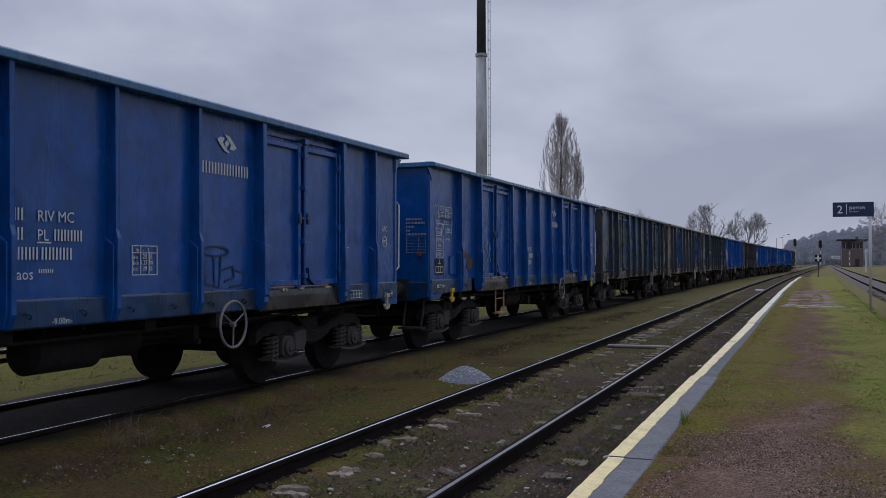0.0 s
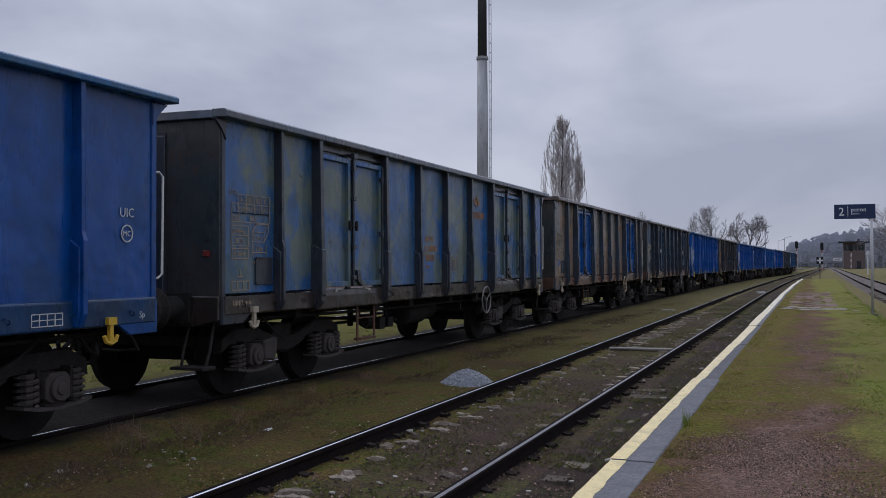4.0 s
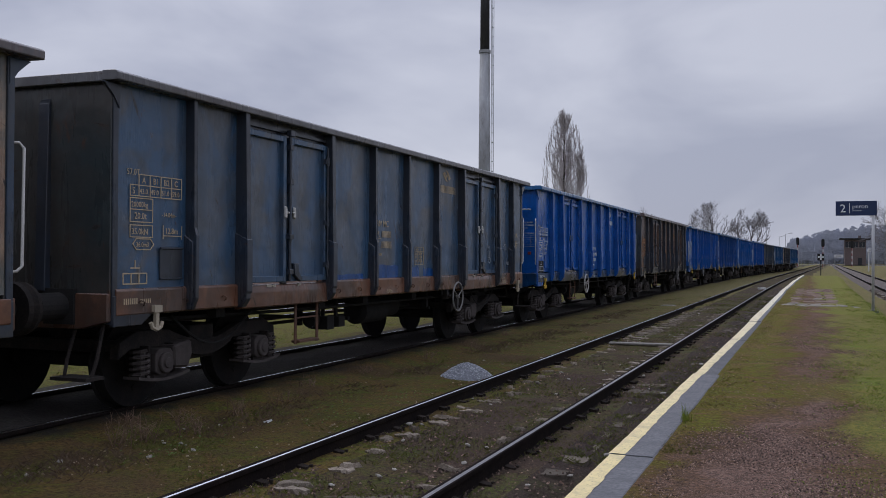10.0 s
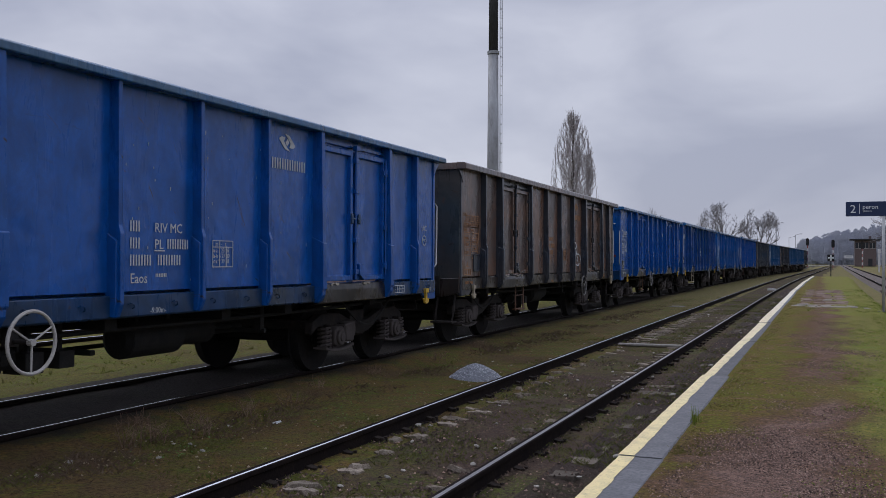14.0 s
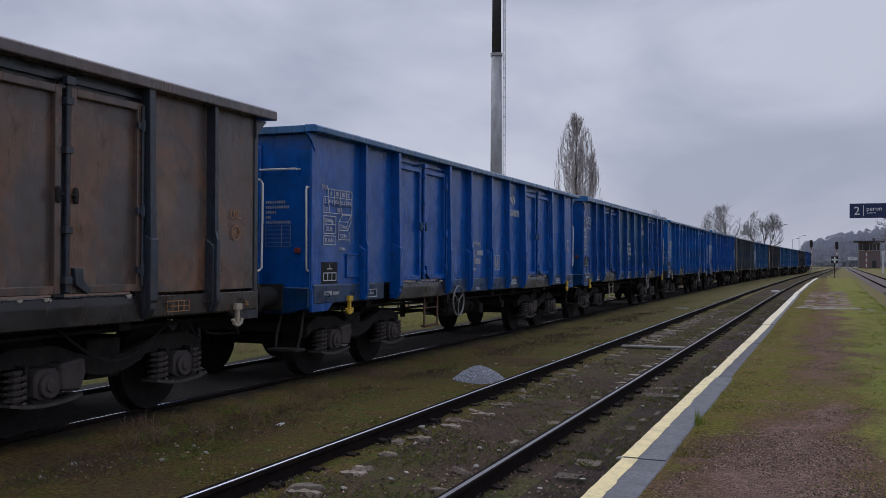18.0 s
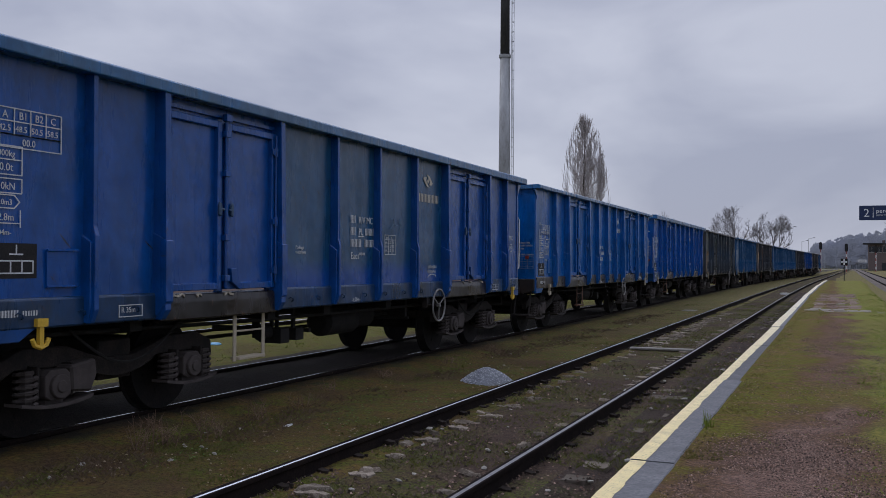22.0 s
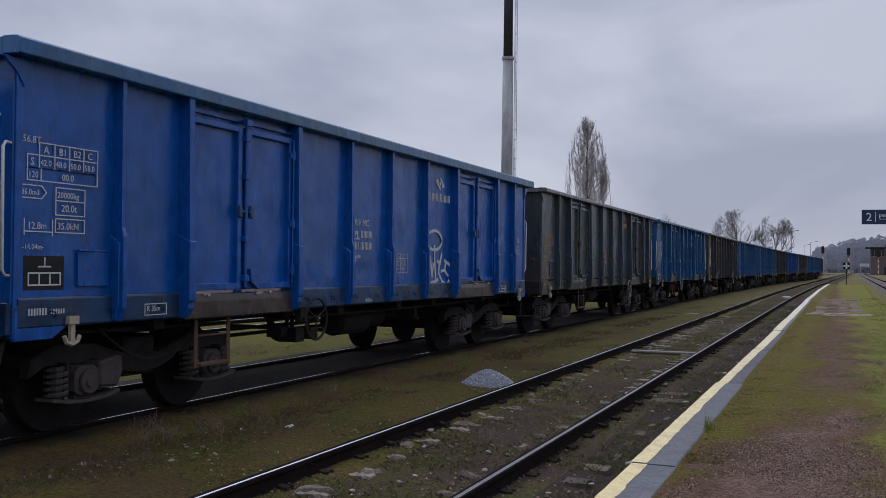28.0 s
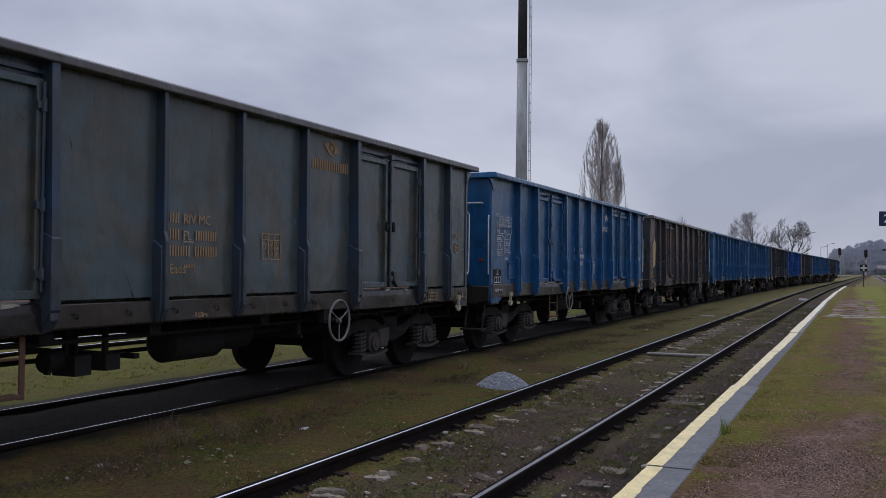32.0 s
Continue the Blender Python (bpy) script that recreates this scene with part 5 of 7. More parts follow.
def door_post_mesh(mat):
    bm = bmesh.new()
    bm_prism(bm, [(P - 0.02, 3.068), (RIBX, 3.068), (RIBX + 0.02, 1.75), (RIBX + 0.02, 1.06), (P + 0.08, 0.97), (P - 0.02, 0.97)], "y", -0.042, 0.042)
    bm_prism(bm, [(P - 0.02, 1.78), (RIBX + 0.035, 1.70), (RIBX + 0.035, 1.14), (P + 0.06, 1.01), (P - 0.02, 1.01)], "y", -0.054, 0.054)
    soften(bm, 0.006)
    return to_mesh("door_post", bm, mat)


def leaf_mesh(w, mat):
    bm = bmesh.new()
    z0, z1, f = 1.225, 2.925, 0.07
    bm_box(bm, (P - 0.02, 0, z0), (P + 0.055, f, z1))
    bm_box(bm, (P - 0.02, w - f, z0), (P + 0.055, w, z1))
    bm_box(bm, (P - 0.02, f, z0), (P + 0.053, w - f, z0 + f))
    bm_box(bm, (P - 0.02, f, z1 - f), (P + 0.053, w - f, z1))
    soften(bm, 0.007)
    nx, nz, grid = 5, 8, []
    for j in range(nz + 1):
        row = []
        for i in range(nx + 1):
            y, z = f + (w - 2 * f) * i / nx, z0 + f + (z1 - z0 - 2 * f) * j / nz
            edge = (min(i, nx - i) / 2.5) * (min(j, nz - j) / 4)
            row.append(bm.verts.new((P + 0.002 - 0.012 * edge * (1 + noise.noise((y * 3, z * 2, w))), y, z)))
        grid.append(row)
    for j in range(nz):
        for i in range(nx):
            bm.faces.new((grid[j][i], grid[j][i + 1], grid[j + 1][i + 1], grid[j + 1][i]))
    return to_mesh("door", bm, mat)


def rim_mesh(mat, up):
    bm = bmesh.new()
    a, b = N_CORNER - 0.14, F_CORNER + 0.21
    for s in (1, -1):
        bm_prism(bm, [(s * (P - 0.03), 3.062), (s * (RIM - 0.055), 3.058), (s * (RIM - 0.045), 3.064), (s * (RIM - 0.045), 3.122 + up), (s * (RIM - 0.080), 3.144 + up), (s * (P - 0.03), 3.148 + up)], "y", a, b)
    for y0, y1 in ((a, N_CORNER + 0.05), (F_CORNER - 0.05, b)):
        bm_box(bm, (-P + 0.03, y0, 3.055), (P - 0.03, y1, 3.140 + up))
    soften(bm, 0.008)
    return to_mesh("top_rim", bm, mat)


def end_mesh(mat):
    """End wall for the far end, in place; the near one is turned round."""
    bm = bmesh.new()
    bm_box(bm, (-P, F_CORNER - 0.05, 1.0), (P, F_CORNER, 3.06))
    soften(bm, 0.006)
    return to_mesh("end_wall", bm, mat)


def end_rib_mesh(mat):
    bm = bmesh.new()
    bm_prism(bm, [(F_CORNER, 3.0), (F_CORNER + 0.07, 2.9), (F_CORNER + 0.11, 1.2), (F_CORNER, 1.1)], "x", -0.06, 0.06)
    soften(bm, 0.006)
    return to_mesh("end_rib", bm, mat)


def flakes_mesh(spans, seed):
    """Ragged pale scabs of old paint and lime along the door sills."""
    rng = random.Random(seed)
    bm = bmesh.new()
    for a, b in spans:
        y = a + rng.uniform(0.05, 0.5)
        while y < b - 0.15:
            w = rng.uniform(0.04, 0.20)
            top = [(y + w * i / 5, rng.uniform(1.185, 1.205)) for i in range(6)]
            low = [(p[0], p[1] - rng.uniform(0.006, 0.034)) for p in top]
            bm_prism(bm, top + low[::-1], "x", P + 0.03, P + 0.0605)
            y += w + rng.uniform(0.12, 0.9)
    return to_mesh("flaked_paint", bm, M_FLAKE)


def headstock_mesh(mat):
    bm = bmesh.new()
    bm_prism(bm, [(-P, 0.93), (-P, 1.18), (P, 1.18), (P, 0.93), (1.1, 0.86), (-1.1, 0.86)], "y", F_CORNER - 0.06, F_CORNER + 0.075)
    soften(bm, 0.008)
    return to_mesh("headstock", bm, mat)


def corner_mesh(mat):
    bm = bmesh.new()
    bm_prism(bm, [(P - 0.06, -0.035), (P + 0.016, -0.035), (P + 0.016, 0.035), (P - 0.06, 0.035)], "z", 0.90, 3.056)
    bm_prism(bm, [(-0.55, 1.16), (-0.55, 1.0), (-0.35, 0.88), (0.03, 0.88), (0.03, 1.16)], "x", P - 0.02, P + 0.028)
    bm_prism(bm, [(-0.03, 3.05), (0.19, 3.05), (0.05, 2.95), (-0.03, 2.83)], "x", P + 0.0, P + 0.03)
    soften(bm, 0.006)
    return to_mesh("corner_post", bm, mat)


def skirt_mesh(a, b, mat, flush):
    bm = bmesh.new()
    top = [(P - 0.10, 1.222), (P + 0.022, 1.218), (P + 0.035, 1.200)] if flush else [(P - 0.10, 1.184), (P + 0.035, 1.176)]
    bm_prism(bm, top + [ (P + 0.035, 0.985), (P + 0.015, 0.970), (P - 0.05, 0.970)], "y", a, b)
    soften(bm, 0.006)
    n = max(1, int((b - a) / 0.6))
    for i in range(n):
        y = a + (b - a) * (i + 0.5) / n
        bm_path(bm, [(P + 0.033, y - 0.035, 1.09), (P + 0.055, y - 0.02, 1.105), (P + 0.06, y + 0.02, 1.09), (P + 0.055, y + 0.03, 1.065), (P + 0.033, y + 0.03, 1.055)], 0.007, 5)
    return to_mesh("sole_bar", bm, mat)


def sill_mesh(w, mat):
    bm = bmesh.new()
    bm_prism(bm, [(P - 0.05, 1.205), (P + 0.045, 1.19), (P + 0.055, 1.12), (P + 0.055, 0.955), (P - 0.05, 0.935)], "y", 0, w)
    soften(bm, 0.007)
    return to_mesh("door_sill", bm, mat)


def lintel_mesh(w, mat):
    bm = bmesh.new()
    bm_box(bm, (P - 0.05, 0, 2.91), (P - 0.01, w, 3.068))
    bm_box(bm, (P - 0.02, 0, 2.965), (P + 0.03, w, 3.0))
    return to_mesh("door_lintel", bm, mat)


def lock_mesh(mat):
    bm = bmesh.new()
    bm_rod(bm, (P + 0.07, 0, 1.24), (P + 0.07, 0, 2.97), 0.020, 8)
    for z in (1.34, 1.75, 2.40, 2.80):
        bm_box(bm, (P + 0.03, -0.04, z - 0.03), (P + 0.10, 0.04, z + 0.03))
    bm_box(bm, (P + 0.05, -0.05, 2.93), (P + 0.11, 0.05, 3.0))
    bm_box(bm, (P - 0.035, -0.06, 1.20), (P - 0.005, 0.06, 2.98))
    soften(bm, 0.004)
    return to_mesh("lock_bar", bm, mat)


def hinge_mesh(mat):
    """Hinge rod with knuckles at the outer edge of a door leaf."""
    bm = bmesh.new()
    bm_rod(bm, (P + 0.075, 0, 1.28), (P + 0.075, 0, 2.90), 0.013, 6)
    for z in (1.42, 1.95, 2.72):
        bm_rod(bm, (P + 0.075, 0, z - 0.05), (P + 0.075, 0, z + 0.05), 0.024, 8)
        bm_box(bm, (P + 0.04, -0.02, z - 0.03), (P + 0.075, 0.06, z + 0.03))
    return to_mesh("hinge", bm, mat)


def handle_mesh(mat, s):
    """An upright lever with a bent foot."""
    bm = bmesh.new()
    y = s * 0.10
    bm_prism(bm, [(y - 0.026, 1.975), (y - 0.028, 2.08), (y - 0.012, 2.105), (y + 0.014, 2.10), (y + 0.028, 2.05), (y + 0.022, 1.965)], "x", P + 0.055, P + 0.085)
    bm_box(bm, (P + 0.07, s * 0.06 - 0.022, 2.02), (P + 0.095, s * 0.06 + 0.022, 2.045))
    soften(bm, 0.008)
    return to_mesh("door_handle", bm, mat)


def catch_mesh(mat):
    bm = bmesh.new()
    bm_prism(bm, [(0.06, 1.44), (0.16, 1.44), (0.16, 1.34), (0.26, 1.25), (0.22, 1.22), (0.08, 1.30)], "x", P + 0.05, P + 0.10)
    soften(bm, 0.004)
    return to_mesh("door_catch", bm, mat)


def hook_mesh(mat):
    bm = bmesh.new()
    bm_box(bm, (P + 0.01, -0.055, 0.99), (P + 0.075, 0.055, 1.055))
    bm_box(bm, (P + 0.03, -0.022, 0.83), (P + 0.065, 0.022, 1.0))
    bm_path(bm, [(P + 0.05, -0.085, 0.895), (P + 0.05, -0.06, 0.845), (P + 0.05, 0, 0.825), (P + 0.05, 0.06, 0.845), (P + 0.05, 0.085, 0.895)], 0.020, 6)
    return to_mesh("lashing_hook", bm, mat)


def rail_mesh(mat):
    bm = bmesh.new()
    y = N_CORNER - 0.17
    bm_path(bm, [(P - 0.03, N_CORNER, 2.39), (P - 0.01, y + 0.06, 2.40), (P + 0.005, y + 0.02, 2.36), (P + 0.005, y + 0.03, 1.43), (P - 0.01, y + 0.07, 1.39), (P - 0.03, N_CORNER, 1.38)], 0.013, 8)
    return to_mesh("handrail", bm, mat, True)


def end_rail_mesh(mat):
    bm = bmesh.new()
    y = N_CORNER - 0.12
    bm_path(bm, [(0.71, N_CORNER - 0.03, 2.62), (0.73, y, 2.62), (1.24, y, 2.62), (1.26, N_CORNER - 0.03, 2.62)], 0.014, 6)
    return to_mesh("end_rail", bm, mat)


def step_mesh(mat):
    bm = bmesh.new()
    y = N_CORNER
    bm_box(bm, (P - 0.45, y - 0.28, 0.42), (P - 0.05, y - 0.05, 0.45))
    bm_path(bm, [(P - 0.40, y, 0.92), (P - 0.42, y - 0.1, 0.6), (P - 0.40, y - 0.16, 0.44)], 0.018, 6)
    bm_path(bm, [(P - 0.10, y, 0.92), (P - 0.09, y - 0.1, 0.6), (P - 0.10, y - 0.16, 0.44)], 0.018, 6)
    return to_mesh("end_step", bm, mat)


def plate_mesh(mat):
    bm = bmesh.new()
    bm_box(bm, (P + 0.0, 0, 0), (P + 0.018, 0.34, 0.30))
    bm_rod(bm, (P + 0.02, 0, 0.30), (P + 0.02, 0.34, 0.30), 0.012, 6)
    bm_rod(bm, (P + 0.02, 0, 0.01), (P + 0.02, 0.34, 0.01), 0.008, 6)
    return to_mesh("label_plate", bm, mat)


def buffer_mesh(kind):
    bm = bmesh.new()
    y = F_CORNER + 0.07
    if kind == "sleeve":
        bm_box(bm, (0.875 - 0.17, y - 0.02, 1.06 - 0.16), (0.875 + 0.17, y + 0.03, 1.06 + 0.16))
        bm_rod(bm, (0.875, y, 1.06), (0.875, y + 0.34, 1.06), 0.125, 18)
        bm_rod(bm, (0.875, y + 0.3, 1.06), (0.875, y + 0.56, 1.06), 0.088, 18)
        return to_mesh("buffer", bm, M_BLACK, False)
    bm_rod(bm, (0.875, y + 0.50, 1.06), (0.875, y + 0.555, 1.06), 0.18, 22, 0.235)
    bm_rod(bm, (0.875, y + 0.555, 1.06), (0.875, y + 0.60, 1.06), 0.235, 22, 0.225)
    return to_mesh("buffer_head", bm, M_GEAR, False)


def coupler_mesh():
    bm = bmesh.new()
    y = F_CORNER + 0.07
    bm_box(bm, (-0.12, y, 0.93), (0.12, y + 0.08, 1.19))
    bm_path(bm, [(0, y, 1.06), (0, y + 0.30, 1.06), (0, y + 0.36, 1.12), (0, y + 0.30, 1.16)], 0.045, 8)
    bm_ring(bm, (0.0, y + 0.42, 0.95), "x", 0.15, 0.022, 14, 6)
    bm_rod(bm, (0, y + 0.45, 0.86), (0, y + 0.50, 0.62), 0.03, 8)
    return to_mesh("screw_coupling", bm, M_BLACK)


def hose_mesh():
    bm = bmesh.new()
    y = F_CORNER + 0.07
    bm_path(bm, [(0.38, y, 0.90), (0.40, y + 0.2, 0.66), (0.34, y + 0.4, 0.58), (0.26, y + 0.5, 0.70)], 0.024, 6)
    return to_mesh("brake_hose", bm, M_BLACK)


def grip_mesh():
    bm = bmesh.new()
    y = F_CORNER + 0.07
    bm_path(bm, [(0.62, y, 0.92), (0.64, y + 0.12, 0.68), (0.75, y + 0.25, 0.66), (0.98, y + 0.24, 0.68), (1.05, y, 0.88)], 0.018, 6)
    return to_mesh("shunter_grip", bm, M_GEAR)


def wheel_mesh(mat, r=0.24):
    """Hand brake wheel standing outside the sole bar, at y = 0."""
    bm = bmesh.new()
    c = (P + 0.20, 0, 0.86)
    bm_ring(bm, c, "x", r, 0.015, 28, 8)
    for k in range(3):
        a = 2.094 * k + 0.5
        bm_rod(bm, c, (c[0], r * math.cos(a), c[2] + r * math.sin(a)), 0.009, 6)
    bm_rod(bm, (P + 0.17, 0, 0.86), (P + 0.22, 0, 0.86), 0.028, 10)
    return to_mesh("brake_wheel", bm, mat, False)


def wheel_bracket_mesh():
    bm = bmesh.new()
    bm_rod(bm, (P - 0.25, 0, 0.86), (P + 0.18, 0, 0.86), 0.020, 10)
    bm_box(bm, (P - 0.06, -0.05, 0.82), (P + 0.02, 0.05, 1.06))
    return to_mesh("wheel_bracket", bm, M_GEAR)


def ladder_mesh(mat):
    """Two flat hangers and two rungs under the sole bar."""
    bm = bmesh.new()
    x = P - 0.03
    for y in (-0.37, 0.17):
        bm_box(bm, (x - 0.008, y - 0.028, 0.46), (x + 0.008, y + 0.028, 1.00))
    bm_box(bm, (x - 0.07, -0.345, 0.475), (x + 0.05, 0.145, 0.505))
    bm_box(bm, (x - 0.012, -0.345, 0.765), (x + 0.008, 0.145, 0.785))
    soften(bm, 0.004)
    return to_mesh("stirrup_step", bm, mat)


def underframe_mesh():
    bm = bmesh.new()
    for x in (-0.32, 0.20):
        bm_box(bm, (x, -6.3, 0.80), (x + 0.12, 6.3, 1.15))
    for s in (-1, 1):
        bm_box(bm, (s * 1.20 - 0.06, -6.3, 0.965), (s * 1.20 + 0.06, 6.3, 1.15))
    for y in (-6.2, -4.5, -2.2, -0.9, 0.9, 2.2, 4.5, 6.2):
        bm_box(bm, (-1.24, y - 0.08, 0.86), (1.24, y + 0.08, 1.15))
    return to_mesh("underframe", bm, M_BLACK)


def floor_mesh():
    bm = bmesh.new()
    bm_box(bm, (-1.27, -6.38, 1.15), (1.27, 6.34, 1.20))
    return to_mesh("floor", bm, M_RUSTY)


def brake_gear(which, kind):
    """Hanging brake parts; the two wagon types carry them at different places."""
    one = kind == "A"
    bm = bmesh.new()
    if which == "cylinder":
        y0, y1, z = (0.72, 1.36, 0.72) if one else (0.97, 1.42, 0.66)
        bm_rod(bm, (0.62, y0, z), (0.62, y1, z), 0.17, 18)
        bm_rod(bm, (0.62, y1, z), (0.62, y1 + 0.06, z), 0.12, 18, 0.09)
        bm_rod(bm, (0.62, y1, z), (0.62, y1 + 0.75, z - 0.03), 0.032, 8)
        for y in (y0 + 0.12, y1 - 0.12):
            bm_box(bm, (0.52, y - 0.03, z), (0.72, y + 0.03, 0.97))
    elif which == "reservoir":
        y0, y1 = (-0.18, 0.62) if one else (-0.60, 0.52)
        bm_rod(bm, (0.72, y0, 0.70), (0.72, y1, 0.70), 0.20, 20)
        for y, d in ((y0, -1), (y1, 1)):
            bm_rod(bm, (0.72, y, 0.70), (0.72, y + d * 0.05, 0.70), 0.20, 20, 0.13)
        for y in (y0 + 0.15, y1 - 0.15):
            bm_box(bm, (0.62, y - 0.025, 0.72), (0.82, y + 0.025, 0.97))
    elif which == "rod":
        bm_rod(bm, (0.1, -3.6, 0.58), (0.1, 3.6, 0.58), 0.024, 6)
    elif which == "pipe":
        bm_path(bm, [(1.12, -6.2, 0.90), (1.10, -2.2, 0.84), (1.10, 2.2, 0.84), (1.12, 6.2, 0.90)], 0.020, 6)
    elif which == "lever":
        bm_box(bm, (0.05, -0.80, 0.50), (0.11, -0.69, 0.96))
        bm_box(bm, (-0.6, -0.78, 0.60), (0.9, -0.71, 0.65))
        bm_rod(bm, (0.55, -0.75, 0.63), (0.95, -1.05, 0.68), 0.022, 6)
    elif which == "shaft":
        bm_rod(bm, (-0.9, 1.9, 0.66), (1.1, 1.9, 0.66), 0.028, 8)
        bm_box(bm, (0.98, 1.86, 0.66), (1.06, 1.94, 0.98))
    elif which == "box":
        y, z = (-1.20, 0.54) if one else (2.17, 0.57)
        bm_box(bm, (0.84, y - 0.095, z), (1.02, y + 0.095, z + 0.15))
        bm_box(bm, (0.90, y - 0.03, z + 0.14), (0.94, y + 0.03, 0.97))
    else:
        y = -1.61 if one else 0.74
        bm_box(bm, (0.80, y - 0.10, 0.53), (1.06, y + 0.10, 0.71))
        bm_rod(bm, (0.86, y - 0.26, 0.66), (0.86, y - 0.08, 0.66), 0.095, 12)
        bm_box(bm, (0.84, y - 0.24, 0.55), (0.90, y - 0.20, 0.62))
        for dy in (-0.06, 0.06):
            bm_box(bm, (0.88, y + dy - 0.015, 0.70), (0.93, y + dy + 0.015, 0.97))
    if which not in ("rod", "pipe", "shaft"):
        soften(bm, 0.006)
    return to_mesh("brake_" + which, bm, M_BLACK)


def bogie_frame_mesh():
    bm = bmesh.new()
    bm_box(bm, (-1.0, -0.22, 0.42), (1.0, 0.22, 0.78))
    soften(bm, 0.01)
    bm_rod(bm, (0, 0, 0.7), (0, 0, 0.95), 0.25, 14)
    return to_mesh("bogie", bm, M_GEAR)


def side_frame_mesh():
    """A gull-winged frame: arms over the axles, a sagging middle, guide posts beside each axle box."""
    bm = bmesh.new()
    top = [(-1.42, 0.52), (-1.40, 0.68), (-1.16, 0.78), (-0.66, 0.77), (-0.42, 0.69), (-0.20, 0.63)]
    low = [(0.0, 0.45), (0.20, 0.47), (0.38, 0.54), (0.52, 0.60), (1.24, 0.61), (1.34, 0.56)]
    ring = top + [(-y, z) for y, z in reversed(top)] + list(reversed(low)) + [(-y, z) for y, z in low[1:]]
    bm_prism(bm, ring, "x", 0.95, 1.06)
    for y in (-1.09, -0.71, 0.71, 1.09):
        bm_box(bm, (0.98, y - 0.018, 0.36), (1.17, y + 0.018, 0.64))
    # flanges along the belly
    for i in range(8):
        u, v = -0.48 + 0.12 * i, -0.36 + 0.12 * i
        bm_rod(bm, (1.05, u, 0.46 + 0.50 * u * u), (1.05, v, 0.46 + 0.50 * v * v), 0.014, 5)
    soften(bm, 0.008)
    return to_mesh("side_frame", bm, M_GEAR)


def damper_mesh():
    """The cast hood over one inner spring."""
    bm = bmesh.new()
    bm_prism(bm, [(-0.13, 0.40), (-0.15, 0.62), (0.15, 0.66), (0.17, 0.52), (0.10, 0.38)], "x", 1.02, 1.22)
    soften(bm, 0.02)
    return to_mesh("spring_hood", bm, M_BOX)


def end_beam_mesh():
    bm = bmesh.new()
    bm_box(bm, (-1.0, 1.26, 0.58), (1.0, 1.34, 0.70))
    soften(bm, 0.01)
    return to_mesh("end_beam", bm, M_GEAR)


def axle_box_mesh():
    bm = bmesh.new()
    bm_prism(bm, [(-0.145, 0.385), (-0.145, 0.55), (-0.09, 0.60), (0.09, 0.60), (0.145, 0.55), (0.145, 0.385), (0.08, 0.345), (-0.08, 0.345)], "x", 0.98, 1.20)
    bm_rod(bm, (1.19, 0, 0.462), (1.235, 0, 0.462), 0.105, 14)
    bm_rod(bm, (1.23, 0, 0.462), (1.25, 0, 0.462), 0.055, 10)
    soften(bm, 0.008)
    bm_box(bm, (1.05, -0.10, 0.30), (1.15, 0.10, 0.36))
    return to_mesh("axle_box", bm, M_BOX)


def spring_plate_mesh():
    bm = bmesh.new()
    ys = [-0.40 + 0.10 * i for i in range(9)]
    bm_prism(bm, [(y, 0.285 + 0.28 * y * y) for y in ys] + [(y, 0.313 + 0.28 * y * y) for y in reversed(ys)], "x", 1.02, 1.21)
    return to_mesh("spring_plate", bm, M_BOX)


def spring_mesh():
    bm = bmesh.new()
    n, turns = 40, 5
    pts = [(1.11 + 0.085 * math.cos(2 * math.pi * turns * i / n), 0.085 * math.sin(2 * math.pi * turns * i / n), 0.33 + 0.27 * i / n) for i in range(n + 1)]
    bm_path(bm, pts, 0.019, 5)
    bm_rod(bm, (1.11, 0, 0.33), (1.11, 0, 0.60), 0.055, 8)
    return to_mesh("coil_spring", bm, M_BOX)


def wheelset_mesh():
    """Axle along x at the origin with two tyred wheels."""
    bm = bmesh.new()
    bm_rod(bm, (-1.0, 0, 0), (1.0, 0, 0), 0.085, 12)
    for s in (-1, 1):
        bm_rod(bm, (s * 0.68, 0, 0), (s * 0.70, 0, 0), 0.49, 30)
        bm_rod(bm, (s * 0.70, 0, 0), (s * 0.815, 0, 0), 0.462, 30, 0.455)
        bm_rod(bm, (s * 0.62, 0, 0), (s * 0.86, 0, 0), 0.13, 14)
        for k in range(6):
            a = math.pi * k / 3
            bm_box(bm, (s * 0.816 - 0.004, 0.27 * math.cos(a) - 0.03, 0.27 * math.sin(a) - 0.03), (s * 0.816 + 0.004, 0.27 * math.cos(a) + 0.03, 0.27 * math.sin(a) + 0.03))
    return to_mesh("wheelset", bm, [M_WHEELDK])


def pipe_mesh():
    bm = bmesh.new()
    pts = [(1.16, -0.75 + 1.5 * i / 10, 0.92 - 0.34 * math.sin(math.pi * i / 10)) for i in range(11)]
    bm_path(bm, pts, 0.014, 5)
    return to_mesh("bogie_hose", bm, M_BLACK)


M_WHEELDK = grained("grimy_black_wheels", (0.015, 0.015, 0.016), (0.030, 0.025, 0.022), 8, 0.85, 0.0, 0.2)
TURN = pose(0, 0, 0, 0, 0, 180)


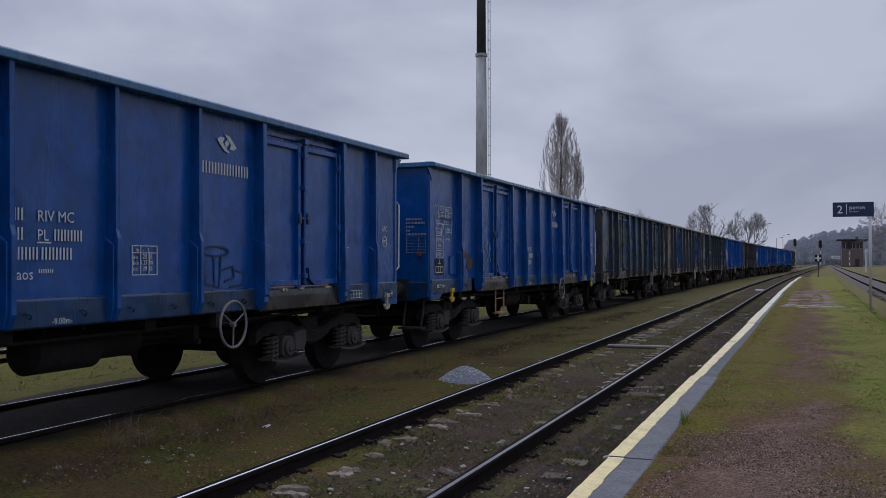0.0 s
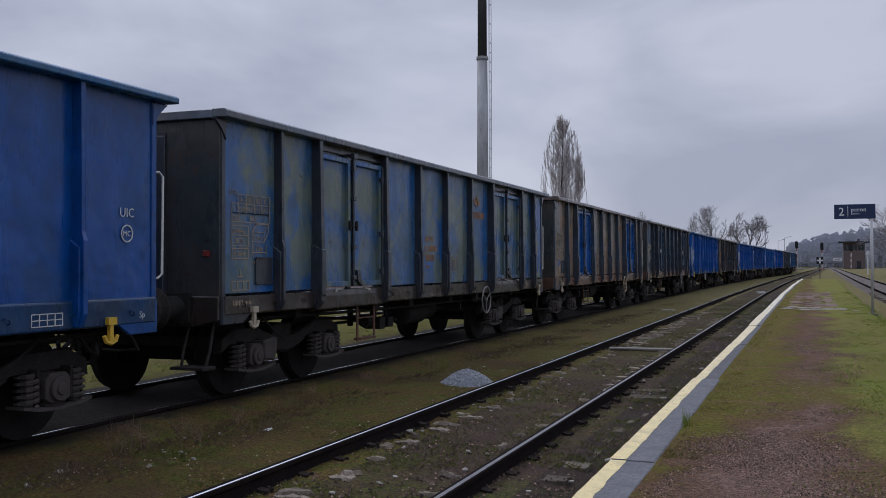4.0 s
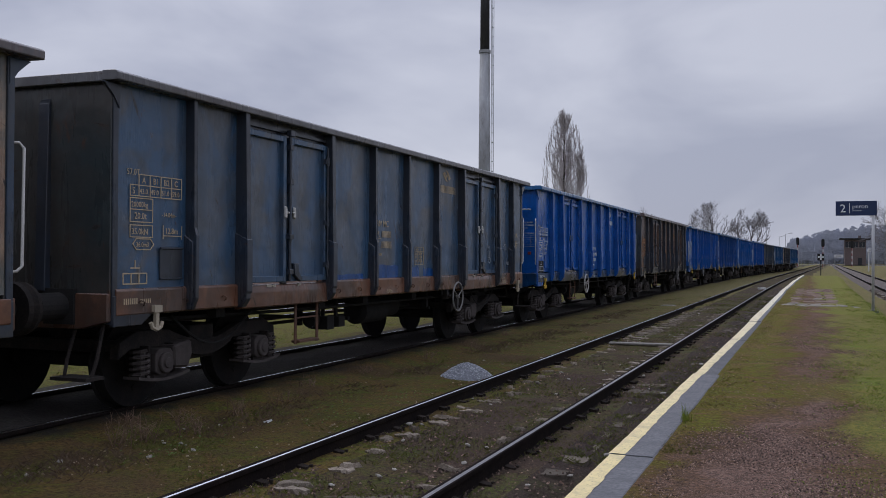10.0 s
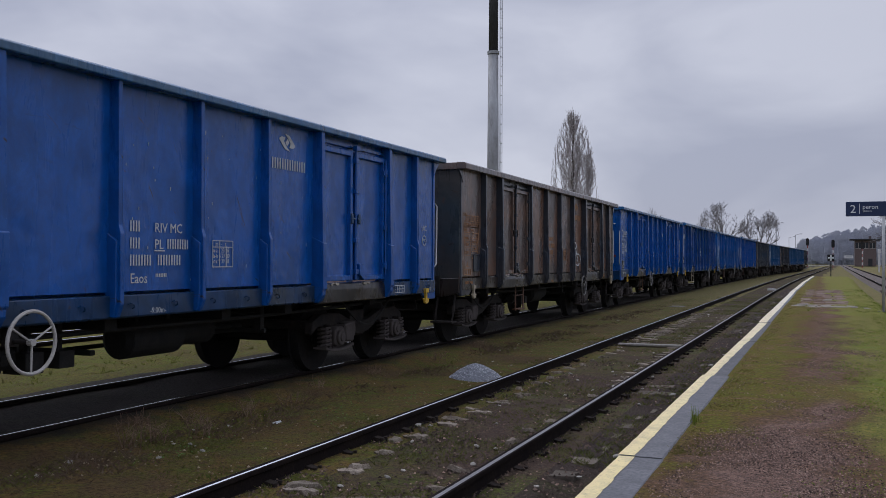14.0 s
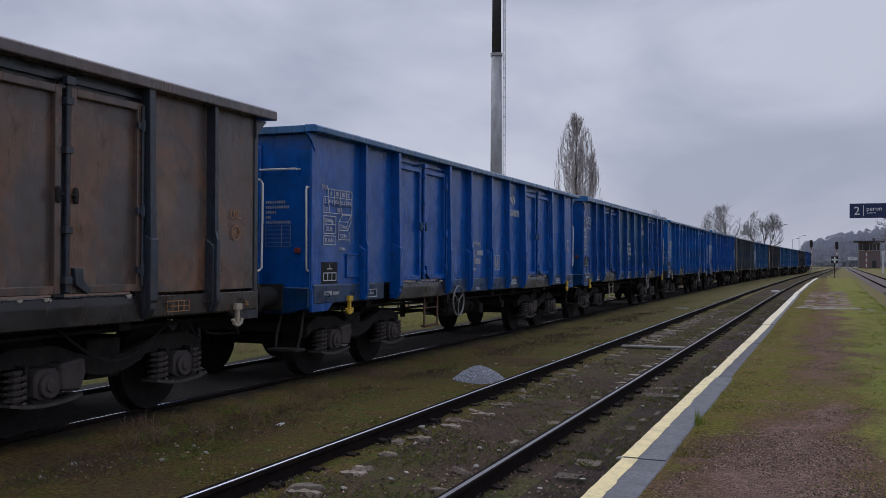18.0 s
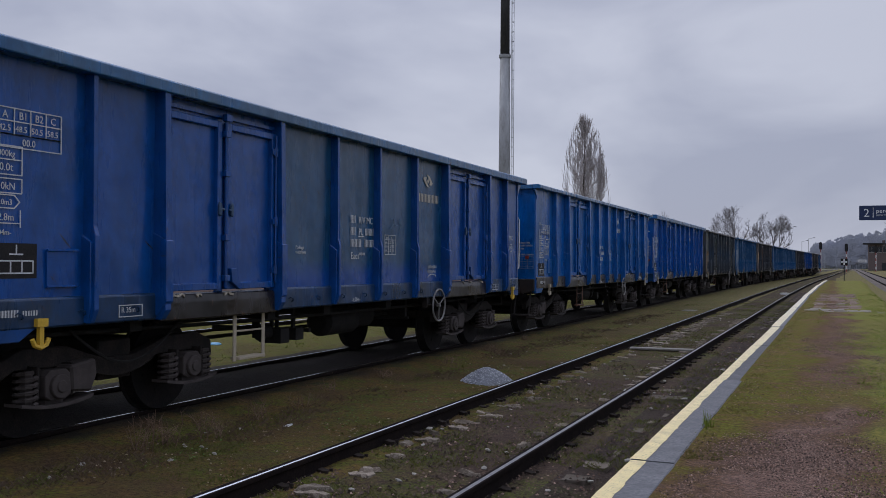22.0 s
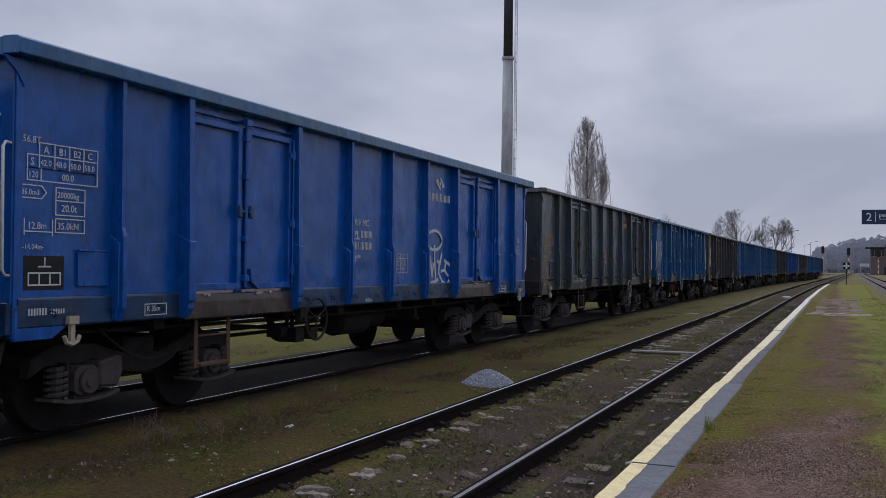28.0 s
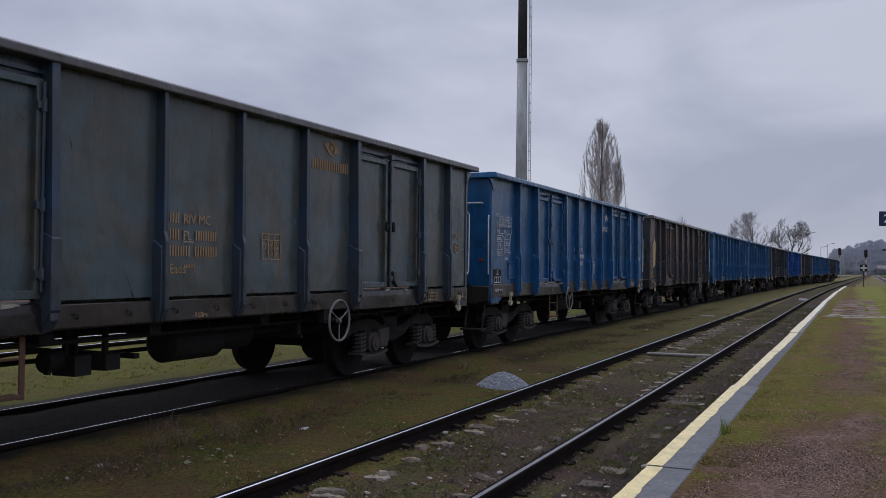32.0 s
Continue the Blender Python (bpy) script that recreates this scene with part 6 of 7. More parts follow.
# ---------------------------------------------------------------- markings
def stroke_mesh(runs, r, mat, x=P + 0.004):
    """Painted strokes (y, z) as thin raised bands."""
    bm = bmesh.new()
    k = 0
    for run in runs:
        for (a, b), (c, d) in zip(run, run[1:]):
            n = Vector((-(d - b), c - a)).normalized() * r
            e = Vector((c - a, d - b)).normalized() * r * 0.5
            lift, k = 0.0004 * (k % 7), k + 1
            bm_prism(bm, [(a + n.x - e.x, b + n.y - e.y), (a - n.x - e.x, b - n.y - e.y), (c - n.x + e.x, d - n.y + e.y), (c + n.x + e.x, d + n.y + e.y)], "x", x - 0.004, x + lift)
    return to_mesh("painted_mark", bm, mat)


def grid_runs(y, z, w, h, cols, rows):
    runs = [[(y, z - h * j / rows), (y + w, z - h * j / rows)] for j in range(rows + 1)]
    return runs + [[(y + w * i / cols, z), (y + w * i / cols, z - h)] for i in range(cols + 1)]


def arc(cy, cz, ry, rz, a0, a1, n=12):
    return [(cy + ry * math.cos(radians(a0 + (a1 - a0) * i / n)), cz + rz * math.sin(radians(a0 + (a1 - a0) * i / n))) for i in range(n + 1)]


def emblem_mesh(mat):
    """Two leaning curved blades round a small diamond, as a plain shape."""
    bm = bmesh.new()
    x = P + 0.004
    for s in (1, -1):
        pts = [(-0.185, 0.030), (-0.128, 0.060), (-0.048, 0.057), (-0.077, 0.007), (-0.026, -0.040), (0.057, -0.100), (-0.044, -0.083), (-0.109, -0.036)]
        bm_prism(bm, [(s * a, s * b) for a, b in pts], "x", x - 0.004, x)
    bm_prism(bm, [(-0.042, 0.0), (0.007, 0.043), (0.042, 0.0), (-0.007, -0.043)], "x", x - 0.004, x)
    return to_mesh("emblem", bm, mat)


def bars_mesh(n, w, h, mat, gap=0.45):
    """Plain bars in a row in place of characters."""
    bm = bmesh.new()
    x = P + 0.003
    step = w / n
    for i in range(n):
        bm_box(bm, (x - 0.003, i * step, 0), (x, i * step + step * (1 - gap), h))
    return to_mesh("lettering_bar", bm, mat)


def jack_base():
    bm = bmesh.new()
    bm_box(bm, (P - 0.01, 0, 1.20), (P + 0.0015, 0.42, 1.47))
    return to_mesh("dark_patch", bm, M_BLACK)


def mark(root, name, key, maker, y=0.0, z=0.0, x=0.0, label=""):
    return shared(name, once(key, maker), root, pose(x, y, z), label)


def add_text(root, body, size, mat, y, z, x=P + 0.002, label=""):
    return shared("lettering", letters(body, size, mat), root, pose(x, y, z), label)


def number_block(root, spec, c):
    """Wagon number in plain bars with the readable letters between them."""
    n, (y, z), gap = c.name, spec.get("num", (-0.70, 1.93)), spec.get("gap", 0.34)
    z -= 0.05
    for dz, k, w in ((0.0, 2, 0.15), (-0.155, 2, 0.15), (-0.31, 4, 0.31)):
        mark(root, "lettering_bar", ("bars", k, w, n), lambda k=k, w=w: bars_mesh(k * 2, w, 0.10, c, 0.55), y - gap, z + dz)
    add_text(root, "RIV MC", 0.130, c, y, z, label="painted lettering")
    add_text(root, "PL", 0.130, c, y, z - 0.155)
    mark(root, "lettering_bar", ("bars", 5, 0.34, n), lambda: bars_mesh(9, 0.34, 0.095, c, 0.55), y + 0.19, z - 0.155)
    mark(root, "painted_mark", ("under", n), lambda: stroke_mesh([[(0, 0), (0.15, 0)]], 0.006, c), y, z - 0.172)
    mark(root, "lettering_bar", ("bars", 6, 0.36, n), lambda: bars_mesh(9, 0.36, 0.10, c, 0.55), y + (0.05 if gap > 0.25 else 0.18), z - 0.31)
    add_text(root, "Eaos", 0.130, c, y - gap, z - 0.47)
    mark(root, "lettering_bar", ("bars", 7, 0.17, n), lambda: bars_mesh(7, 0.17, 0.035, c, 0.5), y + 0.02, z - 0.42)


def data_panel(root, spec, c):
    """Load table, tare, weights and sizes in the near end bay; the groups sit differently from wagon to wagon."""
    n, (ty, tz), kind = c.name, spec.get("data", (-6.10, 2.28)), spec.get("panel", "side")
    add_text(root, spec.get("tare", "57.0t"), 0.080, c, ty - 0.17, tz - 0.01, label="painted lettering")
    low = kind != "short"
    mark(root, "painted_mark", ("load", n, low), lambda: stroke_mesh(grid_runs(0, 0, 0.64, 0.10, 4, 1) + grid_runs(-0.12, -0.10, 0.76, 0.10, 1, 1) + [[(0.16 * i, -0.10), (0.16 * i, -0.20)] for i in range(4)] + (grid_runs(-0.12, -0.20, 0.76, 0.10, 1, 1) + [[(0.02, -0.20), (0.02, -0.30)]] if low else []), 0.0045, c), ty, tz, label="painted load table frame")
    for i, (head, load) in enumerate(zip(("A", "B1", "B2", "C"), spec.get("loads", ("43.0", "49.0", "51.0", "59.0")))):
        add_text(root, head, 0.082, c, ty + 0.045 + 0.16 * i, tz - 0.080)
        add_text(root, load, 0.068, c, ty + 0.012 + 0.16 * i, tz - 0.178)
    add_text(root, "S", 0.085, c, ty - 0.09, tz - 0.182)
    if low:
        add_text(root, "120", 0.070, c, ty - 0.11, tz - 0.278)
        add_text(root, "00.0", 0.078, c, ty + 0.24, tz - 0.280)
    bottom = tz - {"stack": 0.29, "short": 0.22, "cube_first": 0.31}.get(kind, 0.34)
    spots = {"side": ((-0.12, 0.0), (0.28, 0.0), (0.28, -0.19)), "stack": ((-0.08, 0.0), None, (-0.06, -0.49)), "short": ((-0.12, 0.0), None, (0.36, -0.24)),
             "cube_first": ((-0.10, -0.185), (-0.12, -0.01), (0.34, -0.02)), "swapped": ((0.18, 0.0), None, (-0.14, -0.26))}[kind]
    (ax, az), cube, (lx, lz) = spots
    y, z = ty + ax, bottom + az
    mark(root, "painted_mark", ("boxes", n), lambda: stroke_mesh(grid_runs(0, 0, 0.32, 0.22, 1, 1) + [[(0, -0.105), (0.32, -0.105)]], 0.0045, c), y, z, label="painted frame with figures")
    mark(root, "painted_mark", ("box", n), lambda: stroke_mesh(grid_runs(0, 0, 0.32, 0.11, 1, 1), 0.0045, c), y, z - 0.25, label="painted frame with figures")
    add_text(root, "20000kg", 0.070, c, y + 0.015, z - 0.082)
    add_text(root, "20.0t", 0.085, c, y + 0.06, z - 0.192)
    add_text(root, "35.0kN", 0.080, c, y + 0.02, z - 0.335)
    if cube:
        y, z = ty + cube[0], bottom + cube[1]
        mark(root, "painted_mark", ("cube", n), lambda: stroke_mesh([[(0, -0.17), (0, -0.06), (0.10, 0.03), (0.34, 0.03), (0.34, -0.05), (0.25, -0.17), (0, -0.17)], [(0, -0.06), (0.25, -0.06), (0.34, 0.03)], [(0.25, -0.06), (0.25, -0.17)]], 0.0045, c), y, z, label="painted outline of a box")
        add_text(root, "72.0m3", 0.070, c, y + 0.012, z - 0.145)
    else:
        y, z = (ty - 0.08, bottom - 0.375) if kind != "swapped" else (ty - 0.22, bottom)
        mark(root, "painted_mark", ("hexbox", n), lambda: stroke_mesh([[(0, -0.05), (0.05, 0), (0.25, 0), (0.30, -0.05), (0.25, -0.10), (0.05, -0.10), (0, -0.05)]], 0.0045, c), y, z, label="painted six-sided frame")
        add_text(root, "36.0m3", 0.062, c, y + 0.045, z - 0.075)
    y, z = ty + lx, bottom + lz
    mark(root, "painted_mark", ("length", n), lambda: stroke_mesh([[(0, 0), (0, -0.13)], [(0.29, 0), (0.29, -0.13)], [(0, -0.10), (0.29, -0.10)]], 0.0045, c), y, z, label="painted length line")
    add_text(root, "12.8m", 0.080, c, y + 0.03, z - 0.080)
    add_text(root, "-14.04m-", 0.062, c, y - 0.02, z + 0.08 if kind == "short" else z - (0.19 if kind == "stack" else 0.24))


def markings(root, spec):
    c, big = spec["mark"], spec.get("brand", spec["mark"])
    n = c.name
    if spec.get("emblem", True):
        ey, ez = spec.get("emb", (1.95, 2.77))
        mark(root, "emblem", ("emblem", big.name), lambda: emblem_mesh(big), ey, ez, label="painted emblem of two curved blades")
        mark(root, "lettering_bar", ("brand", big.name), lambda: bars_mesh(16, 0.88, 0.125, big, 0.55), ey - 0.44, spec.get("brand_z", ez - 0.28) - 0.06, label="row of painted bars in place of a name")
    number_block(root, spec, spec.get("num_mat", c))
    if spec.get("yard"):
        yy, yz = spec["yard"]
        for dz, k, w in ((0.12, 9, 0.36), (0.05, 8, 0.32)):
            mark(root, "lettering_bar", ("yard", k, n), lambda k=k, w=w: bars_mesh(k, w, 0.045, c, 0.5), yy - 0.17, yz + dz)
        mark(root, "painted_mark", ("yardarc", n), lambda: stroke_mesh([arc(0, 0, 0.17, 0.06, 170, 10, 8)], 0.007, c), yy, yz - 0.03, label="painted arc under small lettering")
    # load spacing table
    gy, gz = spec.get("table", (0.45, 1.66))
    mark(root, "painted_mark", ("grid", n), lambda: stroke_mesh(grid_runs(0, 0, 0.36, 0.27, 1, 1) + [[(0.12, 0), (0.12, -0.27)], [(0.24, -0.06), (0.24, -0.27)], [(0, -0.065), (0.36, -0.065)]], 0.0045, c), gy, gz, label="painted table frame")
    add_text(root, "  m   -   t", 0.062, c, gy + 0.015, gz - 0.055)
    add_text(root, "a-a 3 23 26\nb-b 5 27 30\nc-c 9 39 58", 0.062, c, gy + 0.012, gz - 0.120)
    add_text(root, "-9.00m-", 0.075, c, -0.60, 1.00, P + 0.036)
    data_panel(root, spec, c)
    # lifting mark
    y0, lz = spec.get("lift", (-6.22, 1.47))
    if c is M_WHITE:
        mark(root, "dark_patch", ("jackbase",), jack_base, y0 - 0.05, lz - 1.47, label="black painted square under the lifting mark")
    mark(root, "painted_mark", ("jack", n), lambda: stroke_mesh(grid_runs(0, 0, 0.33, 0.095, 3, 1), 0.006, c), y0, lz - 0.135, label="painted lifting mark")
    mark(root, "painted_mark", ("jacktop", n), lambda: stroke_mesh([[(0.10, 0.05), (0.23, 0.05)], [(0.165, 0.05), (0.165, 0.12)]], 0.006, c), y0, lz - 0.135)
    if spec.get("r35"):
        add_text(root, "R 35m", 0.07, c, -4.92, 1.055, P + 0.036)
        mark(root, "painted_mark", ("r35", n), lambda: stroke_mesh(grid_runs(0, 0, 0.30, 0.10, 1, 1), 0.004, c, P + 0.040), -4.95, 1.12)
    if spec.get("floor_note"):
        add_text(root, "Podłoga\nmetalowa", 0.06, c, -1.95, 1.66, label="small painted lettering")
    mark(root, "lettering_bar", ("shop", n), lambda: bars_mesh(7, 0.20, 0.055, c, 0.45), y0 - 0.03, 1.075, 0.036)
    mark(root, "lettering_bar", ("shopdate", n), lambda: bars_mesh(6, 0.16, 0.040, c, 0.5), y0 + 0.20, 1.080, 0.036)
    if spec.get("shop"):
        for dz, k, w in ((0.06, 8, 0.40), (0.0, 9, 0.44)):
            mark(root, "lettering_bar", ("gp", k, n), lambda k=k, w=w: bars_mesh(k, w, 0.045, c, 0.5), 1.40, 1.05 + dz, 0.036)
    # far end bay
    add_text(root, "UIC", 0.12, c, 5.93, 1.95)
    mark(root, "painted_mark", ("mc", n), lambda: stroke_mesh([arc(0, 0, 0.075, 0.075, 0, 360, 20)], 0.006, c), 6.03, 1.80)
    add_text(root, "MC", 0.075, c, 5.975, 1.775)
    add_text(root, "Sp", 0.085, c, 6.16, 1.03, P + 0.036)
    mark(root, "painted_mark", ("lowbox", n), lambda: stroke_mesh(grid_runs(0, 0, 0.34, 0.10, 4, 2), 0.004, c, P + 0.040), 4.85, 1.12, label="small painted table")


def open_wagon(k, spec):
    root = new("open_wagon")
    tagged(root, spec["label"], "freight wagon", "train of open freight wagons")
    body, rib, door, low, rim = spec["body"], spec["rib"], spec["door"], spec["low"], spec["rim"]
    near = k <= 13
    lay = spec.get("lay", TYPE_A)
    doors = lay["doors"]
    for turned in (False, True):
        m = TURN if turned else Matrix.Identity(4)
        for i, (a, b) in enumerate(lay["bays"]):
            mat = spec.get("bay_mats", {}).get(i, body)
            shared("side_panel", once(("panel", round(a, 2), mat.name, k % 4), lambda a=a, b=b, mat=mat: panel_mesh(a, b, mat, i + (k % 4) * 7)), root, m)
        for y in lay["ribs"]:
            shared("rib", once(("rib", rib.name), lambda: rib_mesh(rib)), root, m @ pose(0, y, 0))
        for d, (a, c, b) in enumerate(lay["doors"]):
            for y in (a, b):
                shared("door_post", once(("post", rib.name), lambda: door_post_mesh(rib)), root, m @ pose(0, y, 0))
            for y0, y1 in ((a + 0.055, c - 0.05), (c + 0.05, b - 0.055)):
                w = round(y1 - y0, 2)
                leaf = shared("door", once(("leaf", w, door.name), lambda w=w: leaf_mesh(w, door)), root, m @ pose(0, y0, 0), spec.get("door_label", ""))
            for y, s in ((a + 0.075, 1), (b - 0.075, -1)):
                shared("hinge", once(("hinge", rib.name), lambda: hinge_mesh(rib)), root, m @ pose(0, y, 0) @ Matrix.Diagonal((1, s, 1, 1)))
            shared("lock_bar", once(("lock", rib.name), lambda: lock_mesh(rib)), root, m @ pose(0, c, 0))
            for s in (-1, 1):
                shared("door_handle", once(("handle", s, spec.get("grip", M_GRIP).name), lambda s=s: handle_mesh(spec.get("grip", M_GRIP), s)), root, m @ pose(0, c, 0))
            shared("door_catch", once(("catch", rib.name), lambda: catch_mesh(rib)), root, m @ pose(0, c, 0))
            w = round(b - a, 2)
            shared("door_sill", once(("sill", w, spec["sill"].name), lambda w=w: sill_mesh(w, spec["sill"])), root, m @ pose(0, a, 0), "dark dirty sill")
            shared("door_lintel", once(("lintel", w, rib.name), lambda w=w: lintel_mesh(w, rib)), root, m @ pose(0, a, 0))
        flush = lay is not TYPE_A or spec.get("flush", False)
        for a, b in ((N_CORNER, doors[0][0]), (doors[0][2], doors[1][0]), (doors[1][2], F_CORNER)):
            shared("sole_bar", once(("skirt", a, low.name, flush), lambda a=a, b=b: skirt_mesh(a, b, low, flush)), root, m)
        shared("corner_post", once(("corner", rib.name), lambda: corner_mesh(rib)), root, m @ pose(0, F_CORNER, 0))
        shared("corner_post", MESHES[("corner", rib.name)], root, m @ pose(0, N_CORNER, 0) @ Matrix.Diagonal((1, -1, 1, 1)))
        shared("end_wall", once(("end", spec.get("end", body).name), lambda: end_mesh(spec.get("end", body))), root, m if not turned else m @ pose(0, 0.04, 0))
        for x in (-0.66, 0.66):
            shared("end_rib", once(("endrib", rib.name), lambda: end_rib_mesh(rib)), root, m @ pose(x, 0, 0))
        shared("headstock", once(("head", low.name), lambda: headstock_mesh(low)), root, m)
        for s in (1, -1):
            mm = m @ (Matrix.Identity(4) if s > 0 else pose(-1.75, 0, 0))
            buf = shared("buffer", once(("buffer",), lambda: buffer_mesh("sleeve")), root, mm)
            shared("buffer_head", once(("bufhead",), lambda: buffer_mesh("head")), buf)
        shared("screw_coupling", once(("coupler",), coupler_mesh), root, m)
        shared("brake_hose", once(("bhose",), hose_mesh), root, m)
        shared("shunter_grip", once(("sgrip",), grip_mesh), root, m)
        hk = spec.get("hook", M_HOOKW)
        for y in ((-5.85, 6.0) if lay is TYPE_A else (-5.48, 5.76)):
            shared("lashing_hook", once(("hook", hk.name), lambda: hook_mesh(hk)), root, m @ pose(0, y, 0), "painted lashing hook")
        shared("handrail", once(("hrail",), lambda: rail_mesh(M_RAILW)), root, m @ Matrix.Diagonal((1, -1, 1, 1)), "white grab rail at the corner")
        if spec.get("wheel", 1) < 0:
            shared("handrail", MESHES[("hrail",)], root, m, "white grab rail at the corner")
        if spec.get("wheel", 1) < 0:
            shared("end_rail", once(("erail",), lambda: end_rail_mesh(M_RAILW)), root, m)
        shared("end_step", once(("estep",), lambda: step_mesh(M_GEAR)), root, m)
        shared("label_plate", once(("plate", rib.name), lambda: plate_mesh(rib)), root, m @ pose(0, -5.76 if lay is TYPE_A else -5.50, 1.29))
        hand = spec.get("hand", M_WHEELG)
        if spec.get("wheel") is not None:
            shared("brake_wheel", once(("bwheel", hand.name), lambda: wheel_mesh(hand)), root, m @ pose(0, spec["wheel"], 0), "painted spoked brake wheel")
            shared("wheel_bracket", once(("bracket",), wheel_bracket_mesh), root, m @ pose(0, spec["wheel"], 0))
        st = spec.get("step", M_RUSTY)
        shared("stirrup_step", once(("stirrup", st.name), lambda: ladder_mesh(st)), root, m @ pose(0, spec.get("step_y", -2.74 if lay is TYPE_A else -2.42), 0))
    up = spec.get("rim_up", 0.005)
    shared("top_rim", once(("rim", rim.name, up), lambda: rim_mesh(rim, up)), root, None, spec.get("rim_label", ""))
    shared("floor", once(("floor",), floor_mesh), root)
    shared("underframe", once(("under",), underframe_mesh), root)
    style = "A" if lay is TYPE_A else "B"
    for which in ("cylinder", "reservoir", "rod", "pipe", "lever", "shaft", "box", "valve"):
        shared("brake_" + which, once(("gear", which, style), lambda: brake_gear(which, style)), root)
    for s in (-1, 1):
        bogie = shared("bogie", once(("bogie",), bogie_frame_mesh), root, pose(0, 4.5 * s, 0))
        for a in (-0.9, 0.9):
            for turned in (False, True):
                m = TURN if turned else Matrix.Identity(4)
                ya = -a if turned else a
                shared("axle_box", once(("axlebox",), axle_box_mesh), bogie, m @ pose(0, ya, 0))
                shared("spring_plate", once(("springplate",), spring_plate_mesh), bogie, m @ pose(0, ya, 0))
                inner = -0.27 if ya > 0 else 0.27
                if ya < 0:
                    shared("spring_hood", once(("hood",), damper_mesh), bogie, m @ pose(0, ya + inner, 0))
                for dy in (-0.27, 0.27) if ya > 0 else (-inner,):
                    shared("coil_spring", once(("spring",), spring_mesh), bogie, m @ pose(0, ya + dy, 0))
            ws = shared("wheelset", once(("wheelset",), wheelset_mesh), bogie, pose(0, a, 0.462))
            WHEELS[a].append(ws)
        for turned in (False, True):
            shared("side_frame", once(("sideframe",), side_frame_mesh), bogie, TURN if turned else None)
            shared("end_beam", once(("endbeam",), end_beam_mesh), bogie, TURN if turned else None)
            shared("bogie_hose", once(("hose",), pipe_mesh), bogie, TURN if turned else None)
    if near:
        markings(root, spec)
        if k not in (3, 4, 6):
            shared("red_lamp_bracket", once(("redlamp",), lambda: red_lamp()), root, label="small red lamp bracket")
        if spec.get("end_note"):
            mark(root, "painted_mark", ("endtable", spec["end_note"]), lambda: end_table(*spec["end_note"]), label="faded painted table on the end wall")
            for j, w in enumerate((0.34, 0.06, 0.15, 0.33, 0.27)):
                shared("lettering_bar", once(("endline", w), lambda w=w: end_line(w)), root, pose(spec["end_note"][0], 0, spec["end_note"][1] + 0.28 + j * 0.062))
        tagged(shared("flaked_paint", flakes_mesh([(d[0], d[2]) for d in doors], k), root), "ragged pale paint flakes on the door sills", kind="stuff")
    for kind in spec.get("extra", ()):
        EXTRAS[kind](root)
    return root


def red_lamp():
    bm = bmesh.new()
    bm_box(bm, (1.20, N_CORNER - 0.085, 1.60), (1.27, N_CORNER - 0.03, 1.665))
    soften(bm, 0.006)
    return to_mesh("red_lamp_bracket", bm, M_RED)


def end_table(x0, z0):
    """Faded table on the near end wall."""
    bm = bmesh.new()
    y = N_CORNER - 0.056
    for j in range(6):
        z = z0 + j * 0.05
        bm_box(bm, (x0, y - 0.003, z), (x0 + 0.35, y, z + 0.005))
    for x in (x0, x0 + 0.22, x0 + 0.345):
        bm_box(bm, (x, y - 0.003, z0), (x + 0.005, y, z0 + 0.25))
    return to_mesh("painted_mark", bm, M_GREYMARK)


def end_line(w):
    """One line of small writing as bars, reading along x."""
    bm = bmesh.new()
    x, y = 0.0, N_CORNER - 0.056
    while x < w:
        bm_box(bm, (x, y - 0.003, 0), (x + 0.014, y, 0.034))
        x += 0.026
    return to_mesh("lettering_bar", bm, M_GREYMARK)


def scrawl_white(root):
    runs = [arc(1.82, 1.88, 0.30, 0.15, 0, 360, 22), [(1.82, 1.80), (1.84, 1.55), (1.88, 1.29)], [(1.50, 1.60), (1.63, 1.31), (1.66, 1.62), (1.73, 1.32), (1.78, 1.52)],
            [(1.94, 1.56), (2.06, 1.52), (2.12, 1.67)], [(2.12, 1.67), (2.02, 1.50), (2.00, 1.37), (2.14, 1.24), (2.36, 1.18), (2.44, 1.25)], [(2.24, 1.57), (2.46, 1.50)], [(2.30, 1.52), (2.24, 1.42), (2.40, 1.32)],
            [(2.10, 1.40), (2.28, 1.42)], [(1.62, 1.20), (1.98, 1.27)], [(1.88, 1.25), (1.90, 1.19)], [(1.80, 1.12), (1.82, 1.08)]]
    shared("graffiti", stroke_mesh(runs, 0.023, M_WHITE), root, None, "white spray-painted scrawl")


def scrawl_blue(root):
    bm = bmesh.new()
    bm_prism(bm, [(1.46, 1.80), (1.68, 1.84), (1.82, 1.72), (1.80, 1.52), (1.64, 1.45), (1.50, 1.52)], "x", P, P + 0.004)
    part("graffiti", bm, paint("graffiti_blue", (0.02, 0.09, 0.40), (0.02, 0.08, 0.3), 0.2), root, "blue spray-painted patch")
    runs = [arc(1.70, 1.86, 0.26, 0.085, 0, 360, 20), arc(2.08, 1.51, 0.30, 0.145, 20, 380, 20), [(1.80, 1.74), (1.92, 1.62), (1.88, 1.76), (1.98, 1.66)], [(2.0, 1.60), (2.10, 1.54), (2.04, 1.46)], [(1.56, 1.46), (1.78, 1.43)], [(1.70, 1.43), (1.67, 1.34)]]
    shared("graffiti", stroke_mesh(runs, 0.014, M_WHITE, P + 0.008), root, None, "white spray-painted loops")


